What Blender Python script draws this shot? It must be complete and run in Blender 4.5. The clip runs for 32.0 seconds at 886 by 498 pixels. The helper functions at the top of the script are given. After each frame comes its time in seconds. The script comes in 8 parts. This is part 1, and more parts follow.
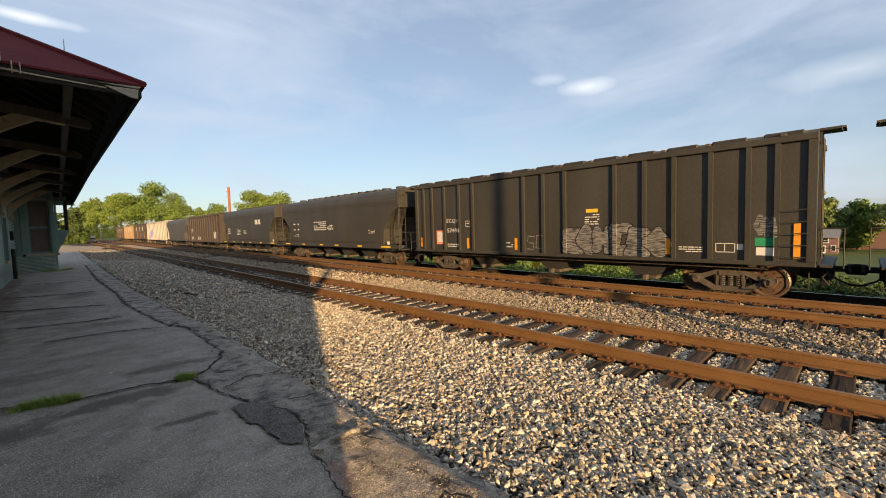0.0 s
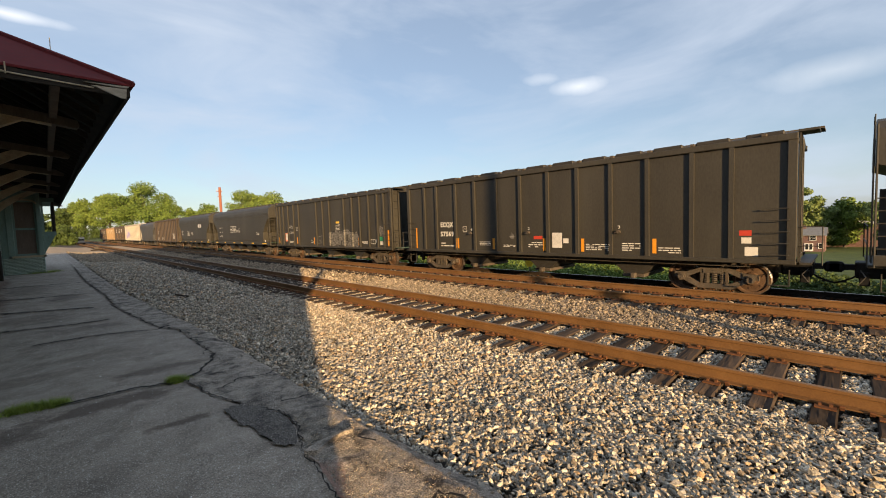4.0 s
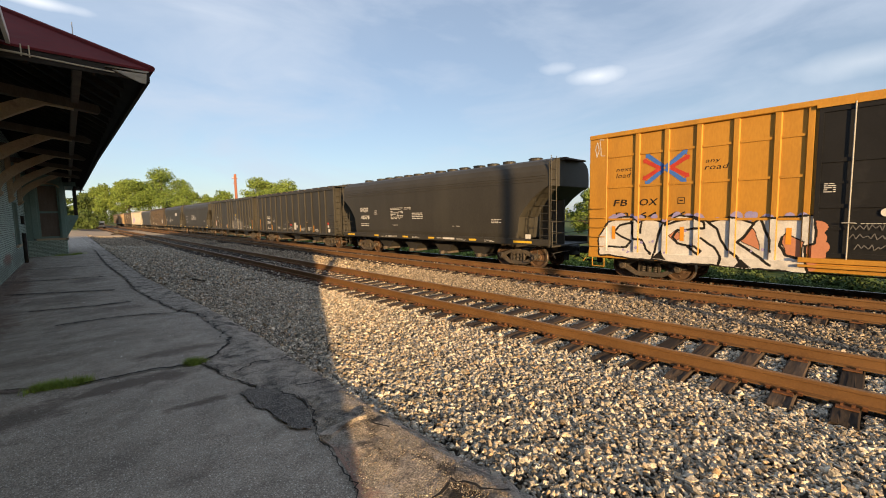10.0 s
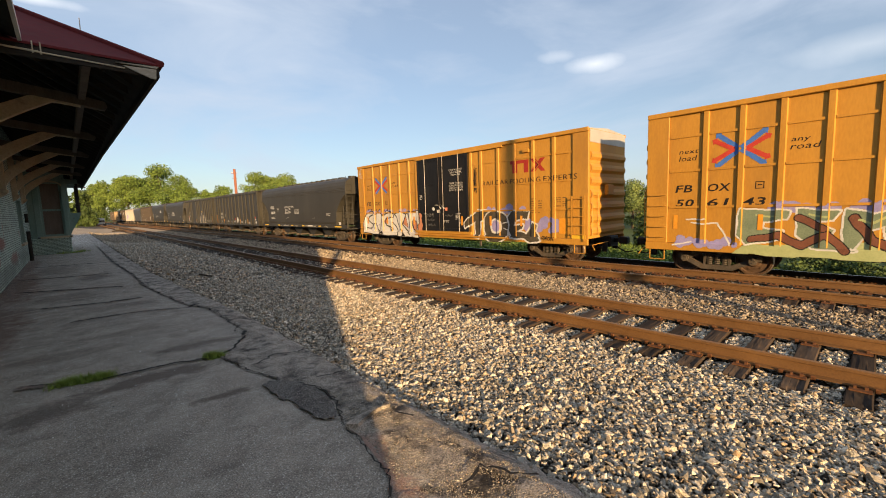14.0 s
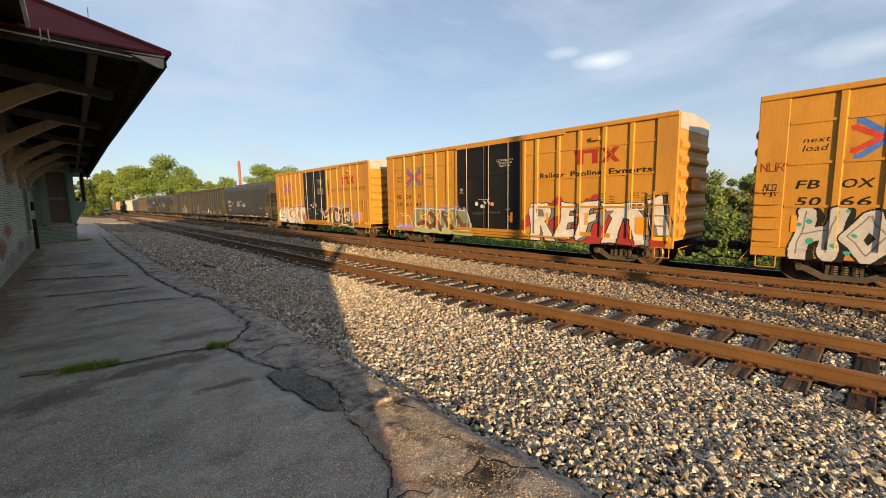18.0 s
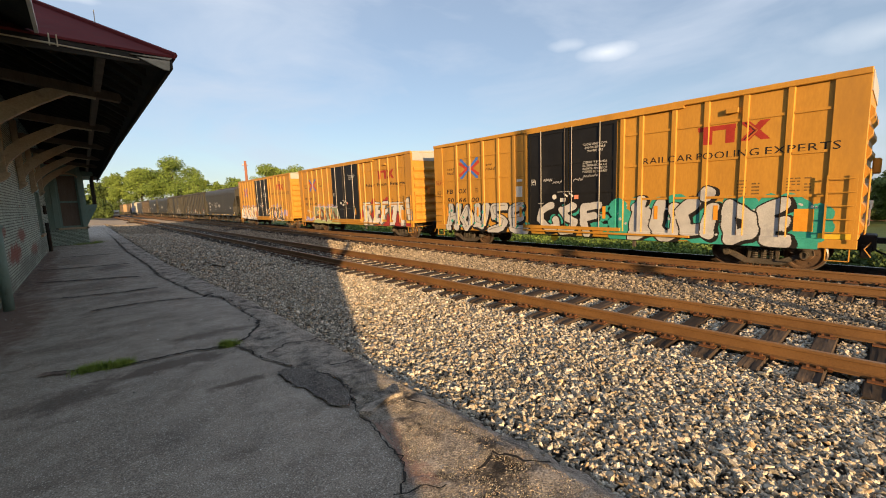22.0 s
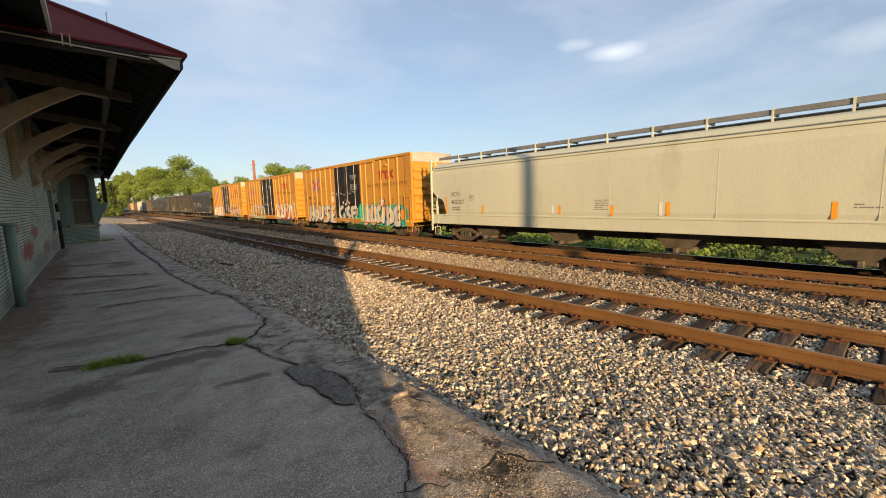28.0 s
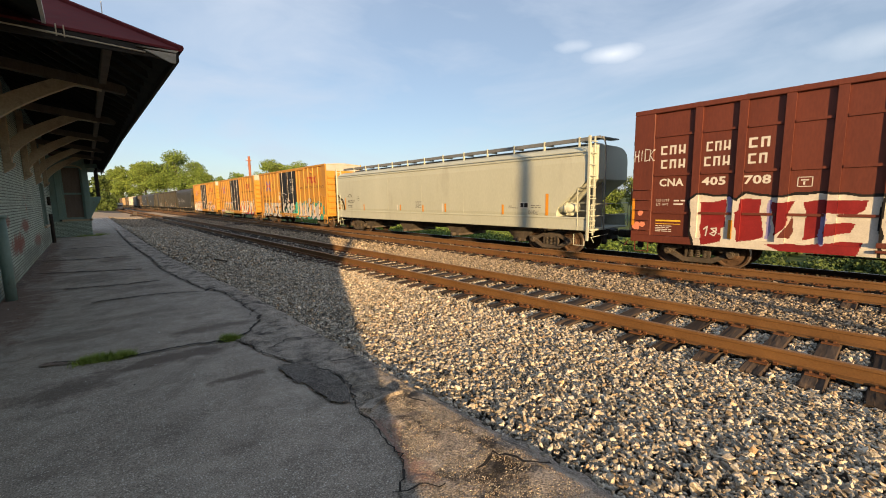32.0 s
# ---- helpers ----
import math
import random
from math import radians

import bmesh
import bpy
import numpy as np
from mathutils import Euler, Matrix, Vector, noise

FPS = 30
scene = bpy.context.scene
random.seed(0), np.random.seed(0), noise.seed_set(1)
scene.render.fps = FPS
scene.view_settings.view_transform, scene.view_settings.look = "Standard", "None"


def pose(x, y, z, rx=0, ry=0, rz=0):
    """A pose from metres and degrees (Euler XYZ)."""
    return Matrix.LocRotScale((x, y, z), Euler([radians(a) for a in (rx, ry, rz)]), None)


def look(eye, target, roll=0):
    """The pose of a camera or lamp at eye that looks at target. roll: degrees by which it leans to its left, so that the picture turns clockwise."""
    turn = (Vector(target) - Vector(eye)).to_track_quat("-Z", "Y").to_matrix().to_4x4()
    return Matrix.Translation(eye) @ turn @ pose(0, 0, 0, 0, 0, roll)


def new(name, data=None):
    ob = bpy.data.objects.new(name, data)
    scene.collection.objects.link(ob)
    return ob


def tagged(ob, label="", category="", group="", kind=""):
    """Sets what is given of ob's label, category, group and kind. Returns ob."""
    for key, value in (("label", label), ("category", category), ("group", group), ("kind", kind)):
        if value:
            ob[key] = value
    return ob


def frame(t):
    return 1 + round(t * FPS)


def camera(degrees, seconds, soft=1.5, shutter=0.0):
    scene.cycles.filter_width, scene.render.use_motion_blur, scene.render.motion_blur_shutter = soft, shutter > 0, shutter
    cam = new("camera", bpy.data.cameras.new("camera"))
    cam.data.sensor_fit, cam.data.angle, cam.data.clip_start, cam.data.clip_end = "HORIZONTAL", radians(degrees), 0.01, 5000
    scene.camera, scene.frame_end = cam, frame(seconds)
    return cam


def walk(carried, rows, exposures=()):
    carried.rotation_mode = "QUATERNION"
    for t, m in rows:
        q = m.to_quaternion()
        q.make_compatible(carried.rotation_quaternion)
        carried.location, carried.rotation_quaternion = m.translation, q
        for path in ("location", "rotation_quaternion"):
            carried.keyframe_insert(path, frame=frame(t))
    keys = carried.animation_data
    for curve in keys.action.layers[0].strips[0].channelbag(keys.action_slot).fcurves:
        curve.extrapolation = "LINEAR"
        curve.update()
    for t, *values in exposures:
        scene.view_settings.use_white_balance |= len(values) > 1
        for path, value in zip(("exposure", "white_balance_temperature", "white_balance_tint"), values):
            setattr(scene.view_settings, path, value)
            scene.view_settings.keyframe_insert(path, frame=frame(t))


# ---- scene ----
import collections
cam = camera(95.6, 32.0, soft=1.0)
PATH = [
    (0, (-0.252, -0.06, 2.027), (1.128, 1.383, 1.905), -1.7),
    (0.5, (-0.253, -0.064, 2.025), (1.141, 1.364, 1.903), -1.6),
    (1, (-0.266, -0.067, 2.017), (1.139, 1.35, 1.896), -1.5),
    (1.5, (-0.257, -0.066, 2.029), (1.15, 1.349, 1.901), -1.5),
    (2, (-0.238, -0.064, 2.032), (1.17, 1.35, 1.9), -1.7),
    (2.5, (-0.242, -0.061, 2.034), (1.169, 1.351, 1.904), -1.7),
    (3, (-0.245, -0.065, 2.03), (1.165, 1.348, 1.904), -1.8),
    (3.5, (-0.252, -0.075, 2.035), (1.155, 1.341, 1.911), -1.9),
    (5.5, (-0.24, -0.056, 2.03), (1.146, 1.379, 1.893), -1.9),
    (6, (-0.239, -0.052, 2.035), (1.143, 1.387, 1.888), -1.8),
    (6.5, (-0.241, -0.052, 2.035), (1.137, 1.39, 1.882), -1.7),
    (7, (-0.235, -0.053, 2.036), (1.139, 1.392, 1.878), -1.7),
    (7.5, (-0.246, -0.055, 2.028), (1.128, 1.39, 1.872), -1.6),
    (8, (-0.253, -0.053, 2.03), (1.119, 1.393, 1.871), -1.4),
    (8.5, (-0.257, -0.05, 2.031), (1.114, 1.398, 1.87), -1.2),
    (9, (-0.262, -0.047, 2.025), (1.105, 1.403, 1.864), -1.1),
    (9.5, (-0.269, -0.032, 2.025), (1.095, 1.421, 1.858), -1.0),
    (10, (-0.263, -0.025, 2.022), (1.095, 1.433, 1.85), -1.0),
    (10.5, (-0.255, -0.019, 2.019), (1.096, 1.446, 1.841), -1.1),
    (11, (-0.234, -0.01, 2.018), (1.105, 1.465, 1.833), -1.1),
    (11.5, (-0.218, -0.014, 2.015), (1.108, 1.471, 1.827), -1.1),
    (12, (-0.204, -0.02, 2.016), (1.118, 1.469, 1.823), -1.3),
    (12.5, (-0.254, 0.011, 2.02), (1.071, 1.496, 1.82), -1.6),
    (13, (-0.376, 0.066, 2.03), (0.959, 1.541, 1.821), -1.8),
    (13.5, (-0.42, 0.085, 2.023), (0.925, 1.55, 1.81), -2.0),
    (14, (-0.421, 0.079, 2.021), (0.933, 1.535, 1.809), -1.9),
    (14.5, (-0.444, 0.07, 2.029), (0.917, 1.52, 1.82), -1.6),
    (16.5, (-0.428, 0.082, 2.02), (0.93, 1.534, 1.806), -1.2),
    (17, (-0.436, 0.084, 2.014), (0.918, 1.54, 1.798), -1.1),
    (17.5, (-0.441, 0.087, 2.017), (0.908, 1.546, 1.791), -1.0),
    (18, (-0.437, 0.09, 2.01), (0.906, 1.554, 1.776), -0.9),
    (18.5, (-0.44, 0.103, 2.011), (0.901, 1.567, 1.768), -0.8),
    (19, (-0.443, 0.099, 2.008), (0.893, 1.566, 1.757), -0.9),
    (19.5, (-0.445, 0.102, 2.005), (0.886, 1.573, 1.75), -1.2),
    (20, (-0.443, 0.104, 2.006), (0.881, 1.58, 1.748), -1.6),
    (20.5, (-0.452, 0.101, 2.005), (0.868, 1.581, 1.748), -1.9),
    (21, (-0.446, 0.099, 2.003), (0.87, 1.583, 1.748), -2.1),
    (21.5, (-0.445, 0.093, 2.009), (0.869, 1.578, 1.754), -2.2),
    (22, (-0.448, 0.098, 2.006), (0.869, 1.582, 1.754), -2.0),
    (22.5, (-0.441, 0.093, 2.002), (0.875, 1.578, 1.748), -1.9),
    (23, (-0.439, 0.095, 2.008), (0.876, 1.58, 1.751), -1.8),
    (23.5, (-0.434, 0.097, 1.999), (0.881, 1.582, 1.743), -1.8),
    (24, (-0.44, 0.095, 1.998), (0.875, 1.579, 1.741), -1.8),
    (24.5, (-0.451, 0.089, 1.999), (0.865, 1.573, 1.743), -1.7),
    (25, (-0.449, 0.088, 2.001), (0.867, 1.571, 1.741), -1.8),
    (25.5, (-0.448, 0.105, 1.997), (0.87, 1.586, 1.733), -1.7),
    (27.5, (-0.456, 0.1, 2.0), (0.844, 1.598, 1.746), -1.6),
    (28, (-0.449, 0.094, 2.002), (0.845, 1.598, 1.751), -1.7),
    (28.5, (-0.446, 0.09, 1.997), (0.843, 1.599, 1.747), -1.7),
    (29, (-0.455, 0.097, 1.996), (0.835, 1.605, 1.746), -1.6),
    (29.5, (-0.454, 0.101, 2.001), (0.836, 1.609, 1.748), -1.6),
    (30, (-0.457, 0.098, 1.998), (0.836, 1.604, 1.748), -1.5),
    (30.5, (-0.459, 0.098, 2.0), (0.836, 1.601, 1.748), -1.4),
    (31, (-0.454, 0.104, 1.99), (0.842, 1.606, 1.738), -1.2),
    (31.5, (-0.452, 0.112, 1.996), (0.847, 1.611, 1.739), -1.1),
    (32, (-0.45, 0.119, 1.994), (0.86, 1.608, 1.738), -0.9),
]
walk(cam, [(t, look(eye, target, roll)) for t, eye, target, roll in PATH])

# ---- light ----
SUN_AZ, SUN_EL = 24.5, 9.3          # heading of the light from +y towards +x, height of the sun
ldir = Vector((math.sin(radians(SUN_AZ)) * math.cos(radians(SUN_EL)), math.cos(radians(SUN_AZ)) * math.cos(radians(SUN_EL)), -math.sin(radians(SUN_EL))))
sun = new("sun", bpy.data.lights.new("sun", "SUN"))
sun.data.energy, sun.data.angle, sun.data.color = 5.0, radians(0.6), (1.0, 0.66, 0.32)
sun.matrix_world = look((-20, -44, 20), Vector((-20, -44, 20)) + ldir)

world = bpy.data.worlds.new("sky")
scene.world = world
world.use_nodes = True
wn, wl = world.node_tree.nodes, world.node_tree.links
wn.clear()
w_out = wn.new("ShaderNodeOutputWorld")
w_bg = wn.new("ShaderNodeBackground")
w_sky = wn.new("ShaderNodeTexSky")
w_sky.sky_type, w_sky.sun_disc = "NISHITA", False
w_sky.sun_elevation, w_sky.sun_rotation = radians(SUN_EL + 6), radians(180 + SUN_AZ)
w_sky.air_density, w_sky.dust_density, w_sky.ozone_density = 1.0, 0.9, 2.2
w_co = wn.new("ShaderNodeTexCoord")
w_map = wn.new("ShaderNodeMapping")
w_map.inputs["Scale"].default_value = (1.0, 1.0, 3.2)
w_n1 = wn.new("ShaderNodeTexNoise")
w_n1.inputs["Scale"].default_value, w_n1.inputs["Detail"].default_value, w_n1.inputs["Roughness"].default_value = 2.3, 7, 0.55
w_n1.inputs["Distortion"].default_value = 0.6
w_r1 = wn.new("ShaderNodeMapRange")
w_r1.inputs["From Min"].default_value, w_r1.inputs["From Max"].default_value = 0.40, 0.70
w_r1.inputs["To Min"].default_value, w_r1.inputs["To Max"].default_value = 0.36, 0.86
w_mix = wn.new("ShaderNodeMix")
w_mix.data_type = "RGBA"
w_mix.inputs["B"].default_value = (4.45, 5.05, 6.0, 1)
wl.new(w_co.outputs["Generated"], w_map.inputs["Vector"])
wl.new(w_map.outputs["Vector"], w_n1.inputs["Vector"])
wl.new(w_n1.outputs["Fac"], w_r1.inputs["Value"])
wl.new(w_r1.outputs["Result"], w_mix.inputs["Factor"])
wl.new(w_sky.outputs["Color"], w_mix.inputs["A"])
# one small bright cloud and a thin streak, each a soft spot round a direction, broken up by noise
w_last = w_mix.outputs["Result"]
for cdir, cscale, reach, glow in (((0.857, 0.424, 0.292), (7.0, 7.0, 20.0), 0.40, 0.7), ((-0.02, 0.936, 0.352), (5.0, 5.0, 42.0), 0.42, 0.7), ((0.97, 0.02, 0.238), (4.0, 4.0, 18.0), 0.5, 0.3), ((0.26, 0.87, 0.40), (2.2, 2.2, 5.0), 0.7, 0.12), ((0.83, 0.50, 0.315), (7.0, 7.0, 26.0), 0.3, 0.35), ((-0.03, 0.95, 0.235), (5.0, 5.0, 60.0), 0.6, 0.4)):
    c_sub = wn.new("ShaderNodeVectorMath")
    c_sub.operation = "SUBTRACT"
    c_sub.inputs[1].default_value = cdir
    c_mul = wn.new("ShaderNodeVectorMath")
    c_mul.operation = "MULTIPLY"
    c_mul.inputs[1].default_value = cscale
    c_n = wn.new("ShaderNodeTexNoise")
    c_n.inputs["Scale"].default_value, c_n.inputs["Detail"].default_value = 9.0, 6
    c_len = wn.new("ShaderNodeVectorMath")
    c_len.operation = "LENGTH"
    c_add = wn.new("ShaderNodeMath")
    c_add.operation = "MULTIPLY_ADD"
    c_add.inputs[1].default_value = 0.55
    c_r = wn.new("ShaderNodeMapRange")
    c_r.inputs["From Min"].default_value, c_r.inputs["From Max"].default_value = reach + 0.27, 0.22
    c_r.inputs["To Min"].default_value, c_r.inputs["To Max"].default_value = 0.0, glow
    c_mix = wn.new("ShaderNodeMix")
    c_mix.data_type = "RGBA"
    c_mix.inputs["B"].default_value = (9.0, 9.0, 9.0, 1)
    wl.new(w_co.outputs["Generated"], c_sub.inputs[0])
    wl.new(c_sub.outputs[0], c_mul.inputs[0])
    wl.new(c_mul.outputs[0], c_len.inputs[0])
    wl.new(w_co.outputs["Generated"], c_n.inputs["Vector"])
    wl.new(c_n.outputs["Fac"], c_add.inputs[0])
    wl.new(c_len.outputs["Value"], c_add.inputs[2])
    wl.new(c_add.outputs[0], c_r.inputs["Value"])
    wl.new(c_r.outputs["Result"], c_mix.inputs["Factor"])
    wl.new(w_last, c_mix.inputs["A"])
    w_last = c_mix.outputs["Result"]
wl.new(w_last, w_bg.inputs["Color"])
w_bg.inputs["Strength"].default_value = 0.074
wl.new(w_bg.outputs["Background"], w_out.inputs["Surface"])
scene.view_settings.exposure = 0.99

# ---- materials ----


def mat(name, dark, light, rough=0.8, metal=0.0, scale=3.0, fine=60.0, bump=0.3, depth=0.01, spots=None, spot_scale=1.2, spot_cut=(0.55, 0.7), vary=0.0, stretch=(1, 1, 1), island=0.0, cut=(0.34, 0.66), mix=0.45, hues=()):
    """A procedural surface: two colours mixed by broad and fine grain, optional stains, relief, and a change from piece to piece."""
    m = bpy.data.materials.new(name)
    m.use_nodes = True
    n, l = m.node_tree.nodes, m.node_tree.links
    b = n["Principled BSDF"]
    co = n.new("ShaderNodeTexCoord")
    mp = n.new("ShaderNodeMapping")
    mp.inputs["Scale"].default_value = stretch
    l.new(co.outputs["Object"], mp.inputs["Vector"])
    big = n.new("ShaderNodeTexNoise")
    big.inputs["Scale"].default_value, big.inputs["Detail"].default_value, big.inputs["Roughness"].default_value = scale, 6, 0.6
    small = n.new("ShaderNodeTexNoise")
    small.inputs["Scale"].default_value, small.inputs["Detail"].default_value = fine, 4
    for t in (big, small):
        l.new(mp.outputs["Vector"], t.inputs["Vector"])
    add = n.new("ShaderNodeMath")
    add.operation = "MULTIPLY_ADD"
    add.inputs[1].default_value, add.inputs[2].default_value = mix, 0.0
    l.new(small.outputs["Fac"], add.inputs[0])
    add2 = n.new("ShaderNodeMath")
    add2.operation = "MULTIPLY_ADD"
    add2.inputs[1].default_value = 1 - mix
    l.new(big.outputs["Fac"], add2.inputs[0])
    l.new(add.outputs[0], add2.inputs[2])
    rng = n.new("ShaderNodeMapRange")
    rng.inputs["From Min"].default_value, rng.inputs["From Max"].default_value = cut
    l.new(add2.outputs[0], rng.inputs["Value"])
    mix = n.new("ShaderNodeMix")
    mix.data_type = "RGBA"
    mix.inputs["A"].default_value, mix.inputs["B"].default_value = (*dark, 1), (*light, 1)
    l.new(rng.outputs["Result"], mix.inputs["Factor"])
    col = mix.outputs["Result"]
    if spots:
        st = n.new("ShaderNodeTexNoise")
        st.inputs["Scale"].default_value, st.inputs["Detail"].default_value, st.inputs["Roughness"].default_value = spot_scale, 8, 0.65
        l.new(mp.outputs["Vector"], st.inputs["Vector"])
        sr = n.new("ShaderNodeMapRange")
        sr.inputs["From Min"].default_value, sr.inputs["From Max"].default_value = spot_cut
        l.new(st.outputs["Fac"], sr.inputs["Value"])
        sm = n.new("ShaderNodeMix")
        sm.data_type = "RGBA"
        sm.inputs["B"].default_value = (*spots, 1)
        l.new(sr.outputs["Result"], sm.inputs["Factor"])
        l.new(col, sm.inputs["A"])
        col = sm.outputs["Result"]
    if vary or island:
        if island:
            src = n.new("ShaderNodeNewGeometry").outputs["Random Per Island"]
        else:
            src = n.new("ShaderNodeObjectInfo").outputs["Random"]
        vr = n.new("ShaderNodeMapRange")
        a = island or vary
        vr.inputs["To Min"].default_value, vr.inputs["To Max"].default_value = 1 - a, 1 + a
        l.new(src, vr.inputs["Value"])
        hv = n.new("ShaderNodeHueSaturation")
        l.new(vr.outputs["Result"], hv.inputs["Value"])
        l.new(col, hv.inputs["Color"])
        col = hv.outputs["Color"]
        if hues:
            # some pieces lean to one tint, some to another
            for k, (step, tint) in enumerate(zip((7.31, 13.7), hues)):
                mu = n.new("ShaderNodeMath")
                mu.operation = "MULTIPLY"
                mu.inputs[1].default_value = step
                fr = n.new("ShaderNodeMath")
                fr.operation = "FRACT"
                hr = n.new("ShaderNodeMapRange")
                hr.inputs["From Min"].default_value, hr.inputs["From Max"].default_value = 0.62, 1.0
                hr.inputs["To Max"].default_value = 0.75
                hm = n.new("ShaderNodeMix")
                hm.data_type, hm.blend_type = "RGBA", "MULTIPLY"
                hm.inputs["B"].default_value = (*tint, 1)
                l.new(src, mu.inputs[0])
                l.new(mu.outputs[0], fr.inputs[0])
                l.new(fr.outputs[0], hr.inputs["Value"])
                l.new(hr.outputs["Result"], hm.inputs["Factor"])
                l.new(col, hm.inputs["A"])
                col = hm.outputs["Result"]
    l.new(col, b.inputs["Base Color"])
    rr = n.new("ShaderNodeMapRange")
    rr.inputs["To Min"].default_value, rr.inputs["To Max"].default_value = max(0.05, rough - 0.12), min(1, rough + 0.1)
    l.new(small.outputs["Fac"], rr.inputs["Value"])
    l.new(rr.outputs["Result"], b.inputs["Roughness"])
    b.inputs["Metallic"].default_value = metal
    b.inputs["Specular IOR Level"].default_value = 0.5 if rough < 0.5 else 0.28
    if bump:
        bp = n.new("ShaderNodeBump")
        bp.inputs["Strength"].default_value, bp.inputs["Distance"].default_value = bump, depth
        l.new(add2.outputs[0], bp.inputs["Height"])
        l.new(bp.outputs["Normal"], b.inputs["Normal"])
    return m


M = {}
M["asphalt"] = mat("asphalt", (0.185, 0.156, 0.125), (0.50, 0.428, 0.347), 0.9, scale=3.2, fine=95, bump=0.9, depth=0.012, spots=(0.17, 0.142, 0.116), spot_scale=2.2, spot_cut=(0.54, 0.74), cut=(0.40, 0.62), mix=0.68, stretch=(0.85, 1.15, 1))
M["edge_asphalt"] = mat("edge_asphalt", (0.22, 0.19, 0.158), (0.68, 0.585, 0.48), 0.92, scale=5.0, fine=75, bump=1.0, depth=0.07, spots=(0.085, 0.074, 0.066), spot_scale=4.0, spot_cut=(0.5, 0.64), cut=(0.42, 0.6), mix=0.6)


def stained(m, rows, tint, wall=False):
    """Soft dark stains on the paving, each a spot (x, y, reach along x, reach along y, strength) with a frayed rim."""
    n, l = m.node_tree.nodes, m.node_tree.links
    b = n["Principled BSDF"]
    co = n.new("ShaderNodeTexCoord")
    fray = n.new("ShaderNodeTexNoise")
    fray.inputs["Scale"].default_value, fray.inputs["Detail"].default_value, fray.inputs["Roughness"].default_value = 4.5, 8, 0.7
    l.new(co.outputs["Object"], fray.inputs["Vector"])
    total = None
    for x, y, rx, ry, k in rows:
        sub = n.new("ShaderNodeVectorMath")
        sub.operation = "SUBTRACT"
        sub.inputs[1].default_value = (0, x, y) if wall else (x, y, 0)
        mul = n.new("ShaderNodeVectorMath")
        mul.operation = "MULTIPLY"
        mul.inputs[1].default_value = (0, 1 / rx, 1 / ry) if wall else (1 / rx, 1 / ry, 0)
        ln = n.new("ShaderNodeVectorMath")
        ln.operation = "LENGTH"
        ad = n.new("ShaderNodeMath")
        ad.operation = "MULTIPLY_ADD"
        ad.inputs[1].default_value = 2.6
        rg = n.new("ShaderNodeMapRange")
        rg.inputs["From Min"].default_value, rg.inputs["From Max"].default_value = 2.35, 1.8
        rg.inputs["To Min"].default_value, rg.inputs["To Max"].default_value = 0.0, k
        l.new(co.outputs["Object"], sub.inputs[0])
        l.new(sub.outputs[0], mul.inputs[0])
        l.new(mul.outputs[0], ln.inputs[0])
        l.new(fray.outputs["Fac"], ad.inputs[0])
        l.new(ln.outputs["Value"], ad.inputs[2])
        l.new(ad.outputs[0], rg.inputs["Value"])
        if total is None:
            total = rg.outputs["Result"]
        else:
            mx = n.new("ShaderNodeMath")
            mx.operation = "MAXIMUM"
            l.new(total, mx.inputs[0])
            l.new(rg.outputs["Result"], mx.inputs[1])
            total = mx.outputs[0]
    mix = n.new("ShaderNodeMix")
    mix.data_type = "RGBA"
    mix.inputs["B"].default_value = (*tint, 1)
    l.new(total, mix.inputs["Factor"])
    l.new(b.inputs["Base Color"].links[0].from_socket, mix.inputs["A"])
    l.new(mix.outputs["Result"], b.inputs["Base Color"])


def speckled(m, scale, reach, colour, amount):
    """Grains of pale aggregate showing in a bound surface."""
    n, l = m.node_tree.nodes, m.node_tree.links
    b = n["Principled BSDF"]
    co = n.new("ShaderNodeTexCoord")
    vo = n.new("ShaderNodeTexVoronoi")
    vo.inputs["Scale"].default_value = scale
    l.new(co.outputs["Object"], vo.inputs["Vector"])
    sp = n.new("ShaderNodeSeparateColor")
    l.new(vo.outputs["Color"], sp.inputs["Color"])
    pick = n.new("ShaderNodeMapRange")
    pick.inputs["From Min"].default_value, pick.inputs["From Max"].default_value = 0.45, 1.0
    l.new(sp.outputs[0], pick.inputs["Value"])
    rg = n.new("ShaderNodeMapRange")
    rg.inputs["From Min"].default_value, rg.inputs["From Max"].default_value = reach, reach * 0.5
    rg.inputs["To Max"].default_value = amount
    l.new(vo.outputs["Distance"], rg.inputs["Value"])
    ml = n.new("ShaderNodeMath")
    ml.operation = "MULTIPLY"
    l.new(pick.outputs["Result"], ml.inputs[0])
    l.new(rg.outputs["Result"], ml.inputs[1])
    mix = n.new("ShaderNodeMix")
    mix.data_type = "RGBA"
    mix.inputs["B"].default_value = (*colour, 1)
    l.new(ml.outputs[0], mix.inputs["Factor"])
    l.new(b.inputs["Base Color"].links[0].from_socket, mix.inputs["A"])
    l.new(mix.outputs["Result"], b.inputs["Base Color"])


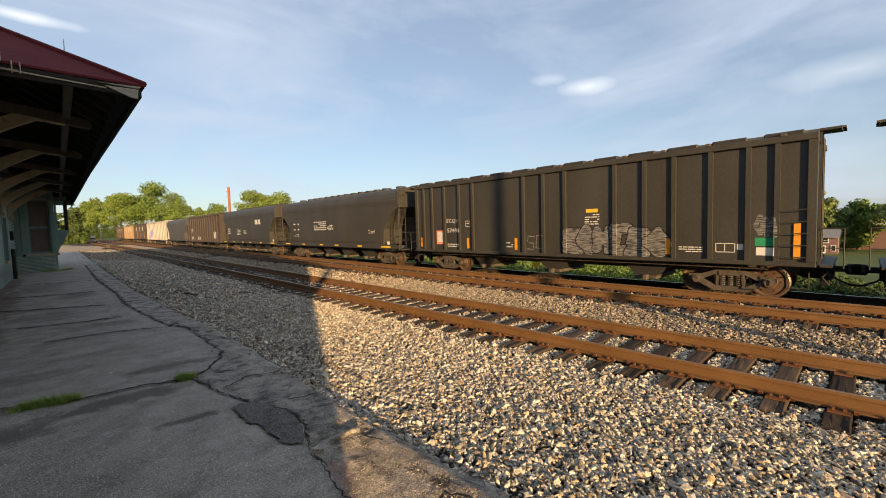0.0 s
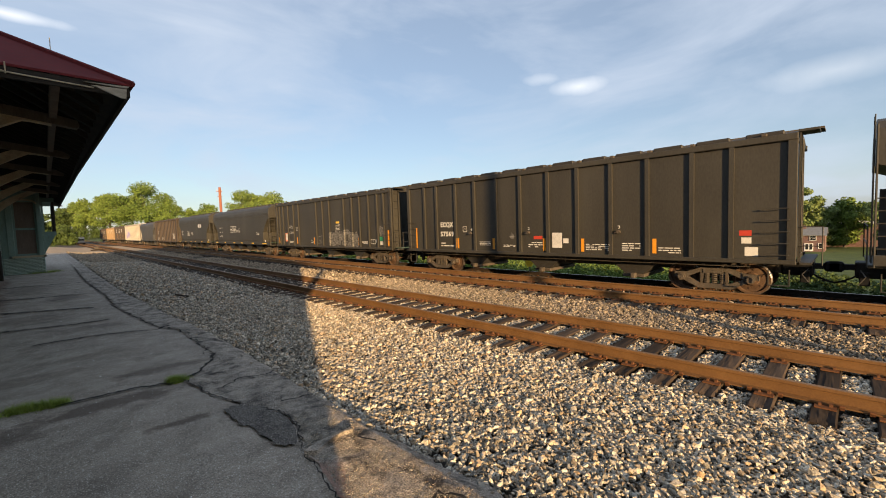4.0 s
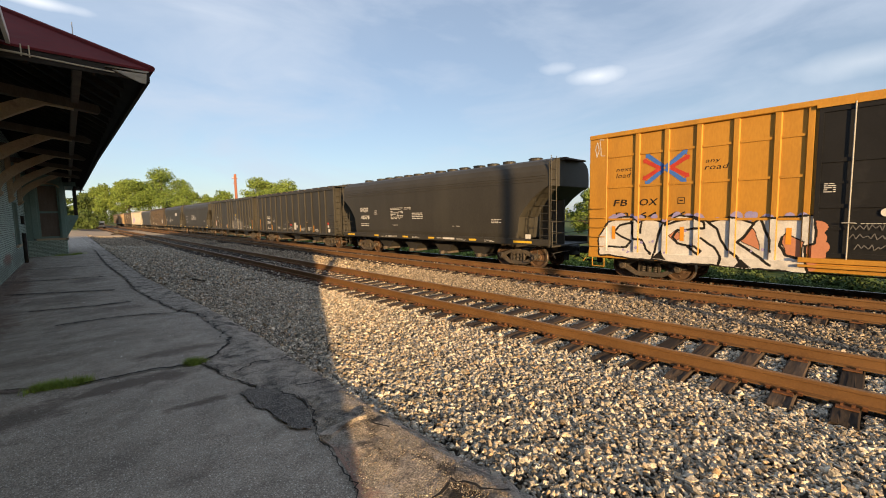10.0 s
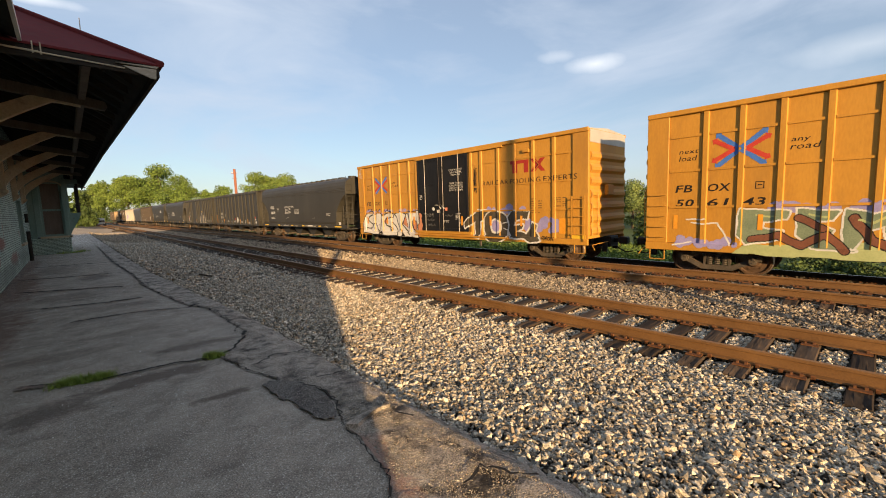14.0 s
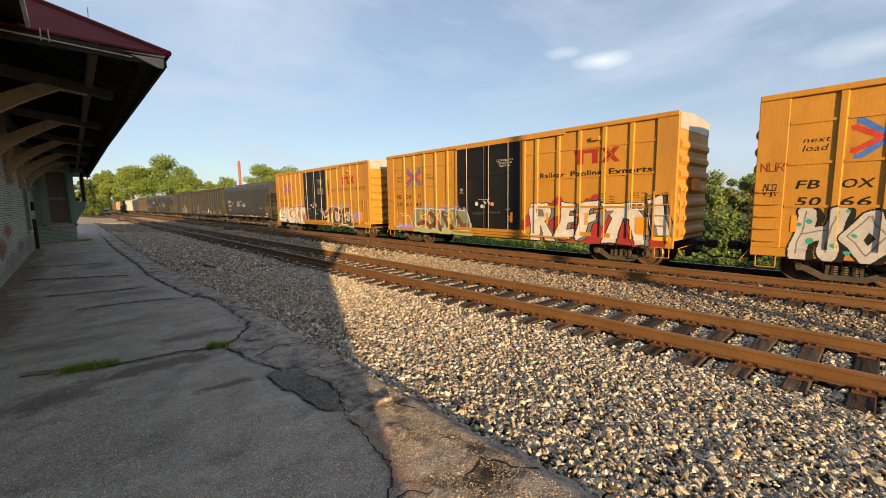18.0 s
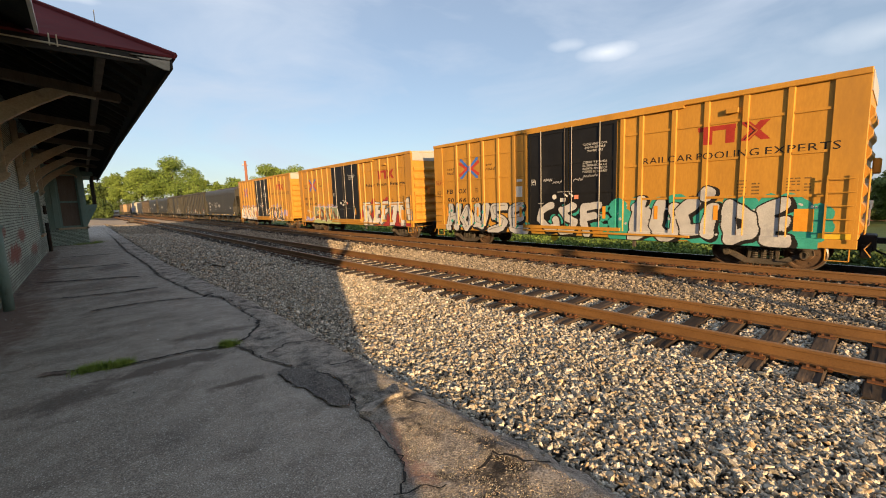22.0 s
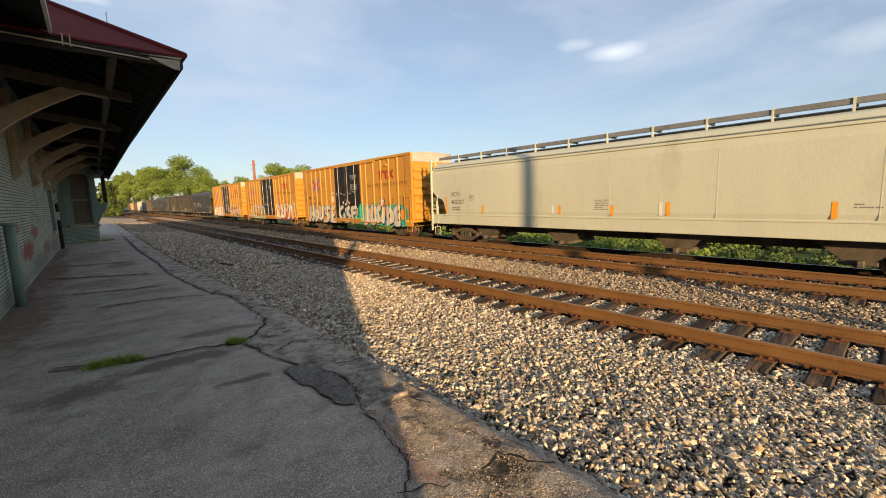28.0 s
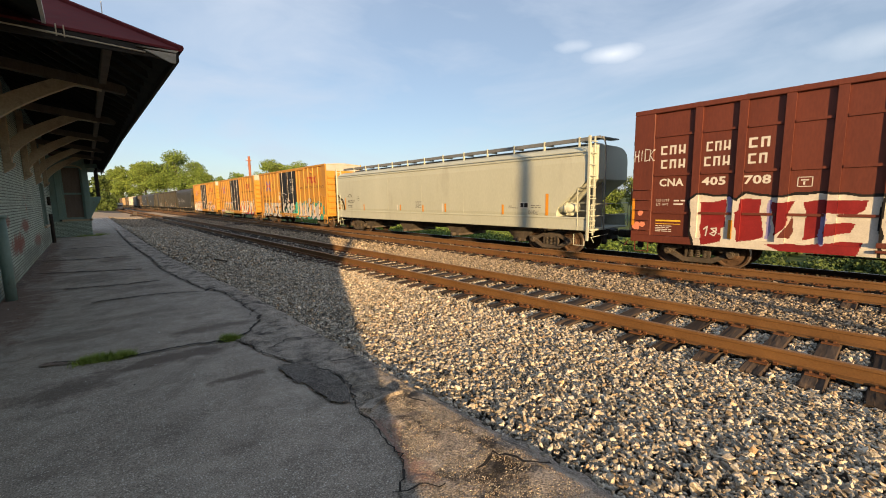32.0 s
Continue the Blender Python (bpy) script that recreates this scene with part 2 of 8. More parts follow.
speckled(M["asphalt"], 70, 0.45, (0.80, 0.75, 0.66), 0.9)
speckled(M["edge_asphalt"], 80, 0.5, (0.75, 0.68, 0.57), 0.6)
stained(M["edge_asphalt"], ((1.15, 2.75, 0.16, 0.4, 0.6), (1.05, 2.3, 0.14, 0.3, 0.6)), (0.50, 0.26, 0.19))
stained(M["edge_asphalt"], ((1.55, 1.8, 0.22, 0.16, 0.95), (1.7, 2.1, 0.1, 0.12, 0.8), (1.7, 3.1, 0.14, 0.07, 0.8), (1.45, 3.12, 0.2, 0.05, 0.7)), (0.028, 0.024, 0.021))
stained(M["asphalt"], ((0.55, 4.6, 0.33, 0.10, 0.75), (0.8, 6.72, 0.62, 0.2, 0.6), (0.15, 5.72, 0.75, 0.24, 0.75), (-0.75, 5.5, 0.5, 0.3, 0.6), (0.25, 3.3, 0.3, 0.14, 0.2), (-0.7, 7.6, 0.9, 0.3, 0.35), (0.2, 8.3, 0.8, 0.2, 0.3), (0.3, 10.9, 0.7, 0.35, 0.4), (-0.6, 13.2, 0.8, 0.7, 0.4), (0.1, 16.8, 0.5, 0.9, 0.5), (-0.9, 20.5, 0.7, 2.0, 0.4)), (0.10, 0.074, 0.059))
stained(M["asphalt"], ((-1.7, 10.5, 0.65, 3.4, 0.8), (-1.65, 16.5, 0.6, 4.5, 0.8), (-1.7, 23.5, 0.3, 4.0, 0.7)), (0.17, 0.105, 0.075))
M["tar"] = mat("tar", (0.075, 0.066, 0.058), (0.22, 0.196, 0.168), 0.9, scale=6, fine=55, bump=1.0, depth=0.05, cut=(0.4, 0.62), mix=0.6)
speckled(M["tar"], 70, 0.5, (0.55, 0.5, 0.43), 0.8)
M["chip"] = mat("pale_chips", (0.45, 0.42, 0.37), (0.75, 0.72, 0.66), 0.8, scale=9, fine=40, island=0.4)
M["rust_dirt"] = mat("red_brown_dirt", (0.12, 0.09, 0.072), (0.34, 0.255, 0.20), 0.95, scale=6, fine=45, bump=0.9, depth=0.02, cut=(0.4, 0.62), mix=0.6)
M["crack"] = mat("crack_dirt", (0.018, 0.016, 0.013), (0.055, 0.046, 0.038), 1.0, scale=9, fine=80)
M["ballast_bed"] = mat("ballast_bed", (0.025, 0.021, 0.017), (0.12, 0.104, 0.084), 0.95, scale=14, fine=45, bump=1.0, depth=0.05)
M["stone"] = mat("ballast_stone", (0.13, 0.118, 0.098), (0.58, 0.51, 0.40), 0.85, scale=7, fine=70, bump=0.4, depth=0.005, island=0.62, cut=(0.36, 0.58), hues=((1.0, 0.72, 0.45), (0.72, 0.82, 0.95)))
M["brown_stone"] = mat("rust_stained_stone", (0.105, 0.085, 0.062), (0.46, 0.375, 0.27), 0.85, scale=11, fine=70, bump=0.4, depth=0.005, island=0.6)
M["rail"] = mat("rusty_rail", (0.108, 0.0544, 0.0208), (0.188, 0.0976, 0.036), 0.75, scale=1.5, fine=50, bump=0.25, depth=0.003)
# far-track rail colour, darkened to carry the shade under the train
M["dark_rail"] = mat("shaded_rail", (0.02, 0.015, 0.012), (0.05, 0.036, 0.027), 0.6, scale=1.5, fine=50, bump=0.25, depth=0.003)
M["rail_top"] = mat("worn_rail_top", (0.255, 0.145, 0.0723), (0.357, 0.221, 0.119), 0.5, 0.5, scale=2, fine=40, bump=0.05)
M["tie"] = mat("creosote_tie", (0.012, 0.009, 0.007), (0.075, 0.052, 0.036), 0.9, scale=2.5, fine=14, bump=0.8, depth=0.012, vary=0.45, stretch=(0.262, 2.62, 2.62))
M["plate"] = mat("tie_plate", (0.088, 0.036, 0.016), (0.176, 0.076, 0.032), 0.8, scale=8, fine=50, bump=0.3)
# far-track ballast: the train's shade is put into these two dark colours
M["dark_bed"] = mat("shaded_ballast", (0.018, 0.015, 0.012), (0.075, 0.062, 0.05), 0.95, scale=14, fine=45, bump=1.0, depth=0.05)
M["dark_stone"] = mat("shaded_stone", (0.03, 0.025, 0.02), (0.10, 0.085, 0.068), 0.85, scale=9, fine=70, bump=0.3, island=0.6)
M["grass"] = mat("grass", (0.036, 0.062, 0.012), (0.11, 0.14, 0.03), 0.9, scale=0.35, fine=5, bump=0.8, depth=0.1)
M["dirt"] = mat("dirt", (0.30, 0.215, 0.135), (0.50, 0.385, 0.26), 0.95, scale=0.6, fine=15, bump=0.6, depth=0.04)
M["bark"] = mat("bark", (0.05, 0.038, 0.028), (0.14, 0.11, 0.08), 0.95, scale=3, fine=20, bump=0.9, depth=0.05, stretch=(1, 1, 0.3))
M["leaf"] = mat("leaves", (0.058, 0.105, 0.018), (0.16, 0.22, 0.045), 0.75, scale=0.25, fine=2.0, bump=0.0, island=0.45)
M["leaf_d"] = mat("dark_leaves", (0.03, 0.055, 0.012), (0.08, 0.115, 0.03), 0.75, scale=0.25, fine=2.0, bump=0.0, island=0.4)
M["leaf_y"] = mat("yellow_green_leaves", (0.075, 0.125, 0.022), (0.18, 0.24, 0.052), 0.75, scale=0.25, fine=2.0, bump=0.0, island=0.4)
# olive leaves for the slope trees, paled in the colour to stand for haze
M["leaf_haze"] = mat("hazed_olive_leaves", (0.085, 0.125, 0.034), (0.20, 0.25, 0.078), 0.75, scale=0.25, fine=2.0, bump=0.0, island=0.4)
M["steel"] = mat("dusty_steel", (0.0425, 0.0365, 0.0306), (0.128, 0.106, 0.085), 0.8, 0.1, scale=3, fine=30, bump=0.2, spots=(0.102, 0.0638, 0.0382), spot_scale=4, spot_cut=(0.55, 0.8))
M["wheel"] = mat("rusty_wheel", (0.0675, 0.0405, 0.027), (0.153, 0.0945, 0.0585), 0.75, 0.2, scale=5, fine=40, bump=0.2)
M["tread"] = mat("wheel_tread", (0.24, 0.20, 0.17), (0.45, 0.40, 0.36), 0.35, 0.9, scale=5, fine=40, bump=0.05)
M["black"] = mat("black_car_paint", (0.0320, 0.0300, 0.0252), (0.056, 0.0522, 0.0438), 0.55, scale=0.8, fine=25, bump=0.12, depth=0.004, spots=(0.0527, 0.0501, 0.0391), spot_scale=0.9, spot_cut=(0.55, 0.85), stretch=(1, 1, 0.35))
M["blackroof"] = mat("black_roof_paint", (0.022, 0.021, 0.02), (0.045, 0.042, 0.038), 0.6, scale=1, fine=25, bump=0.15)
M["yellow"] = mat("boxcar_yellow", (0.39, 0.187, 0.0255), (0.50, 0.25, 0.0365), 0.55, scale=0.7, fine=22, bump=0.1, depth=0.004, spots=(0.304, 0.152, 0.032), spot_scale=1.1, spot_cut=(0.52, 0.82), stretch=(1, 1, 0.3))
M["doorblack"] = mat("door_black", (0.006, 0.006, 0.0065), (0.013, 0.013, 0.0135), 0.6, scale=1, fine=25, bump=0.1, spots=(0.026, 0.026, 0.026), spot_scale=1.4, spot_cut=(0.6, 0.85))
M["grey"] = mat("hopper_grey", (0.40, 0.423, 0.353), (0.475, 0.50, 0.418), 0.55, scale=0.6, fine=22, bump=0.1, depth=0.004, spots=(0.312, 0.308, 0.256), spot_scale=0.8, spot_cut=(0.55, 0.85), stretch=(1, 1, 0.3))
# hopper grey with the end's bluish shade put into the colour; walkways share it
M["greyshade"] = mat("hopper_grey_shade", (0.10, 0.11, 0.12), (0.19, 0.20, 0.21), 0.6, scale=1, fine=22, bump=0.1)
M["brown"] = mat("boxcar_brown", (0.1, 0.0272, 0.0176), (0.148, 0.0416, 0.0256), 0.6, scale=0.7, fine=22, bump=0.1, depth=0.004, spots=(0.072, 0.024, 0.0176), spot_scale=1.1, spot_cut=(0.55, 0.85), stretch=(1, 1, 0.3))
M["galv"] = mat("pale_roof_steel", (0.36, 0.344, 0.304), (0.496, 0.472, 0.424), 0.5, 0.3, scale=1, fine=25, bump=0.1)
M["tan"] = mat("tan_paint", (0.24, 0.168, 0.096), (0.336, 0.24, 0.144), 0.65, scale=1, fine=22, bump=0.1)
M["palewhite"] = mat("pale_car_paint", (0.368, 0.336, 0.288), (0.48, 0.448, 0.384), 0.6, scale=0.6, fine=22, bump=0.1, spots=(0.28, 0.224, 0.16), spot_scale=1, spot_cut=(0.55, 0.85))
M["darkgrey"] = mat("dark_grey_paint", (0.051, 0.051, 0.0527), (0.085, 0.085, 0.085), 0.6, scale=1, fine=22, bump=0.1)
M["brownblack"] = mat("brown_black_paint", (0.051, 0.0382, 0.0298), (0.085, 0.0663, 0.051), 0.65, scale=1, fine=22, bump=0.1)
M["white"] = mat("white_lettering", (0.527, 0.51, 0.468), (0.663, 0.646, 0.595), 0.6, scale=5, fine=40, bump=0.0)
M["blackink"] = mat("black_lettering", (0.008, 0.007, 0.006), (0.018, 0.016, 0.014), 0.6, scale=5, fine=40, bump=0.0)
M["red"] = mat("red_paint", (0.383, 0.034, 0.0213), (0.493, 0.0595, 0.034), 0.6, scale=4, fine=40, bump=0.0)
M["signred"] = mat("brick_red_paint", (0.27, 0.022, 0.014), (0.36, 0.04, 0.022), 0.6, scale=4, fine=40, bump=0.0)
M["smokespray"] = mat("dark_smoke_spray", (0.035, 0.03, 0.022), (0.10, 0.085, 0.06), 0.6, scale=4, fine=30, bump=0.0)
M["blue"] = mat("blue_paint", (0.04, 0.12, 0.42), (0.07, 0.18, 0.52), 0.6, scale=4, fine=40, bump=0.0)
M["teal"] = mat("teal_spray", (0.0255, 0.238, 0.187), (0.051, 0.357, 0.281), 0.6, scale=3, fine=30, bump=0.0)
M["lilac"] = mat("lilac_spray", (0.22, 0.20, 0.40), (0.34, 0.30, 0.50), 0.6, scale=3, fine=30, bump=0.0)
M["spraywhite"] = mat("white_spray", (0.468, 0.451, 0.425), (0.68, 0.663, 0.629), 0.6, scale=2.5, fine=30, bump=0.0, spots=(0.357, 0.34, 0.323), spot_scale=3, spot_cut=(0.5, 0.8))
M["redspray"] = mat("dull_red_spray", (0.26, 0.025, 0.022), (0.38, 0.05, 0.042), 0.6, scale=3, fine=30, bump=0.0)
M["chalkgrey"] = mat("grey_chalk", (0.10, 0.098, 0.094), (0.19, 0.186, 0.18), 0.8, scale=4, fine=30, bump=0.0)
M["fadedink"] = mat("faded_stencil", (0.10, 0.055, 0.018), (0.24, 0.13, 0.03), 0.7, scale=6, fine=40, bump=0.0)
M["faintink"] = mat("faint_grey_stencil", (0.10, 0.10, 0.09), (0.22, 0.22, 0.2), 0.7, scale=6, fine=40, bump=0.0)
M["silver"] = mat("silver_spray", (0.357, 0.348, 0.34), (0.527, 0.518, 0.501), 0.5, scale=2.5, fine=30, bump=0.0, spots=(0.255, 0.255, 0.281), spot_scale=2, spot_cut=(0.55, 0.8))
M["palegreen"] = mat("pale_green_spray", (0.30, 0.34, 0.15), (0.42, 0.45, 0.22), 0.6, scale=3, fine=30, bump=0.0)
M["spraygrey"] = mat("grey_spray", (0.12, 0.115, 0.105), (0.22, 0.21, 0.195), 0.6, scale=5, fine=30, bump=0.0)
M["creamspray"] = mat("cream_spray", (0.493, 0.459, 0.391), (0.646, 0.612, 0.535), 0.6, scale=2.5, fine=30, bump=0.0, spots=(0.391, 0.357, 0.306), spot_scale=3, spot_cut=(0.5, 0.8))
M["greengrey"] = mat("grey_green_spray", (0.13, 0.17, 0.11), (0.22, 0.265, 0.17), 0.6, scale=3, fine=30, bump=0.0)
M["brownspray"] = mat("red_brown_spray", (0.13, 0.05, 0.03), (0.21, 0.085, 0.05), 0.6, scale=3, fine=30, bump=0.0)
M["pinkspray"] = mat("faded_pink_spray", (0.42, 0.17, 0.09), (0.52, 0.23, 0.13), 0.6, scale=4, fine=40, bump=0.0)
M["spraymaroon"] = mat("maroon_spray", (0.162, 0.0119, 0.0136), (0.264, 0.0213, 0.0221), 0.6, scale=3, fine=30, bump=0.0)
M["orange"] = mat("orange_reflector", (0.6, 0.24, 0.016), (0.72, 0.32, 0.032), 0.4, scale=8, fine=40, bump=0.0)
M["yellowmark"] = mat("yellow_reflector", (0.64, 0.4, 0.024), (0.736, 0.48, 0.048), 0.4, scale=8, fine=40, bump=0.0)
M["pink"] = mat("salmon_paint", (0.60, 0.20, 0.12), (0.72, 0.28, 0.17), 0.6, scale=4, fine=40, bump=0.0)
M["green"] = mat("green_paint", (0.02, 0.20, 0.09), (0.04, 0.30, 0.14), 0.6, scale=4, fine=40, bump=0.0)


def mesh_of(name, bm):
    bm.normal_update()
    me = bpy.data.meshes.new(name)
    bm.to_mesh(me)
    bm.free()
    return me


def part(name, bm, material, parent, label="", smooth=False):
    """Links a bmesh as one mesh object under a thing or a part."""
    ob = new(name, mesh_of(name, bm))
    ob.data.materials.append(M[material] if isinstance(material, str) else material)
    if parent:
        ob.parent = parent
    if smooth:
        ob.data.shade_smooth()
    if label:
        tagged(ob, label)
    return ob


def share(name, src, parent, m):
    """A further part on the mesh of src."""
    ob = new(name, src.data)
    ob.parent = parent
    ob.matrix_basis = m
    return ob


def box(bm, x0, x1, y0, y1, z0, z1, bevel=0.0):
    vs = [bm.verts.new((x, y, z)) for z in (z0, z1) for y in (y0, y1) for x in (x0, x1)]
    fs = [(0, 2, 3, 1), (4, 5, 7, 6), (0, 1, 5, 4), (2, 6, 7, 3), (0, 4, 6, 2), (1, 3, 7, 5)]
    out = [bm.faces.new([vs[i] for i in f]) for f in fs]
    if bevel:
        es = list({e for f in out for e in f.edges})
        bmesh.ops.bevel(bm, geom=es, offset=bevel, segments=1, affect="EDGES", profile=0.5)
    return bm


def boxes(rows, bevel=0.0):
    bm = bmesh.new()
    for r in rows:
        box(bm, *r, bevel=bevel)
    return bm


def prism(bm, outline, axis, a, b):
    """A closed outline of (u, v) drawn out along an axis from a to b: axis y takes (x, z), x takes (y, z), z takes (x, y)."""
    def at(u, v, w):
        return {"y": (u, w, v), "x": (w, u, v), "z": (u, v, w)}[axis]
    lo = [bm.verts.new(at(u, v, a)) for u, v in outline]
    hi = [bm.verts.new(at(u, v, b)) for u, v in outline]
    n = len(outline)
    for i in range(n):
        bm.faces.new((lo[i], lo[(i + 1) % n], hi[(i + 1) % n], hi[i]))
    bm.faces.new(lo[::-1])
    bm.faces.new(hi)
    bmesh.ops.recalc_face_normals(bm, faces=bm.faces[:])
    return bm


def rod(bm, p, q, r, sides=8, r2=None):
    """A round bar from p to q."""
    p, q = Vector(p), Vector(q)
    d = (q - p).normalized()
    u = d.orthogonal().normalized()
    v = d.cross(u)
    r2 = r if r2 is None else r2
    lo = [bm.verts.new(p + (u * math.cos(a) + v * math.sin(a)) * r) for a in [2 * math.pi * i / sides for i in range(sides)]]
    hi = [bm.verts.new(q + (u * math.cos(a) + v * math.sin(a)) * r2) for a in [2 * math.pi * i / sides for i in range(sides)]]
    for i in range(sides):
        bm.faces.new((lo[i], lo[(i + 1) % sides], hi[(i + 1) % sides], hi[i]))
    bm.faces.new(lo[::-1])
    bm.faces.new(hi)
    return bm


def lathe(bm, profile, sides=20):
    """Turned about the x axis: rows of (x, radius)."""
    rings = [[bm.verts.new((x, r * math.cos(2 * math.pi * i / sides), r * math.sin(2 * math.pi * i / sides))) for i in range(sides)] for x, r in profile]
    for a, b in zip(rings, rings[1:]):
        for i in range(sides):
            bm.faces.new((a[i], a[(i + 1) % sides], b[(i + 1) % sides], b[i]))
    bm.faces.new(rings[0][::-1])
    bm.faces.new(rings[-1])
    bmesh.ops.recalc_face_normals(bm, faces=bm.faces[:])
    return bm


def empty(name, label, category, group="", kind=""):
    return tagged(new(name), label, category, group, kind)


def from_arrays(name, verts, faces, material):
    """A mesh from arrays of points and triangles."""
    me = bpy.data.meshes.new(name)
    me.vertices.add(len(verts))
    me.vertices.foreach_set("co", np.asarray(verts, np.float32).ravel())
    k = faces.shape[1]
    me.loops.add(len(faces) * k)
    me.loops.foreach_set("vertex_index", np.asarray(faces, np.int32).ravel())
    me.polygons.add(len(faces))
    me.polygons.foreach_set("loop_start", np.arange(0, len(faces) * k, k, dtype=np.int32))
    me.update(calc_edges=True)
    me.validate()
    me.shade_flat()
    ob = new(name, me)
    me.materials.append(M[material])
    return ob

# ---- ground, tracks, ballast ----
RAIL1, RAIL2, RAIL3 = (6.035, 7.542), (10.835, 12.342), (14.55, 16.057)   # rail centres of the three tracks
T3 = -0.36                                                              # rail top of the third track
PROFILE = ((-400, 0.0), (-60, 0.05), (-3, 0.12), (0.3, 0.15), (0.9, 0.13), (1.25, 0.11), (1.6, 0.105), (1.82, 0.08), (1.93, 0.03), (2.02, -0.035), (2.5, -0.085), (3.0, -0.13), (4.0, -0.21), (4.8, -0.235), (5.3, -0.25), (8.3, -0.25), (8.8, -0.255), (10.0, -0.255),
           (10.3, -0.25), (12.9, -0.25), (13.2, -0.33), (13.8, -0.545), (14.2, -0.56), (16.6, -0.56), (17.3, -0.68), (19, -1.15), (22, -2.0), (26, -2.9), (34, -3.3), (50, -3.6), (80, -4.8), (110, -6.2), (200, -7), (400, -7), (3000, -7))
PX, PZ = [p[0] for p in PROFILE], [p[1] for p in PROFILE]


def gz(x, y=0.0):
    """Height of the land."""
    z = float(np.interp(x, PX, PZ))
    if y > 50:
        z *= max(0.0, 1 - (y - 50) / 120) if x > 17 else 1
    return z


def sheet(name, xs, ys, material, dz=0.0, rough=0.0, seed=0):
    """A part of the ground over the lines xs and ys, with small waves."""
    v = []
    for y in ys:
        for x in xs:
            w = rough * noise.noise(Vector((x * 1.7, y * 1.7, seed))) + 0.5 * rough * noise.noise(Vector((x * 5.1, y * 5.1, seed)))
            v.append((x, y, gz(x, y) + dz + w))
    n = len(xs)
    f = [(j * n + i, j * n + i + 1, (j + 1) * n + i + 1, (j + 1) * n + i) for j in range(len(ys) - 1) for i in range(n - 1)]
    ob = from_arrays(name, np.array(v), np.array(f), material)
    ob.data.shade_smooth()
    return ob


def lines(a, b, step):
    k = max(1, round((b - a) / step))
    return [a + (b - a) * i / k for i in range(k + 1)]


far_x = [-3000, -1200, -400, -200, -120, -60, -30, -12, -4, 0.3, 1.25, 2.3, 5, 8.5, 13, 13.8, 17.3, 19, 22, 25, 30, 37, 44, 50, 60, 70, 80, 100, 150, 250, 400, 900, 3000]
far_y = [-3000, -1000, -300, -120, -60, -40, -25, -12, 0, 12, 25, 40, 50, 60, 75, 90, 110, 130, 150, 175, 200, 300, 600, 1200, 3000]
tagged(sheet("ground", far_x, far_y, "grass", -0.24), "grassy ground falling away beyond the tracks", "ground", kind="structure")
# lines of the platform's slab edge and of its broken shoulder: (along, across)
SLAB_EDGE = ((-8, 0.8), (2.0, 0.83), (2.11, 0.89), (2.3, 1.07), (2.74, 1.17), (3.25, 1.22), (3.68, 1.37), (4.1, 1.40), (4.45, 1.22), (5.1, 1.0), (6.03, 0.87), (6.08, 1.07), (6.52, 1.36), (6.97, 1.52), (7.59, 1.51), (9.32, 1.5), (9.98, 1.25), (13.6, 0.94), (16.4, 0.99), (22.3, 0.82), (33, 0.88), (70, 0.9))
SHOULDER = ((-8, 2.111), (1.68, 2.072), (2.58, 2.024), (3.24, 1.937), (4.25, 1.908), (6.04, 1.947), (7.74, 2.034), (9.32, 1.898), (11.48, 1.705), (13.12, 1.638), (17.18, 1.483), (23.93, 1.445), (70, 1.435))


def along(line, y):
    return float(np.interp(y, [p[0] for p in line], [p[1] for p in line]))


def strip(name, left, right, nx, ys, material, dz, rough, seed, freq=1.0):
    """A sheet between two lines that run along the platform."""
    v = []
    for y in ys:
        a, b = left(y), right(y)
        for i in range(nx + 1):
            x = a + (b - a) * i / nx
            w = rough * (noise.noise(Vector((x * 1.7 * freq, y * 1.7 * freq, seed))) + 0.5 * noise.noise(Vector((x * 5.1 * freq, y * 5.1 * freq, seed))))
            v.append((x, y, gz(x, y) + dz + w))
    n = nx + 1
    f = [(j * n + i, j * n + i + 1, (j + 1) * n + i + 1, (j + 1) * n + i) for j in range(len(ys) - 1) for i in range(nx)]
    ob = from_arrays(name, np.array(v), np.array(f), material)
    ob.data.shade_smooth()
    return ob


def jag(y, seed, amount):
    return amount * (noise.noise(Vector((y * 2.3, seed, 0))) + 0.6 * noise.noise(Vector((y * 7.0, seed, 3))))


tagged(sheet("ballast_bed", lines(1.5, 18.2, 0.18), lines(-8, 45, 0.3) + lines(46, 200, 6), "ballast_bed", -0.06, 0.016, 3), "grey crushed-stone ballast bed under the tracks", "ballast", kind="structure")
# dark strip that paints the train's shade onto its bed
tagged(sheet("track_bed", lines(13.15, 18.4, 0.25), lines(-12, 60, 0.4) + lines(64, 200, 6), "dark_bed", -0.01, 0.02, 4), "bed under the train's track, coloured dark for the train's shade", "ballast", kind="structure")
pavement = tagged(strip("pavement", lambda y: -2.0, lambda y: along(SHOULDER, y) - 0.03, 36, lines(-8, 66, 0.22), "asphalt", 0.0, 0.003, 7), "worn grey asphalt platform with cracks and patches", "pavement", kind="structure")
shoulder = tagged(strip("pavement_edge", lambda y: along(SLAB_EDGE, y) + jag(y, 1, 0.05), lambda y: along(SHOULDER, y) + jag(y, 5, 0.07), 22, lines(-4, 12, 0.045) + lines(12.2, 66, 0.25), "edge_asphalt", 0.012, 0.016, 9, 2.6), "crumbled dark asphalt edge of the platform", "pavement", kind="structure")


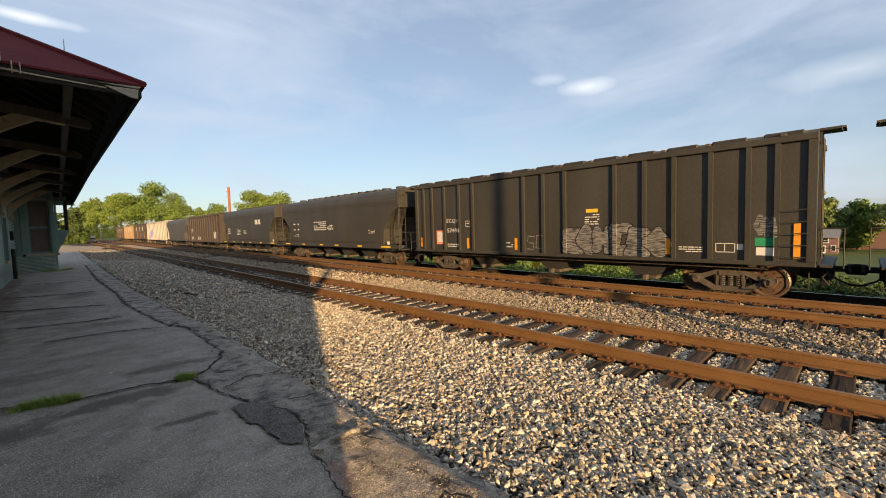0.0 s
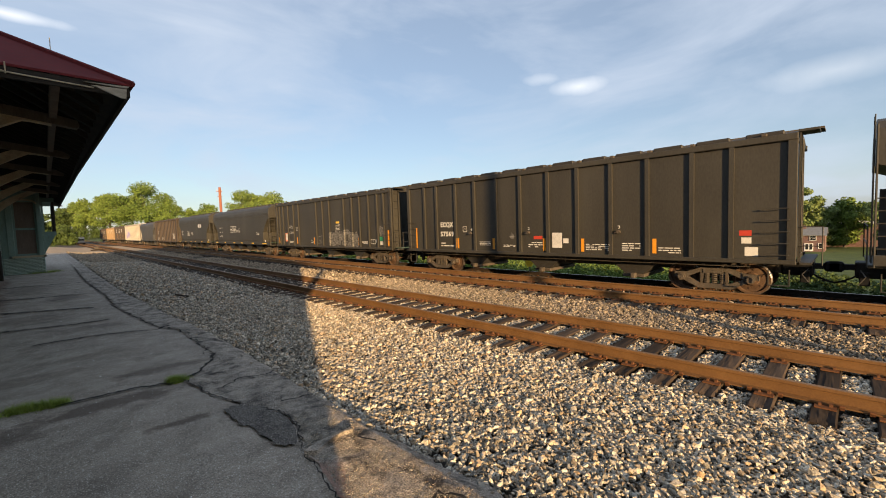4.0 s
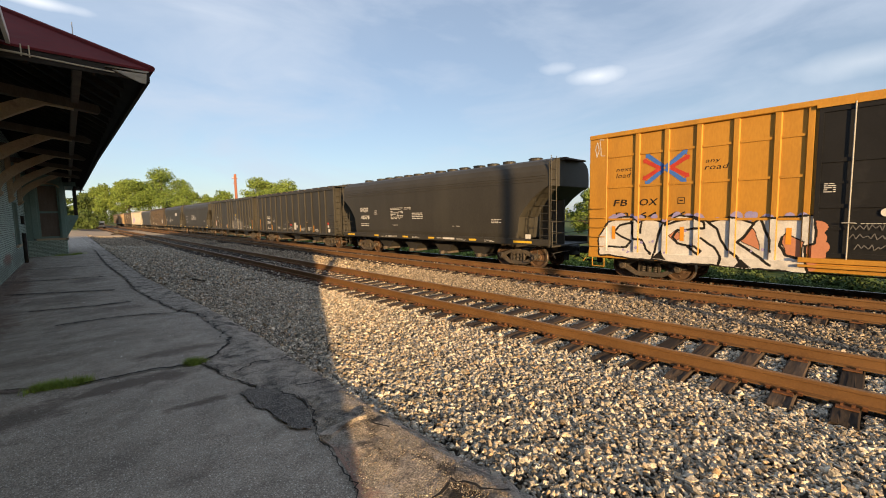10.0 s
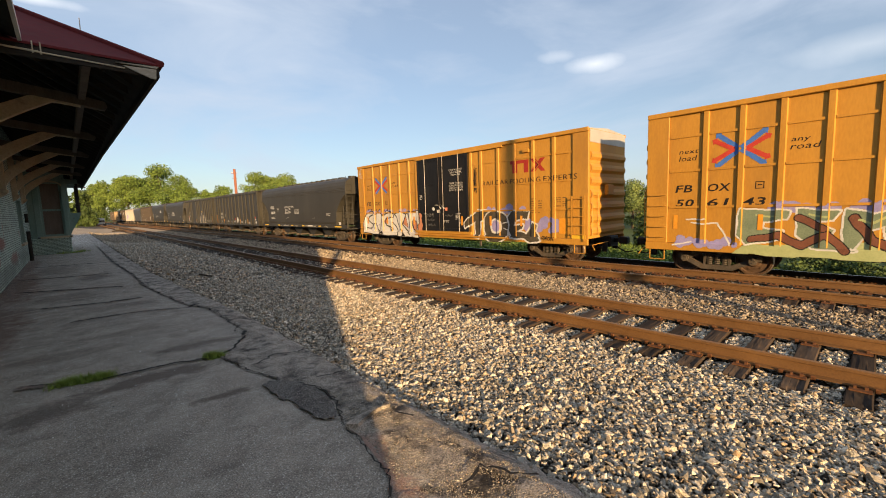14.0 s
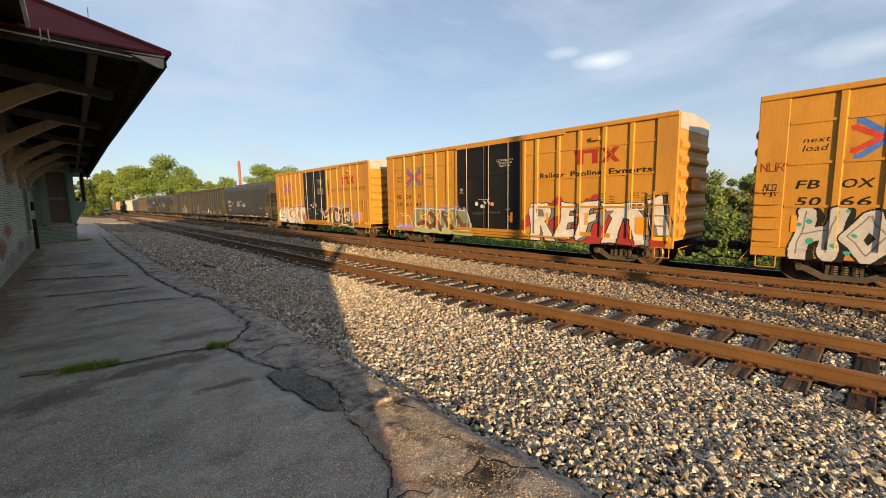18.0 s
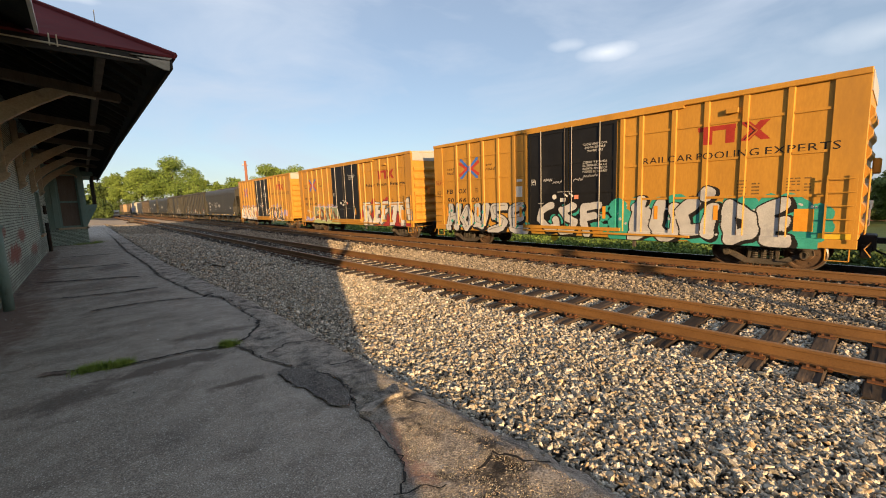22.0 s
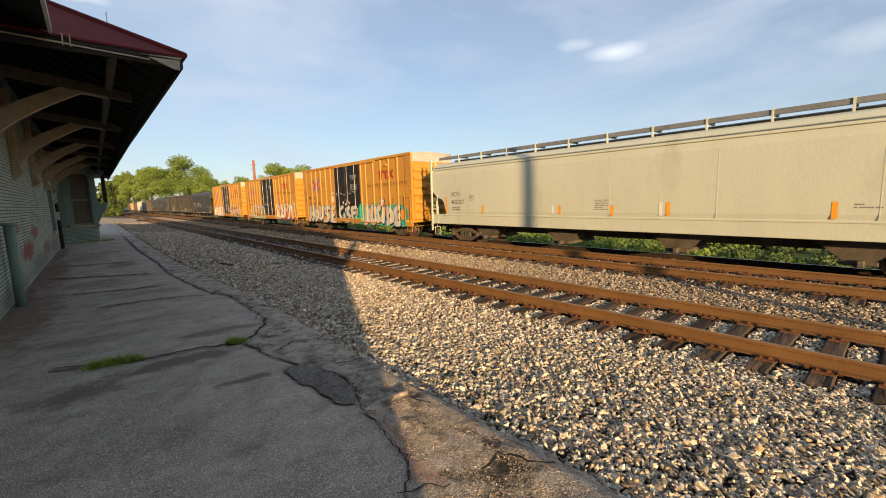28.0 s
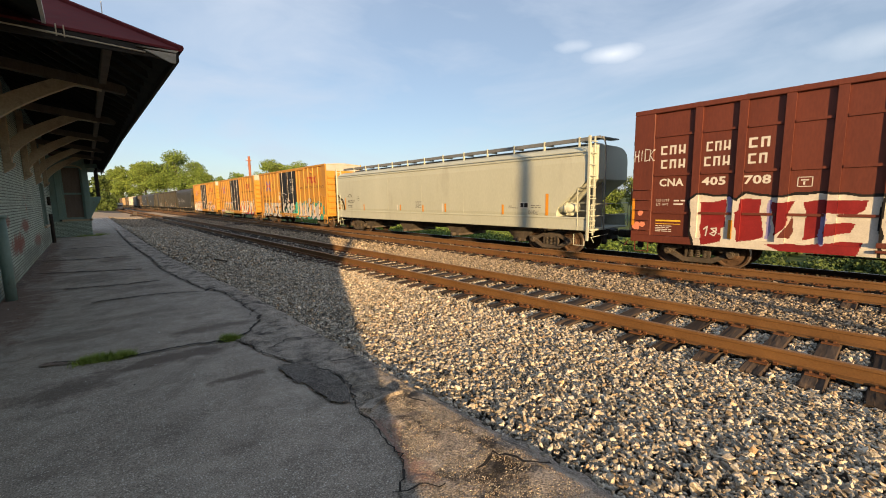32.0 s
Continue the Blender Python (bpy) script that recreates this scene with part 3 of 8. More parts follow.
def ragged(pts, w0, w1, z0=0.004, seed=1, step=0.06, wob=0.02):
    """A ragged ribbon that lies on the pavement along a line of points."""
    rnd = random.Random(seed)
    bm = bmesh.new()
    prev = None
    for (ax, ay), (bx, by) in zip(pts, pts[1:]):
        n = max(2, int(math.hypot(bx - ax, by - ay) / step))
        for i in range(n):
            t = i / n
            jx, jy = rnd.uniform(-1, 1) * wob, rnd.uniform(-1, 1) * wob
            x, y = ax + (bx - ax) * t + jx, ay + (by - ay) * t + jy
            d = Vector((by - ay, ax - bx)).normalized() * rnd.uniform(w0, w1) / 2
            cur = [bm.verts.new((x + s * d.x, y + s * d.y, gz(x + s * d.x) + z0)) for s in (-1, 1)]
            if prev:
                bm.faces.new((prev[0], prev[1], cur[1], cur[0]))
            prev = cur
    return bm


def blot(cx, cy, rx, ry, turn, z0, seed, dents=0.35, n=40):
    """A flat patch with an uneven outline."""
    rnd = random.Random(seed)
    ph = [rnd.uniform(0, 6.28) for _ in range(5)]
    bm = bmesh.new()
    c = bm.verts.new((cx, cy, gz(cx) + z0))
    ring = []
    for i in range(n):
        a = 2 * math.pi * i / n
        r = 1 + dents * sum(math.sin((k + 2) * a + ph[k]) / (k + 2) for k in range(5)) + rnd.uniform(-0.04, 0.04)
        u, v = rx * r * math.cos(a), ry * r * math.sin(a)
        x, y = cx + u * math.cos(turn) - v * math.sin(turn), cy + u * math.sin(turn) + v * math.cos(turn)
        ring.append(bm.verts.new((x, y, gz(x) + z0)))
    for i in range(n):
        bm.faces.new((c, ring[i], ring[(i + 1) % n]))
    return bm


# cracks, patches, stains and grass on the platform
CRACK_A = [(-0.9, 6.48), (-0.63, 6.3), (-0.21, 6.06), (0.1, 6.04), (0.42, 6.0), (0.84, 5.89), (1.07, 6.07), (1.36, 6.52), (1.52, 6.97)]
CRACK_B = [(0.87, 6.05), (1.0, 5.1), (1.22, 4.45), (1.40, 4.1), (1.37, 3.68), (1.22, 3.25), (1.16, 3.04), (1.16, 2.79), (1.07, 2.29), (0.9, 2.12), (0.84, 2.0)]
for pts, w0, w1, z0, sd in ((CRACK_A, 0.024, 0.065, 0.018, 1), (CRACK_B, 0.004, 0.022, 0.024, 2), ([(-1.55, 15.1), (-0.3, 14.3), (0.59, 13.8)], 0.05, 0.13, 0.016, 3), ([(-0.54, 9.9), (-0.12, 9.89), (0.58, 9.8), (1.21, 9.6), (1.5, 9.9)], 0.03, 0.085, 0.016, 4),
                            ([(-0.99, 11.9), (0.1, 11.5), (0.74, 11.56)], 0.04, 0.11, 0.016, 5), ([(-1.7, 18.2), (-0.4, 17.6), (0.8, 17.4)], 0.05, 0.15, 0.016, 6), ([(-1.7, 22.5), (0.7, 21.8)], 0.06, 0.18, 0.016, 7), ([(-1.7, 27.4), (0.7, 26.8)], 0.02, 0.06, 0.016, 17),
                            ([(0.83, 2.05), (1.0, 2.03), (1.18, 1.86)], 0.008, 0.025, 0.032, 8), ([(1.38, 1.89), (1.6, 1.95), (1.74, 1.69), (1.9, 1.6)], 0.01, 0.04, 0.04, 9), ([(1.64, 3.02), (1.7, 2.9), (1.76, 2.83)], 0.008, 0.03, 0.04, 10),
                            ([(1.48, 4.3), (1.7, 4.25), (1.92, 4.28)], 0.01, 0.035, 0.038, 11), ([(1.87, 2.84), (2.0, 2.5), (2.05, 2.3)], 0.008, 0.03, 0.04, 12), ([(1.1, 5.2), (1.4, 5.4), (1.7, 5.3), (1.95, 5.5)], 0.01, 0.03, 0.036, 13),
                            ([(1.5, 9.3), (1.26, 9.98), (1.1, 11.5), (0.94, 13.6), (0.99, 16.4)], 0.0, 0.07, 0.024, 14), ([(0.99, 16.4), (0.9, 19), (0.82, 22.3), (0.88, 33)], 0.0, 0.09, 0.024, 15), ([(1.4, 7.0), (1.52, 7.6), (1.55, 8.6), (1.5, 9.3)], 0.0, 0.04, 0.024, 16)):
    part("crack", ragged(pts, w0, w1, z0, sd, 0.05, 0.05 if sd in (14, 15, 16) else 0.025), "crack", pavement)
bm = bmesh.new()
ring = [(0.98, 4.56), (0.96, 4.3), (0.98, 4.09), (1.06, 3.87), (1.05, 3.6), (1.09, 3.43), (1.2, 3.31), (1.30, 3.5), (1.36, 3.75), (1.37, 4.05), (1.3, 4.35), (1.15, 4.6)]
bm.faces.new([bm.verts.new((x, y, gz(x) + 0.02)) for x, y in ring])
bmesh.ops.subdivide_edges(bm, edges=bm.edges[:], cuts=3, use_grid_fill=True)
rp = random.Random(3)
for v in bm.verts:
    v.co += Vector((rp.uniform(-0.02, 0.02), rp.uniform(-0.035, 0.035), rp.uniform(-0.004, 0.008)))
part("crack_soil", ragged([(-1.0, 6.5), (-0.75, 6.36), (-0.55, 6.27)], 0.04, 0.13, 0.018, 21, 0.05, 0.02), "rust_dirt", pavement)
part("tar_patch", bm, "tar", pavement, "dark sunken tar patch")
for cx, cy, rx, ry, turn, z0, sd, material in (
                                               (-1.76, 12.9, 0.07, 1.0, 0.0, 0.014, 32, "rust_dirt"), (-1.72, 16.5, 0.11, 1.2, 0.0, 0.014, 33, "rust_dirt"), (-1.76, 21.0, 0.07, 1.5, 0.0, 0.014, 34, "rust_dirt")):
    part("dirt_patch", blot(cx, cy, rx, ry, turn, z0, sd, 0.9, 90), material, pavement)
bm = bmesh.new()
strip_pts = [(1.18, 3.12), (1.26, 3.05), (1.4, 3.12), (1.56, 3.17), (1.68, 3.16), (1.66, 3.2), (1.45, 3.19), (1.3, 3.18)]
prism(bm, strip_pts, "z", 0.0, 0.0601)
for v in bm.verts:
    v.co.z += gz(v.co.x) - 0.01
part("broken_lump", bm, "edge_asphalt", pavement, "raised lump of broken paving")


def tufts(name, places, n, h, seed, parent, material="blade"):
    """Blades of grass in small tufts round given places (x, y, reach)."""
    r = np.random.default_rng(seed)
    P = np.array(places)[r.integers(0, len(places), n)]
    c = P[:, :2] + r.normal(size=(n, 2)) * P[:, 2:3] * np.array([1.0, 0.45])
    a, hh = r.uniform(0, 6.28, n), h * r.uniform(0.4, 1.2, n)
    z = np.interp(c[:, 0], PX, PZ)
    d = np.stack([np.cos(a), np.sin(a)], 1)
    side = np.stack([-d[:, 1], d[:, 0]], 1) * 0.0035
    tri = np.zeros((n, 3, 3))
    tri[:, 0, :2], tri[:, 1, :2], tri[:, 2, :2] = c - side, c + side, c + d * hh[:, None] * 0.6
    tri[:, 0, 2], tri[:, 1, 2], tri[:, 2, 2] = z, z, z + hh
    ob = from_arrays(name, tri.reshape(-1, 3), np.arange(3 * n).reshape(n, 3), material)
    if parent:
        ob.parent = parent
    return ob


M["blade"] = mat("grass_blades", (0.15, 0.23, 0.035), (0.32, 0.40, 0.085), 0.8, scale=3, fine=20, bump=0.0, island=0.35)
tagged(tufts("crack_grass", [(-0.5, 6.22, 0.085), (-0.4, 6.18, 0.075), (-0.28, 6.12, 0.05), (-0.6, 6.24, 0.06), (0.84, 5.9, 0.05), (0.78, 5.95, 0.03)], 3200, 0.085, 4, None), "short green grass growing from a crack", "grass", kind="stuff")
tagged(tufts("wall_grass", [(-0.2, 29.9, 0.2), (0.05, 30.4, 0.15), (-0.7, 29.95, 0.2)], 900, 0.14, 5, None), "green grass at the foot of the bay", "grass", kind="stuff")
stick = part("stick", rod(bmesh.new(), (2.77, 15.95, gz(2.8) + 0.06), (3.04, 15.13, gz(3.0) + 0.05), 0.035, 7, 0.022), "bark", None)
tagged(stick, "weathered brown stick lying on the ballast", "stick")
# pole behind the viewer whose shadow falls on the train
pole = empty("utility_pole", "tall weathered wooden utility pole with a crossarm", "utility pole")
pole.location = (3.75, -11.0, gz(3.75) - 0.2)
part("pole", rod(bmesh.new(), (0, 0, 0), (0, 0, 11.2), 0.16, 12, 0.11), "bark", pole)
part("crossarm", boxes([(-1.1, 1.1, -0.06, 0.06, 10.3, 10.42)], 0.01), "bark", pole)


def rail_bm(x, y0, y1, top, step=4.0):
    """A flat-bottomed rail: foot, web and head."""
    prof = [(-0.076, -0.186), (0.076, -0.186), (0.076, -0.172), (0.012, -0.155), (0.010, -0.05), (0.037, -0.038), (0.037, -0.008), (0.028, 0.0), (-0.028, 0.0), (-0.037, -0.008), (-0.037, -0.038), (-0.010, -0.05), (-0.012, -0.155), (-0.076, -0.172)]
    bm = bmesh.new()
    ys = lines(y0, y1, step)
    rings = [[bm.verts.new((x + u, y, top + v)) for u, v in prof] for y in ys]
    for a, b in zip(rings, rings[1:]):
        for i in range(len(prof)):
            f = bm.faces.new((a[i], b[i], b[(i + 1) % len(prof)], a[(i + 1) % len(prof)]))
            f.material_index = 1 if i == 7 else 0
    bmesh.ops.recalc_face_normals(bm, faces=bm.faces[:])
    return bm


def tie_bm(seed):
    """A worn wooden tie: split ends, checks along the grain, rounded edges."""
    rnd = random.Random(seed)
    bm = bmesh.new()
    xs = [-1.3, -1.22, -1.05, -0.9, -0.6, -0.3, 0, 0.3, 0.6, 0.9, 1.05, 1.22, 1.3]
    ys = [-0.115, -0.1, -0.04, -0.03, 0.035, 0.045, 0.1, 0.115]
    deep = {2: rnd.uniform(0.3, 1.0), 3: rnd.uniform(0.3, 1.0), 4: rnd.uniform(0.0, 0.9)}
    long = [rnd.uniform(-0.05, 0.03) for _ in ys]
    grid = []
    for i, x in enumerate(xs):
        row = []
        for j, y in enumerate(ys):
            z = rnd.uniform(-0.006, 0.003) - (0.014 if j in (0, 7) else 0.0)
            e = abs(x) / 1.3
            if j in deep and e > 0.55:
                z -= 0.022 * deep[j] * (e - 0.5) * 2
            xx = x + (long[j] * (1 if x > 0 else -1) * 0.7 if i in (0, 12) else 0.0)
            row.append(bm.verts.new((xx, y + rnd.uniform(-0.004, 0.004), z - (0.02 if i in (0, 12) else 0.0))))
        grid.append(row)
    foot = [[bm.verts.new((v.co.x, v.co.y, -0.17)) for v in row] for row in (grid[0], grid[-1])]
    for a, b in zip(grid, grid[1:]):
        for j in range(len(ys) - 1):
            bm.faces.new((a[j], b[j], b[j + 1], a[j + 1]))
    for row, ft, flip in ((grid[0], foot[0], 1), (grid[-1], foot[1], -1)):
        for j in range(len(ys) - 1):
            bm.faces.new((row[j], row[j + 1], ft[j + 1], ft[j])[::flip])
    for j in (0, len(ys) - 1):
        bm.faces.new([r[j] for r in grid] + [foot[1][j], foot[0][j]])
    bmesh.ops.recalc_face_normals(bm, faces=bm.faces[:])
    return bm


def track(name, xs, top, label, near):
    th = empty(name, label, "railway track", "railway tracks", "structure")
    for x in xs:
        ob = part("rail", rail_bm(x, -60, 320, top), "dark_rail" if top < -0.1 else "rail", th)
        ob.data.materials.append(M["tread" if top < -0.1 else "rail_top"])
    rnd = random.Random(len(name) + int(top * 100))
    mid = (xs[0] + xs[1]) / 2
    # cross ties
    shapes = [part("tie", tie_bm(len(name) * 7 + k), "tie", th) for k in range(5)]
    for k, ob in enumerate(shapes):
        ob.matrix_basis = pose(mid, TIE0 - (17 + k) * 0.535, top - 0.2)
    base = share("tie", shapes[0], th, pose(0, 0, 0))
    base.matrix_basis = pose(mid, TIE0, top - 0.2)
    pl = boxes([(-0.18, 0.18, -0.095, 0.095, 0.0, 0.016), (-0.12, -0.076, -0.06, -0.03, 0.016, 0.05), (0.076, 0.12, 0.03, 0.06, 0.016, 0.05), (-0.12, -0.076, 0.035, 0.06, 0.016, 0.045)])
    pbase = part("tie_plate", pl, "plate", th)
    pbase.matrix_basis = pose(xs[0], TIE0, top - 0.2)
    share("tie_plate", pbase, th, pose(xs[1], TIE0, top - 0.2))
    rest_v, rest_f = [], []
    cube = [(0, 2, 3, 1), (4, 5, 7, 6), (0, 1, 5, 4), (2, 6, 7, 3), (0, 4, 6, 2), (1, 3, 7, 5)]
    for i in range(-16, 330):
        if i == 0:
            continue
        y = TIE0 + i * 0.535 + rnd.uniform(-0.03, 0.03)
        yaw = rnd.uniform(-1.5, 1.5)
        off = rnd.uniform(-0.07, 0.07)
        zt = top - 0.2 + rnd.uniform(-0.012, 0.004)
        if y < near:
            share("tie", shapes[rnd.randrange(5)], th, pose(mid + off, y, zt, rnd.uniform(-1, 1), rnd.uniform(-0.4, 0.4), yaw))
            for x in xs:
                share("tie_plate", pbase, th, pose(x, y, top - 0.2 + 0.001, 0, 0, yaw + (180 if rnd.random() < 0.5 else 0)))
        else:
            k = len(rest_v)
            rest_v += [(mid + off + sx * 1.3, y + sy * 0.115, zt + sz) for sz in (-0.17, 0) for sy in (-1, 1) for sx in (-1, 1)]
            rest_f += [tuple(k + c for c in f) for f in cube]
    o = from_arrays("far_ties", np.array(rest_v), np.array(rest_f), "tie")
    o.parent = th
    tagged(o, kind="stuff")
    # rail anchors under the foot
    ab = boxes([(-0.1, 0.1, -0.022, 0.022, -0.2, -0.168), (-0.1, -0.074, -0.022, 0.022, -0.2, -0.15), (0.074, 0.1, -0.022, 0.022, -0.2, -0.15)])
    abase = part("rail_anchor", ab, "plate", th)
    abase.matrix_basis = pose(xs[0], TIE0 + 0.15, top)
    for i in range(-6, 34):
        for x in xs:
            for s in (-0.15, 0.15):
                if rnd.random() < 0.72 and not (i == 0 and x == xs[0] and s > 0):
                    share("rail_anchor", abase, th, pose(x, TIE0 + i * 0.535 + s, top))
    return th


TIE0 = 0.62
track("near_track", RAIL1, 0.0, "rusty rails on dark wooden ties in pale ballast", 22)
track("middle_track", RAIL2, 0.0, "rusty brown rails spiked to weathered dark ties", 14)
track("far_track", RAIL3, T3, "polished rails of the track that carries the train", 6)

# ballast stones: six angular shapes scattered in number
rng = np.random.default_rng(5)


def stone_shapes(k, points):
    """Crushed stones: hulls round a few uneven points about a flattened ball."""
    out = []
    while len(out) < k:
        bm = bmesh.new()
        turn = rng.uniform(0, 6.28)
        for i in range(points):
            z = 1 - 2 * (i + 0.5) / points
            a = turn + i * 2.39996 + rng.uniform(-0.45, 0.45)
            r = math.sqrt(1 - z * z)
            bm.verts.new(np.array((r * math.cos(a), r * math.sin(a), z)) * rng.uniform(0.62, 1.12))
        got = bmesh.ops.convex_hull(bm, input=bm.verts[:])
        bmesh.ops.delete(bm, geom=[g for g in got["geom_interior"] if isinstance(g, bmesh.types.BMVert)], context="VERTS")
        bmesh.ops.triangulate(bm, faces=bm.faces[:])
        bm.verts.index_update()
        co = np.array([v.co[:] for v in bm.verts]) * np.array([1.12, rng.uniform(0.6, 0.95), rng.uniform(0.36, 0.62)])
        out.append((co, np.array([[v.index for v in f.verts] for f in bm.faces])))
        bm.free()
    return out


SHAPES, FAR_SHAPES = stone_shapes(16, 10), stone_shapes(10, 7)


def scatter(name, x0, x1, y0, y1, per_m2, size, label, lift=0.0, keep=None, material="stone", shapes=None):
    shapes = shapes or SHAPES
    n = int((x1 - x0) * (y1 - y0) * per_m2)
    xs, ys = rng.uniform(x0, x1, n), rng.uniform(y0, y1, n)
    if keep is not None:
        ok = keep(xs, ys)
        xs, ys = xs[ok], ys[ok]
        n = len(xs)
    zs = np.interp(xs, PX, PZ)
    V, F, k = [], [], 0
    pick = rng.integers(0, len(shapes), n)
    for s, (co, fa) in enumerate(shapes):
        idx = np.where(pick == s)[0]
        if not len(idx):
            continue
        m = len(idx)
        q = rng.normal(size=(m, 4))
        q[:, 1:3] *= 0.36
        q /= np.linalg.norm(q, axis=1, keepdims=True)
        w, x, y, z = q.T
        R = np.stack([1 - 2 * (y * y + z * z), 2 * (x * y - z * w), 2 * (x * z + y * w), 2 * (x * y + z * w), 1 - 2 * (x * x + z * z), 2 * (y * z - x * w), 2 * (x * z - y * w), 2 * (y * z + x * w), 1 - 2 * (x * x + y * y)], 1).reshape(m, 3, 3)
        sc = size * rng.lognormal(0, 0.28, m)
        p = np.einsum("mij,vj->mvi", R, co) * sc[:, None, None]
        p += np.stack([xs[idx], ys[idx], zs[idx] + lift + sc * rng.uniform(-0.4, 0.45, m)], 1)[:, None]
        V.append(p.reshape(-1, 3))
        F.append((fa[None] + (k + np.arange(m) * len(co))[:, None, None]).reshape(-1, 3))
        k += m * len(co)
    ob = from_arrays(name, np.concatenate(V), np.concatenate(F), material)
    return tagged(ob, label, "ballast", kind="stuff")


def off_ties(xs, ys):
    """Keeps stones off the tops of the ties and from under the rails."""
    d = np.abs((ys - TIE0 + 0.2675) % 0.535 - 0.2675)
    on = np.zeros(len(xs), bool)
    for a, b in (RAIL1, RAIL2):
        mid = (a + b) / 2
        on |= (np.abs(xs - mid) < 1.27) & (d < 0.135)
        on |= (np.abs(xs - a) < 0.08) | (np.abs(xs - b) < 0.08)
    return ~on


def thin_edge(xs, ys):
    """Fewer stones where the pavement's broken edge begins."""
    return off_ties(xs, ys) & (rng.uniform(0, 1, len(xs)) < np.clip((xs - np.interp(ys, [p[0] for p in SHOULDER], [p[1] for p in SHOULDER]) + 0.06) / 0.16, 0.003, 1))


scatter("ballast_stones", 1.8, 8.3, -0.6, 5.5, 1400, 0.0270, "loose angular grey and tan ballast stones", keep=thin_edge)
scatter("ballast_stones", 1.5, 8.3, 5.5, 14, 850, 0.0300, "loose angular grey and tan ballast stones", keep=thin_edge, shapes=FAR_SHAPES)
scatter("ballast_stones", 1.5, 8.5, 14, 42, 200, 0.047, "loose angular grey and tan ballast stones", keep=thin_edge, shapes=FAR_SHAPES)
scatter("ballast_stones", 1.55, 13.2, 42, 70, 50, 0.06, "loose ballast stones far along the tracks", material="brown_stone", shapes=FAR_SHAPES)
scatter("ballast_stones", 8.3, 13.4, -1.5, 14, 600, 0.0315, "rust-stained ballast stones between the tracks", keep=off_ties, material="brown_stone", shapes=FAR_SHAPES)
scatter("ballast_stones", 8.3, 13.4, 14, 40, 110, 0.055, "rust-stained ballast stones between the tracks", keep=off_ties, material="brown_stone", shapes=FAR_SHAPES)
# stones in the same shade-darkened colour as the bed below them
scatter("ballast_stones", 13.3, 18.0, -6, 24, 110, 0.05, "far-track ballast stones, coloured dark for the train's shade", material="dark_stone", shapes=FAR_SHAPES)
scatter("gravel", 0.95, 1.85, 1.3, 9, 900, 0.0048, "small grit on the broken platform edge", lift=0.014, shapes=FAR_SHAPES, keep=lambda xs, ys: xs > np.interp(ys, [p[0] for p in SLAB_EDGE], [p[1] for p in SLAB_EDGE]))
scatter("gravel", 1.0, 1.85, 1.3, 3.9, 9000, 0.0044, "coarse grit of the crumbled asphalt", lift=0.013, shapes=FAR_SHAPES, keep=lambda xs, ys: xs > np.interp(ys, [p[0] for p in SLAB_EDGE], [p[1] for p in SLAB_EDGE]) + 0.03)
scatter("gravel", -1.8, 1.2, 1.5, 14, 10, 0.0075, "pale grit and chips scattered on the platform", lift=0.006, material="chip")

M["crumb"] = mat("brick_crumbs", (0.16, 0.09, 0.06), (0.42, 0.31, 0.23), 0.95, scale=9, fine=40, island=0.5)
scatter("wall_litter", -1.83, -1.4, 8.5, 26, 110, 0.012, "brick crumbs and dry leaves along the wall", lift=0.004, keep=lambda xs, ys: rng.uniform(0, 1, len(xs)) < np.clip((-1.38 - xs) / 0.4, 0, 1), material="crumb", shapes=FAR_SHAPES)

# ---- trees ----


def leaf_cloud(name, blobs, n, size, material, seed, parent):
    """Leaves as small folded quads in clumps about a set of round masses (x, y, z, rx, ry, rz)."""
    r = np.random.default_rng(seed)
    w = np.array([b[3] * b[4] + b[3] * b[5] for b in blobs])
    pick = r.choice(len(blobs), n, p=w / w.sum())
    B = np.array(blobs)[pick]
    d = r.normal(size=(n, 3))
    d /= np.linalg.norm(d, axis=1, keepdims=True)
    rad = r.uniform(0.3, 1.25, (n, 1)) ** 0.6
    c = B[:, :3] + d * B[:, 3:] * rad
    c += 0.12 * B[:, 3:] * np.sin(c[:, [1, 2, 0]] * 2.1 + seed)
    s = size * r.uniform(0.5, 1.4, n)
    nrm = d + r.normal(size=(n, 3)) * 0.7
    nrm /= np.linalg.norm(nrm, axis=1, keepdims=True)
    u = np.cross(nrm, r.normal(size=(n, 3)))
    u /= np.linalg.norm(u, axis=1, keepdims=True)
    v = np.cross(nrm, u)
    quads = np.stack([c - u * s[:, None], c - v * s[:, None] * 0.6 + nrm * s[:, None] * 0.15, c + u * s[:, None], c + v * s[:, None] * 0.6 + nrm * s[:, None] * 0.15], 1)
    ob = from_arrays(name, quads.reshape(-1, 3), np.arange(4 * n).reshape(n, 4), material)
    ob.parent = parent
    return ob


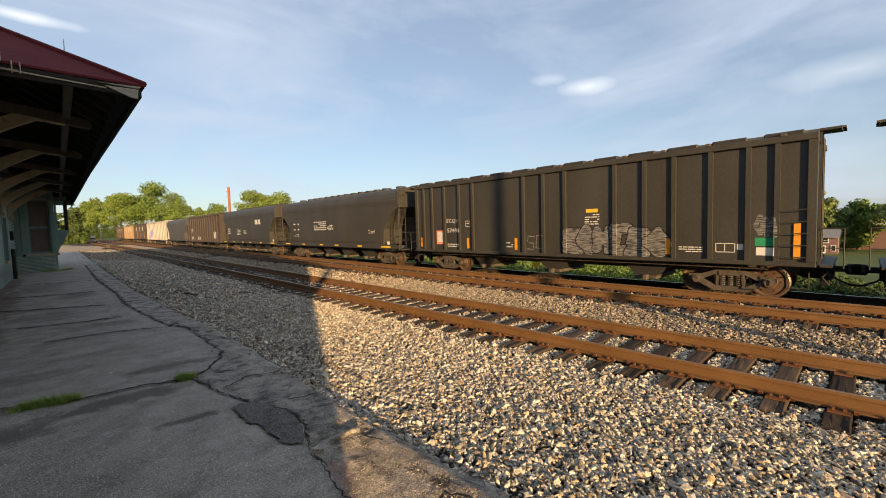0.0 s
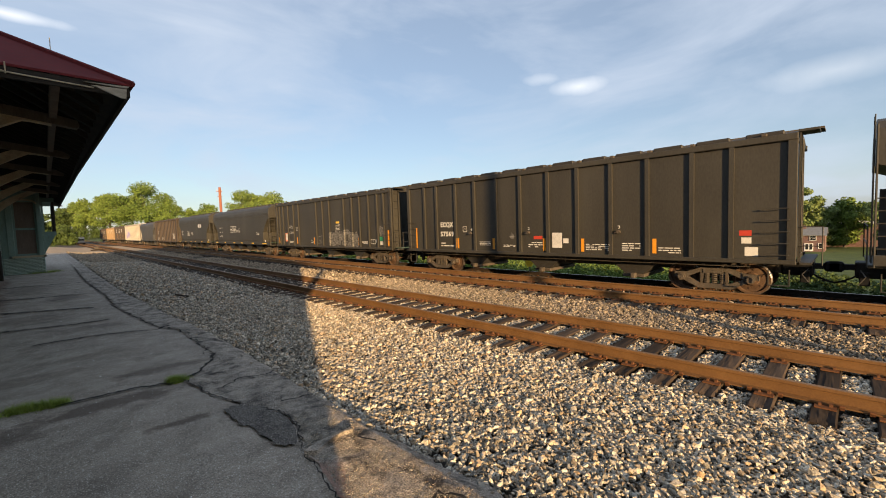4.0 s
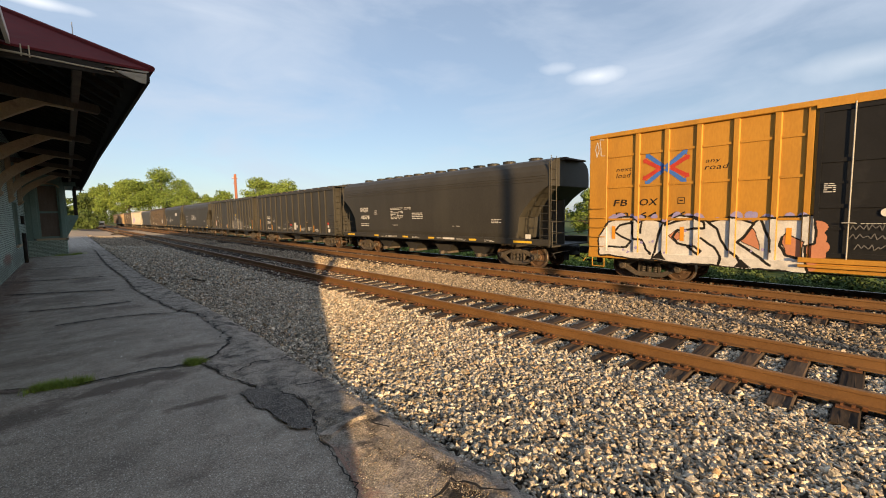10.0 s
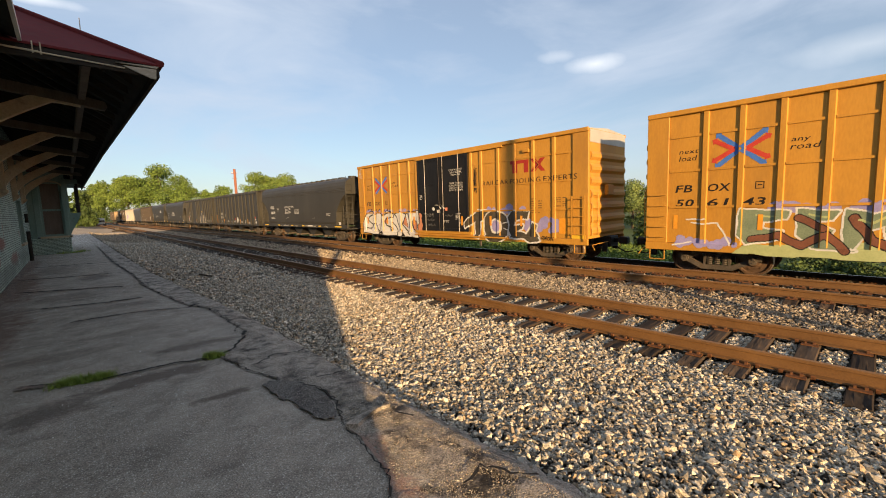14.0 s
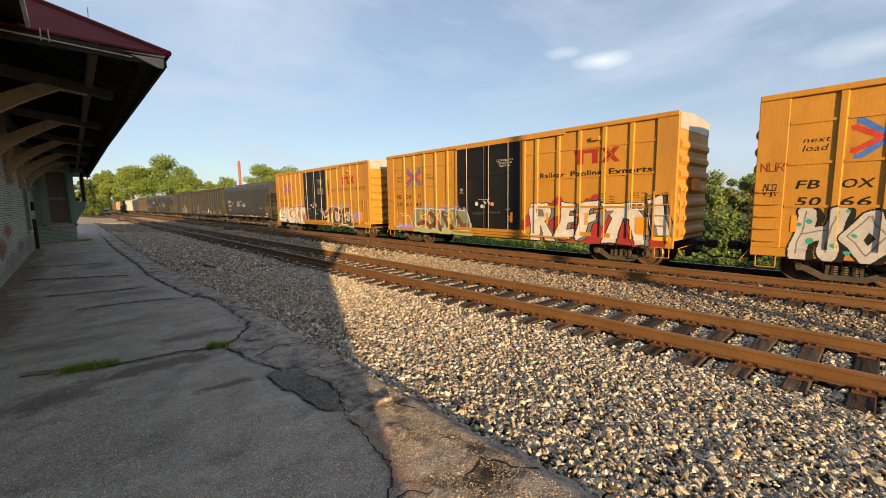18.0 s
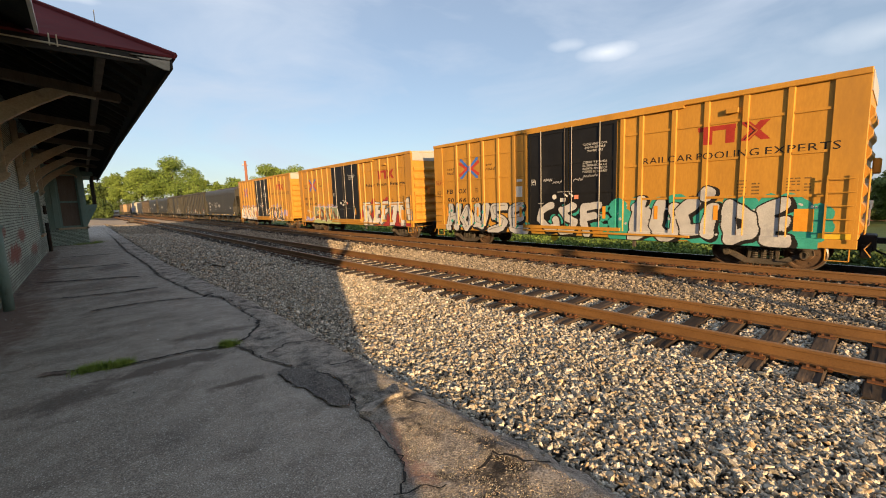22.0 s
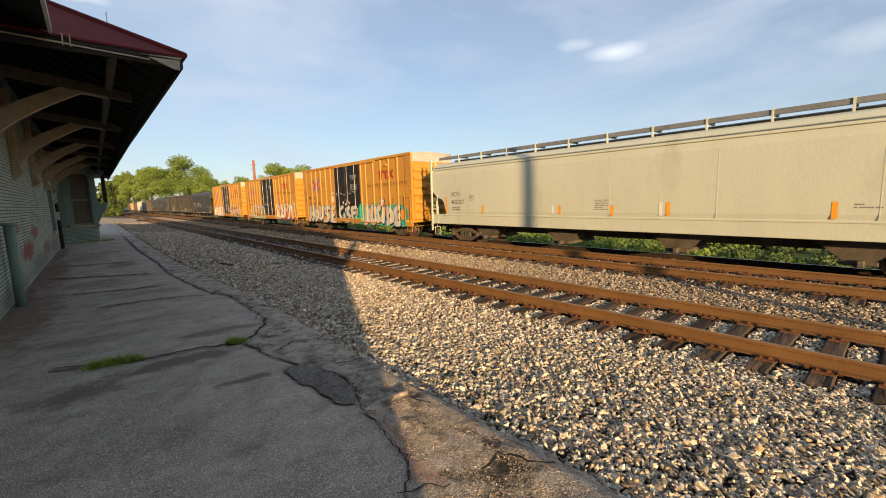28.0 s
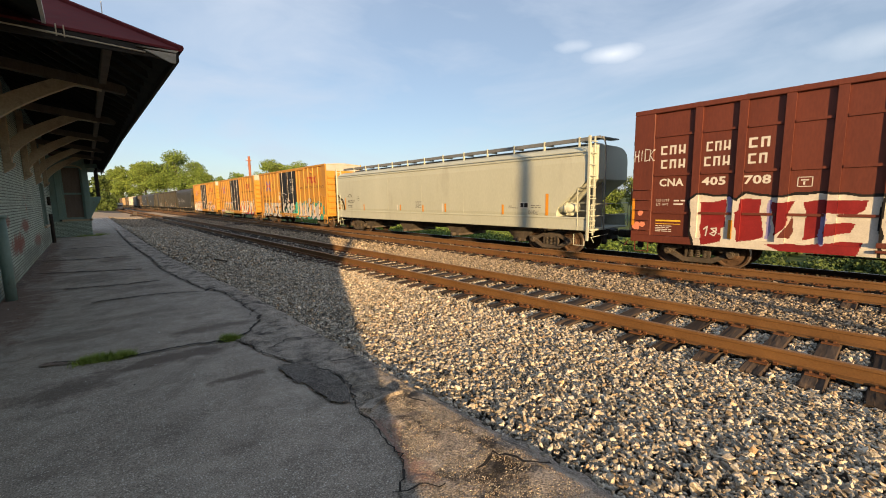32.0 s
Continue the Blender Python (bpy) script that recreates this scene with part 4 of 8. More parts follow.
def tree(x, y, h, w, label, material="leaf", seed=1, n=3500, leaf=0.4, group="trees", low=0.25):
    rnd = random.Random(seed)
    z = gz(x, y) - 0.1
    th = empty("tree", label, "tree", group)
    th.location = (x, y, z)
    bm = bmesh.new()
    r0 = 0.022 * h + 0.08
    rod(bm, (0, 0, 0), (0.1, 0, h * 0.3), r0, 9, r0 * 0.75)
    rod(bm, (0.1, 0, h * 0.3), (0.2, 0.1, h * 0.72), r0 * 0.75, 8, r0 * 0.3)
    blobs = []
    for i in range(20):
        a = i * 2.4 + rnd.uniform(-0.4, 0.4)
        hh = h * rnd.uniform(low + 0.12, 0.86)
        rr = w * 0.5 * rnd.uniform(0.35, 0.85) * (1.15 - 0.9 * abs(hh / h - 0.5))
        tip = (rr * math.cos(a), rr * math.sin(a), hh)
        rod(bm, (0.1, 0, h * rnd.uniform(0.25, 0.5)), tip, r0 * 0.35, 6, r0 * 0.1)
        k = w * rnd.uniform(0.10, 0.2)
        blobs.append((*tip, k, k, k * rnd.uniform(0.6, 0.85)))
    blobs.append((0.1, 0.1, h * 0.86, w * 0.2, w * 0.2, h * 0.13))
    blobs.append((0, 0, h * 0.55, w * 0.3, w * 0.3, h * 0.22))
    part("trunk", bm, "bark", th)
    leaf_cloud("crown", blobs, n, leaf, material, seed, th)
    return th

# ---- depot ----


def brick_mat(name, a, b, mortar, bare):
    """Painted brickwork with courses in relief and flaked spots that show bare brick."""
    m = mat(name, a, b, 0.75, scale=1.2, fine=30, bump=0.2, spots=bare, spot_scale=0.9, spot_cut=(0.66, 0.69))
    n, l = m.node_tree.nodes, m.node_tree.links
    br = n.new("ShaderNodeTexBrick")
    br.inputs["Scale"].default_value = 1.0
    br.inputs["Brick Width"].default_value, br.inputs["Row Height"].default_value, br.inputs["Mortar Size"].default_value = 0.21, 0.072, 0.009
    br.inputs["Color1"].default_value, br.inputs["Color2"].default_value, br.inputs["Mortar"].default_value = (1, 1, 1, 1), (0.8, 0.8, 0.8, 1), (0, 0, 0, 1)
    co = n.new("ShaderNodeTexCoord")
    sp = n.new("ShaderNodeSeparateXYZ")
    cb = n.new("ShaderNodeCombineXYZ")
    ad = n.new("ShaderNodeMath")
    l.new(co.outputs["Object"], sp.inputs[0])
    l.new(sp.outputs["X"], ad.inputs[0])
    l.new(sp.outputs["Y"], ad.inputs[1])
    l.new(ad.outputs[0], cb.inputs["X"])
    l.new(sp.outputs["Z"], cb.inputs["Y"])
    l.new(cb.outputs[0], br.inputs["Vector"])
    bp = n.new("ShaderNodeBump")
    bp.inputs["Strength"].default_value, bp.inputs["Distance"].default_value = 0.9, 0.02
    l.new(br.outputs["Color"], bp.inputs["Height"])
    b = n["Principled BSDF"]
    old = b.inputs["Normal"].links[0].from_node
    l.new(bp.outputs["Normal"], old.inputs["Normal"])
    mx = n.new("ShaderNodeMix")
    mx.data_type = "RGBA"
    src = b.inputs["Base Color"].links[0].from_socket
    mx.inputs["A"].default_value = (*mortar, 1)
    l.new(br.outputs["Color"], mx.inputs["Factor"])
    l.new(src, mx.inputs["B"])
    l.new(mx.outputs["Result"], b.inputs["Base Color"])
    return m


M["brick"] = brick_mat("painted_brick", (0.27, 0.36, 0.29), (0.50, 0.60, 0.50), (0.07, 0.08, 0.068), (0.34, 0.13, 0.085))
stained(M["brick"], ((15.2, 0.95, 1.5, 0.3, 1.0), (17.2, 1.35, 1.2, 0.22, 0.9), (12.6, 0.5, 0.8, 0.2, 0.8), (20.5, 0.7, 1.6, 0.25, 0.8), (13.8, 1.6, 0.5, 0.15, 0.8)), (0.20, 0.075, 0.05), True)
stained(M["brick"], ((12.0, 0.3, 4.0, 0.3, 0.6), (18.0, 0.4, 5.0, 0.35, 0.6), (10.0, 1.9, 1.5, 0.5, 0.35), (24.0, 0.5, 3.0, 0.5, 0.6)), (0.10, 0.115, 0.09), True)
M["sage"] = mat("sage_paint", (0.13, 0.20, 0.165), (0.21, 0.29, 0.245), 0.7, scale=2, fine=30, bump=0.2, spots=(0.10, 0.09, 0.07), spot_scale=3, spot_cut=(0.6, 0.75), stretch=(1, 1, 0.4))
M["cream"] = mat("weathered_timber", (0.33, 0.265, 0.17), (0.52, 0.425, 0.29), 0.8, scale=3, fine=30, bump=0.3, spots=(0.16, 0.13, 0.10), spot_scale=3, spot_cut=(0.55, 0.75))
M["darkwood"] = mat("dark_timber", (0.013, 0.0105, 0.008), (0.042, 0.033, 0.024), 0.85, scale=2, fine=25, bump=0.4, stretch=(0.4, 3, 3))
M["redroof"] = mat("red_metal_roof", (0.085, 0.010, 0.011), (0.135, 0.018, 0.018), 0.9, scale=1.5, fine=20, bump=0.1, spots=(0.10, 0.03, 0.028), spot_scale=2, spot_cut=(0.55, 0.8))
M["cornerwood"] = mat("bare_weathered_wood", (0.22, 0.19, 0.14), (0.42, 0.37, 0.29), 0.85, scale=4, fine=40, bump=0.5, stretch=(0.4, 3, 3))
M["gutter"] = mat("pale_gutter", (0.50, 0.46, 0.40), (0.66, 0.62, 0.55), 0.6, scale=3, fine=30, bump=0.1)
M["glass"] = bpy.data.materials.new("dark_pane")
M["glass"].use_nodes = True
_g = M["glass"].node_tree.nodes["Principled BSDF"]
_g.inputs["Base Color"].default_value, _g.inputs["Roughness"].default_value = (0.02, 0.022, 0.024, 1), 0.08
M["boards"] = mat("window_boards", (0.10, 0.075, 0.055), (0.17, 0.13, 0.10), 0.85, scale=2, fine=30, bump=0.3, stretch=(3, 3, 0.5))

WALL, EAVE, EAVE_Z, PITCH, Y0, Y1 = -1.85, 0.745, 4.05, 0.595, 7.06, 36.6
NEAR_EAVE, S_END = -0.62, -4.17
EAVE_MID, EAVE_END = 0.625, 0.57      # the long eave draws in a little along its length
depot = empty("railway_depot", "old railway depot of pale green painted brick, red metal roof", "depot")

# long wall with its openings, built of pieces round them
openings = [(24.0, 25.6, 1.05, 2.85)]
rows = []
y = S_END
for a, b, z0, z1 in openings:
    rows += [(WALL - 0.32, WALL, y, a, -0.1, 4.4), (WALL - 0.32, WALL, a, b, z1, 4.4), (WALL - 0.32, WALL, a, b, -0.1, z0)]
    y = b
rows.append((WALL - 0.32, WALL, y, Y1, -0.1, 4.4))
rows.append((WALL - 0.32, WALL, 9.9, Y1 - 2.6, 4.4, 5.5))
part("brick_wall", boxes(rows), "brick", depot)
part("end_wall", boxes([(-9, WALL - 0.32, S_END, S_END + 0.32, -0.1, 4.2), (-9, WALL - 0.32, Y1 - 0.32, Y1, -0.1, 4.4), (-9.32, -9, S_END, Y1, -0.1, 4.4)]), "brick", depot)
side_window = part("window", boxes([(WALL - 0.22, WALL - 0.16, 24.0, 25.6, 1.05, 2.85)]), "boards", depot, "dark boarded side window")
part("window_frame", boxes([(WALL - 0.2, WALL + 0.03, 23.9, 24.02, 1.05, 2.9), (WALL - 0.2, WALL + 0.03, 25.58, 25.7, 1.05, 2.9), (WALL - 0.2, WALL + 0.03, 23.9, 25.7, 2.85, 2.97)]), "sage", side_window)
part("window_sill", boxes([(WALL - 0.2, WALL + 0.09, 23.85, 25.75, 0.96, 1.05)], 0.01), "cream", side_window)

# roof with hipped end and wide eaves; the deck follows the slope
RX = -5.4
RZ = EAVE_Z + (EAVE - RX) * PITCH


def slab(bm, pts, t):
    lo = [bm.verts.new(p) for p in pts]
    hi = [bm.verts.new((p[0], p[1], p[2] + t)) for p in pts]
    n = len(pts)
    bm.faces.new(lo[::-1])
    bm.faces.new(hi)
    for i in range(n):
        bm.faces.new((lo[i], lo[(i + 1) % n], hi[(i + 1) % n], hi[i]))
    bmesh.ops.recalc_face_normals(bm, faces=bm.faces[:])


hip = EAVE - RX
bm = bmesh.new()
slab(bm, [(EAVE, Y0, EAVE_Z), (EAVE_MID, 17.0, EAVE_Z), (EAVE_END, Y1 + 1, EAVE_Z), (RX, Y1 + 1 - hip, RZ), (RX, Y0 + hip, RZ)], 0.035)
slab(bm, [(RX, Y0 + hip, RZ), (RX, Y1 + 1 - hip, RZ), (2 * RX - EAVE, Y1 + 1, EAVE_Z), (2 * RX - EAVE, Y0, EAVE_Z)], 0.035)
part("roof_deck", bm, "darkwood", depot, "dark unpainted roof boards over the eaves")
bm = bmesh.new()
up = 0.04
slab(bm, [(EAVE + 0.03, Y0 - 0.03, EAVE_Z + up), (EAVE_MID + 0.03, 17.0, EAVE_Z + up), (EAVE_END + 0.03, Y1 + 1, EAVE_Z + up), (RX, Y1 + 1 - hip, RZ + up), (RX, Y0 + hip, RZ + up)], 0.03)
slab(bm, [(RX, Y0 + hip, RZ + up), (RX, Y1 + 1 - hip, RZ + up), (2 * RX - EAVE, Y1 + 1, EAVE_Z + up), (2 * RX - EAVE, Y0, EAVE_Z + up)], 0.03)
slab(bm, [(EAVE + 0.03, Y0 - 0.03, EAVE_Z + up), (RX, Y0 + hip, RZ + up), (2 * RX - EAVE, Y0 - 0.03, EAVE_Z + up)], 0.03)
slab(bm, [(EAVE + 0.03, Y1 + 1, EAVE_Z + up), (RX, Y1 + 1 - hip, RZ + up), (2 * RX - EAVE, Y1 + 1, EAVE_Z + up)], 0.03)
part("roof", bm, "redroof", depot, "dull red standing-seam metal roof")
bm = bmesh.new()
rod(bm, (EAVE + 0.03, Y0 - 0.03, EAVE_Z + up + 0.04), (RX, Y0 + hip, RZ + up + 0.04), 0.04, 6)
part("hip_cap", bm, "redroof", depot)
bm = bmesh.new()
prism(bm, [(EAVE - 0.055, Y0), (EAVE - 0.01, Y0), (EAVE_MID, 17.0), (EAVE_END, Y1 + 1), (EAVE_END - 0.045, Y1 + 1), (EAVE_MID - 0.045, 17.0)], "z", EAVE_Z - 0.1, EAVE_Z + 0.005)
part("fascia", bm, "darkwood", depot)
part("end_fascia", boxes([(-5.0, EAVE - 0.02, Y0 - 0.02, Y0 + 0.02, EAVE_Z - 0.1, EAVE_Z + 0.03)]), "darkwood", depot)
bm = bmesh.new()
prism(bm, [(EAVE - 0.5, EAVE_Z + 0.0), (EAVE - 0.02, EAVE_Z + 0.03), (EAVE - 0.05, EAVE_Z - 0.0)], "y", Y0 - 0.06, Y0 - 0.022)
prism(bm, [(EAVE - 0.42, EAVE_Z - 0.025), (EAVE - 0.05, EAVE_Z - 0.01), (EAVE - 0.06, EAVE_Z - 0.14), (EAVE - 0.12, EAVE_Z - 0.14)], "y", Y0 - 0.05, Y0 - 0.022)
part("corner_board", bm, "cornerwood", depot, "pale bare broken corner board")
bm = bmesh.new()
rod(bm, (EAVE - 1.5, Y0 - 0.05, EAVE_Z - 0.03), (EAVE - 0.4, Y0 - 0.05, EAVE_Z - 0.06), 0.009, 6)
rod(bm, (-1.1, Y0 - 0.05, EAVE_Z - 0.02), (-0.47, Y0 - 0.05, EAVE_Z - 0.03), 0.009, 6)
rod(bm, (-0.45, Y0 - 0.05, EAVE_Z - 0.06), (-0.45, Y0 - 0.05, EAVE_Z + 0.08), 0.007, 6)
rod(bm, (-0.52, Y0 - 0.05, EAVE_Z - 0.06), (-0.52, Y0 - 0.05, EAVE_Z + 0.08), 0.007, 6)
part("conduit", bm, "cream", depot, "pale metal conduit along the eave")
# rafters under the deck
y = Y0 + 0.3
first = None
while y < Y1 - 2.6:
    x_in = max(RX, EAVE - (y - Y0)) if y - Y0 < 3.0 else -2.4
    x_in = max(x_in, -2.4)
    if y - Y0 > 3.0:
        if first is None:
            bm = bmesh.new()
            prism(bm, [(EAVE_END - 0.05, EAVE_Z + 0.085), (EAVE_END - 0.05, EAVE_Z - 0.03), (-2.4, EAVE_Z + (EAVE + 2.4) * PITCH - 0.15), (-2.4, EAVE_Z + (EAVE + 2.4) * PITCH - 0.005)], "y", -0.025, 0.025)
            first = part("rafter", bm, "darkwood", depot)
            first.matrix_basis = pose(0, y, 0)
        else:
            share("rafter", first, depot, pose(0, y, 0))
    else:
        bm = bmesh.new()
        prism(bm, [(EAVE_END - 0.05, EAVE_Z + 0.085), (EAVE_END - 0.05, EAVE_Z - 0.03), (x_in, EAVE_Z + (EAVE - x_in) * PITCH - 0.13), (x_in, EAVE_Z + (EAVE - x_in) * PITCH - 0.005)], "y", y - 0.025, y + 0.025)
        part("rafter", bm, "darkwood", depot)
    y += 0.61
# lookout rafters of the hipped end
for k in range(1, 8):
    x = EAVE - 0.62 * k
    L = EAVE - x
    bm = bmesh.new()
    prism(bm, [(Y0 + 0.03, EAVE_Z - 0.12), (Y0 + 0.03, EAVE_Z - 0.005), (Y0 + L, EAVE_Z + L * PITCH - 0.005), (Y0 + L, EAVE_Z + L * PITCH - 0.12)], "x", x - 0.025, x + 0.025)
    part("hip_rafter", bm, "darkwood", depot)
# long beam on the brackets
part("eave_beam", boxes([(-0.05, 0.06, Y0 + 0.75, Y1, 4.22, 4.35)], 0.01), "boards", depot)


def bracket(parent, y, reach=1.9, z0=3.0, dx=0.0):
    """A curved timber knee brace with its wall post and top arm."""
    bm = bmesh.new()
    lower, upper = [], []
    for i in range(19):
        s = i / 18
        x = WALL + 0.11 + 1.72 * s
        z = 2.98 + 1.36 * s ** 0.64
        top = 4.36 - 0.125 * (x - WALL)
        lower.append((x, min(z, top - 0.03)))
        upper.append((x, min(z + 0.2 + 0.2 * (1 - s) ** 2, top)))
    prism(bm, lower + upper[::-1], "y", y - 0.07, y + 0.07)
    br = part("bracket", bm, "cream", parent, "curved cream timber bracket")
    part("wall_post", boxes([(WALL + 0.002, WALL + 0.16, y - 0.09, y + 0.09, 2.98, 4.9)], 0.012), "cream", br)
    bm = bmesh.new()
    prism(bm, [(WALL + 0.002, 4.36), (0.33, 4.08), (0.37, 4.14), (0.34, 4.23), (0.1, 4.28), (WALL + 0.002, 4.53)], "y", y - 0.085, y + 0.085)
    part("arm", bm, "boards", br)
    bm = bmesh.new()
    prism(bm, [(WALL + 0.003, 2.98), (WALL + 0.2, 2.98), (WALL + 0.19, 2.9), (WALL + 0.12, 2.82), (WALL + 0.003, 2.74)], "y", y - 0.1, y + 0.1)
    part("foot_block", bm, "cream", br)


for yb in (10.4, 14.5, 18.7, 22.8, 26.9):
    bracket(depot, yb)

# bay window at the platform
bay = part("bay", boxes([(-1.845, -0.31, 30.2, 36.5, 0.0, 1.0)], 0.02), "brick", depot, "projecting bay with brick base")
part("bay_sill", boxes([(-1.5, -0.27, 30.1, 30.25, 1.0, 1.1), (-0.36, -0.24, 30.1, 36.5, 1.0, 1.1)]), "cream", bay)
part("pilaster", boxes([(-0.5, -0.31, 30.16, 30.36, 1.1, 4.3)], 0.01), "sage", bay)
part("pilaster", boxes([(-1.62, -1.38, 30.16, 30.36, 1.1, 4.3)], 0.01), "sage", bay)
part("bay_wall", boxes([(-1.845, -1.62, 30.2, 30.4, 1.0, 4.5), (-0.5, -0.33, 30.36, 36.5, 1.0, 4.3), (-1.62, -0.31, 30.18, 30.4, 3.9, 4.5)]), "sage", bay)
win = part("window", boxes([(-1.38, -0.5, 30.34, 30.36, 1.1, 3.9)]), "boards", bay, "dark boarded window")
part("window_frame", boxes([(-1.38, -1.3, 30.26, 30.34, 1.1, 3.9), (-0.58, -0.5, 30.26, 30.34, 1.1, 3.9), (-1.3, -0.58, 30.28, 30.335, 2.45, 2.55), (-1.3, -0.58, 30.28, 30.335, 1.1, 1.2)]), "sage", win)
bm = bmesh.new()
arch = [(-0.94 + 0.5 * math.cos(a), 3.8 + 0.26 * math.sin(a)) for a in [math.pi * i / 12 for i in range(13)]]
arch_i = [(-0.94 + 0.44 * math.cos(a), 3.8 + 0.18 * math.sin(a)) for a in [math.pi * i / 12 for i in range(13)]]
prism(bm, arch + arch_i[::-1], "y", 30.1, 30.2)
part("window_arch", bm, "cream", win)
bm = bmesh.new()
prism(bm, [(-0.31, 1.1), (0.24, 2.2), (0.24, 2.34), (-0.31, 2.34)], "y", 31.6, 36.0)
oriel = part("oriel", bm, "sage", bay, "green timber oriel on a tapered foot")
part("header", boxes([(-0.31, 0.25, 31.6, 36.0, 4.0, 4.25)], 0.01), "sage", oriel)
for y in (31.6, 33.75, 35.88):
    part("post", boxes([(0.12, 0.24, y, y + 0.12, 2.34, 4.0)], 0.01), "darkwood", oriel)
    part("post", boxes([(-0.31, -0.22, y, y + 0.12, 2.34, 4.0)], 0.01), "sage", oriel)

# pipes on the wall
bm = bmesh.new()
rod(bm, (WALL + 0.14, 11.4, 0.1), (WALL + 0.14, 11.4, 1.72), 0.085, 12)
rod(bm, (WALL + 0.14, 11.4, 1.72), (WALL + 0.14, 11.4, 1.78), 0.11, 12)
part("standpipe", bm, "sage", depot, "green painted standpipe against the wall", True)
bm = bmesh.new()
rod(bm, (WALL + 0.1, 26.6, 0.1), (WALL + 0.1, 26.6, 1.5), 0.07, 10)
rod(bm, (WALL + 0.1, 26.6, 1.9), (WALL + 0.1, 26.6, 2.3), 0.06, 10)
part("downpipe", bm, "darkwood", depot, "dark downpipe stub", True)

# low wing, mostly unseen, added to shade the platform; its roof edge reaches to the hipped end
wing_z = 4.12
wr = wing_z + (NEAR_EAVE - RX) * PITCH
bm = bmesh.new()
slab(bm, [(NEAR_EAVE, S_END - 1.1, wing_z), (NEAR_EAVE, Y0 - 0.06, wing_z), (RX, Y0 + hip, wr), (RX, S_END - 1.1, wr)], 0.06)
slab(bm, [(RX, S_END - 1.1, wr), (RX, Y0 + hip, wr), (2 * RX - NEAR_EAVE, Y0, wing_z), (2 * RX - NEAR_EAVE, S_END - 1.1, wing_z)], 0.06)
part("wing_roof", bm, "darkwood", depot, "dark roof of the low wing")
part("wing_gutter", boxes([(NEAR_EAVE - 0.015, NEAR_EAVE + 0.02, S_END - 1.1, Y0 - 0.1, wing_z - 0.03, wing_z + 0.065)]), "gutter", depot, "pale gutter of the low wing")
bm = bmesh.new()
prism(bm, [(-9, 4.1), (WALL - 0.05, 4.1), (WALL - 0.05, 4.7), (RX, wr - 0.05)], "y", S_END + 0.02, S_END + 0.3)
part("gable", bm, "brick", depot)
bm = bmesh.new()
prism(bm, [(WALL, 2.7), (WALL, 3.0), (NEAR_EAVE - 0.12, 4.1), (NEAR_EAVE, 4.1), (NEAR_EAVE, 3.95)], "y", S_END, S_END + 0.2)
part("end_bracket", bm, "cream", depot)
# roof aerial
bm = bmesh.new()
rod(bm, (-0.01, 8.0, 4.5), (-0.01, 8.0, 4.87), 0.006, 5)
part("aerial", bm, "gutter", depot, "thin pale aerial")

# ---- train ----
V = (4.35570528, 0.00285841, -0.00279817, 0.0000196458, 0.000000281454)   # speed in m/s as powers of t


def gone(t):
    """Metres that the train has rolled at t seconds."""
    return sum(c * t ** (k + 1) / (k + 1) for k, c in enumerate(V))


TRACK_X, WHEEL_R = 15.303, 0.457
CARS, WHEELS = [], []
FOOT = {}                                  # cars with a side sill that stands out: its face, for what is painted over it


def wheelset_mesh():
    bm = bmesh.new()
    prof = [(-0.09, 0.08), (-0.075, 0.17), (-0.03, 0.2), (-0.02, 0.37), (-0.055, 0.4), (-0.06, 0.452), (0.035, 0.457), (0.045, 0.482), (0.07, 0.482), (0.078, 0.41), (0.03, 0.37), (0.02, 0.2), (0.06, 0.17), (0.07, 0.08)]
    for s in (-1, 1):
        k = len(bm.faces)
        lathe(bm, [(s * (0.7535 - 0 * s) * 1.0 - s * x, r) for x, r in prof], 28)
        bm.faces.ensure_lookup_table()
        for f in bm.faces[k:]:
            c = f.calc_center_median()
            if math.hypot(c.y, c.z) > 0.43 and abs(abs(c.x) - 0.755) < 0.055:
                f.material_index = 1
        # spoke marks that show the turning
    rod(bm, (-1.02, 0, 0), (1.02, 0, 0), 0.075, 10)
    for s in (-1, 1):
        for i in range(6):
            a = i * math.pi / 3
            rod(bm, (s * 0.775, 0.28 * math.cos(a), 0.28 * math.sin(a)), (s * 0.795, 0.28 * math.cos(a), 0.28 * math.sin(a)), 0.028, 6)
    me = mesh_of("wheelset", bm)
    me.materials.append(M["wheel"])
    me.materials.append(M["tread"])
    return me


def frame_with_windows():
    bm = bmesh.new()
    bars = [[(-1.1, 0.44), (-1.08, 0.6), (-0.74, 0.62), (-0.36, 0.76), (0.36, 0.76), (0.74, 0.62), (1.08, 0.6), (1.1, 0.44), (0.72, 0.46), (0.38, 0.62), (-0.38, 0.62), (-0.72, 0.46)],
            [(-1.0, 0.44), (-0.74, 0.46), (-0.36, 0.28), (0.36, 0.28), (0.74, 0.46), (1.0, 0.44), (0.42, 0.13), (-0.42, 0.13)],
            [(-0.36, 0.28), (-0.30, 0.28), (-0.26, 0.62), (-0.36, 0.62)], [(0.30, 0.28), (0.36, 0.28), (0.36, 0.62), (0.26, 0.62)]]
    for b in bars:
        prism(bm, b, "x", -0.07, 0.07)
    me = mesh_of("side_frame", bm)
    me.materials.append(M["steel"])
    return me


def spring_mesh():
    bm = bmesh.new()
    for i in range(5):
        z = 0.3 + i * 0.062
        rod(bm, (0, 0, z), (0, 0, z + 0.04), 0.092, 10)
    me = mesh_of("spring", bm)
    me.materials.append(M["steel"])
    return me


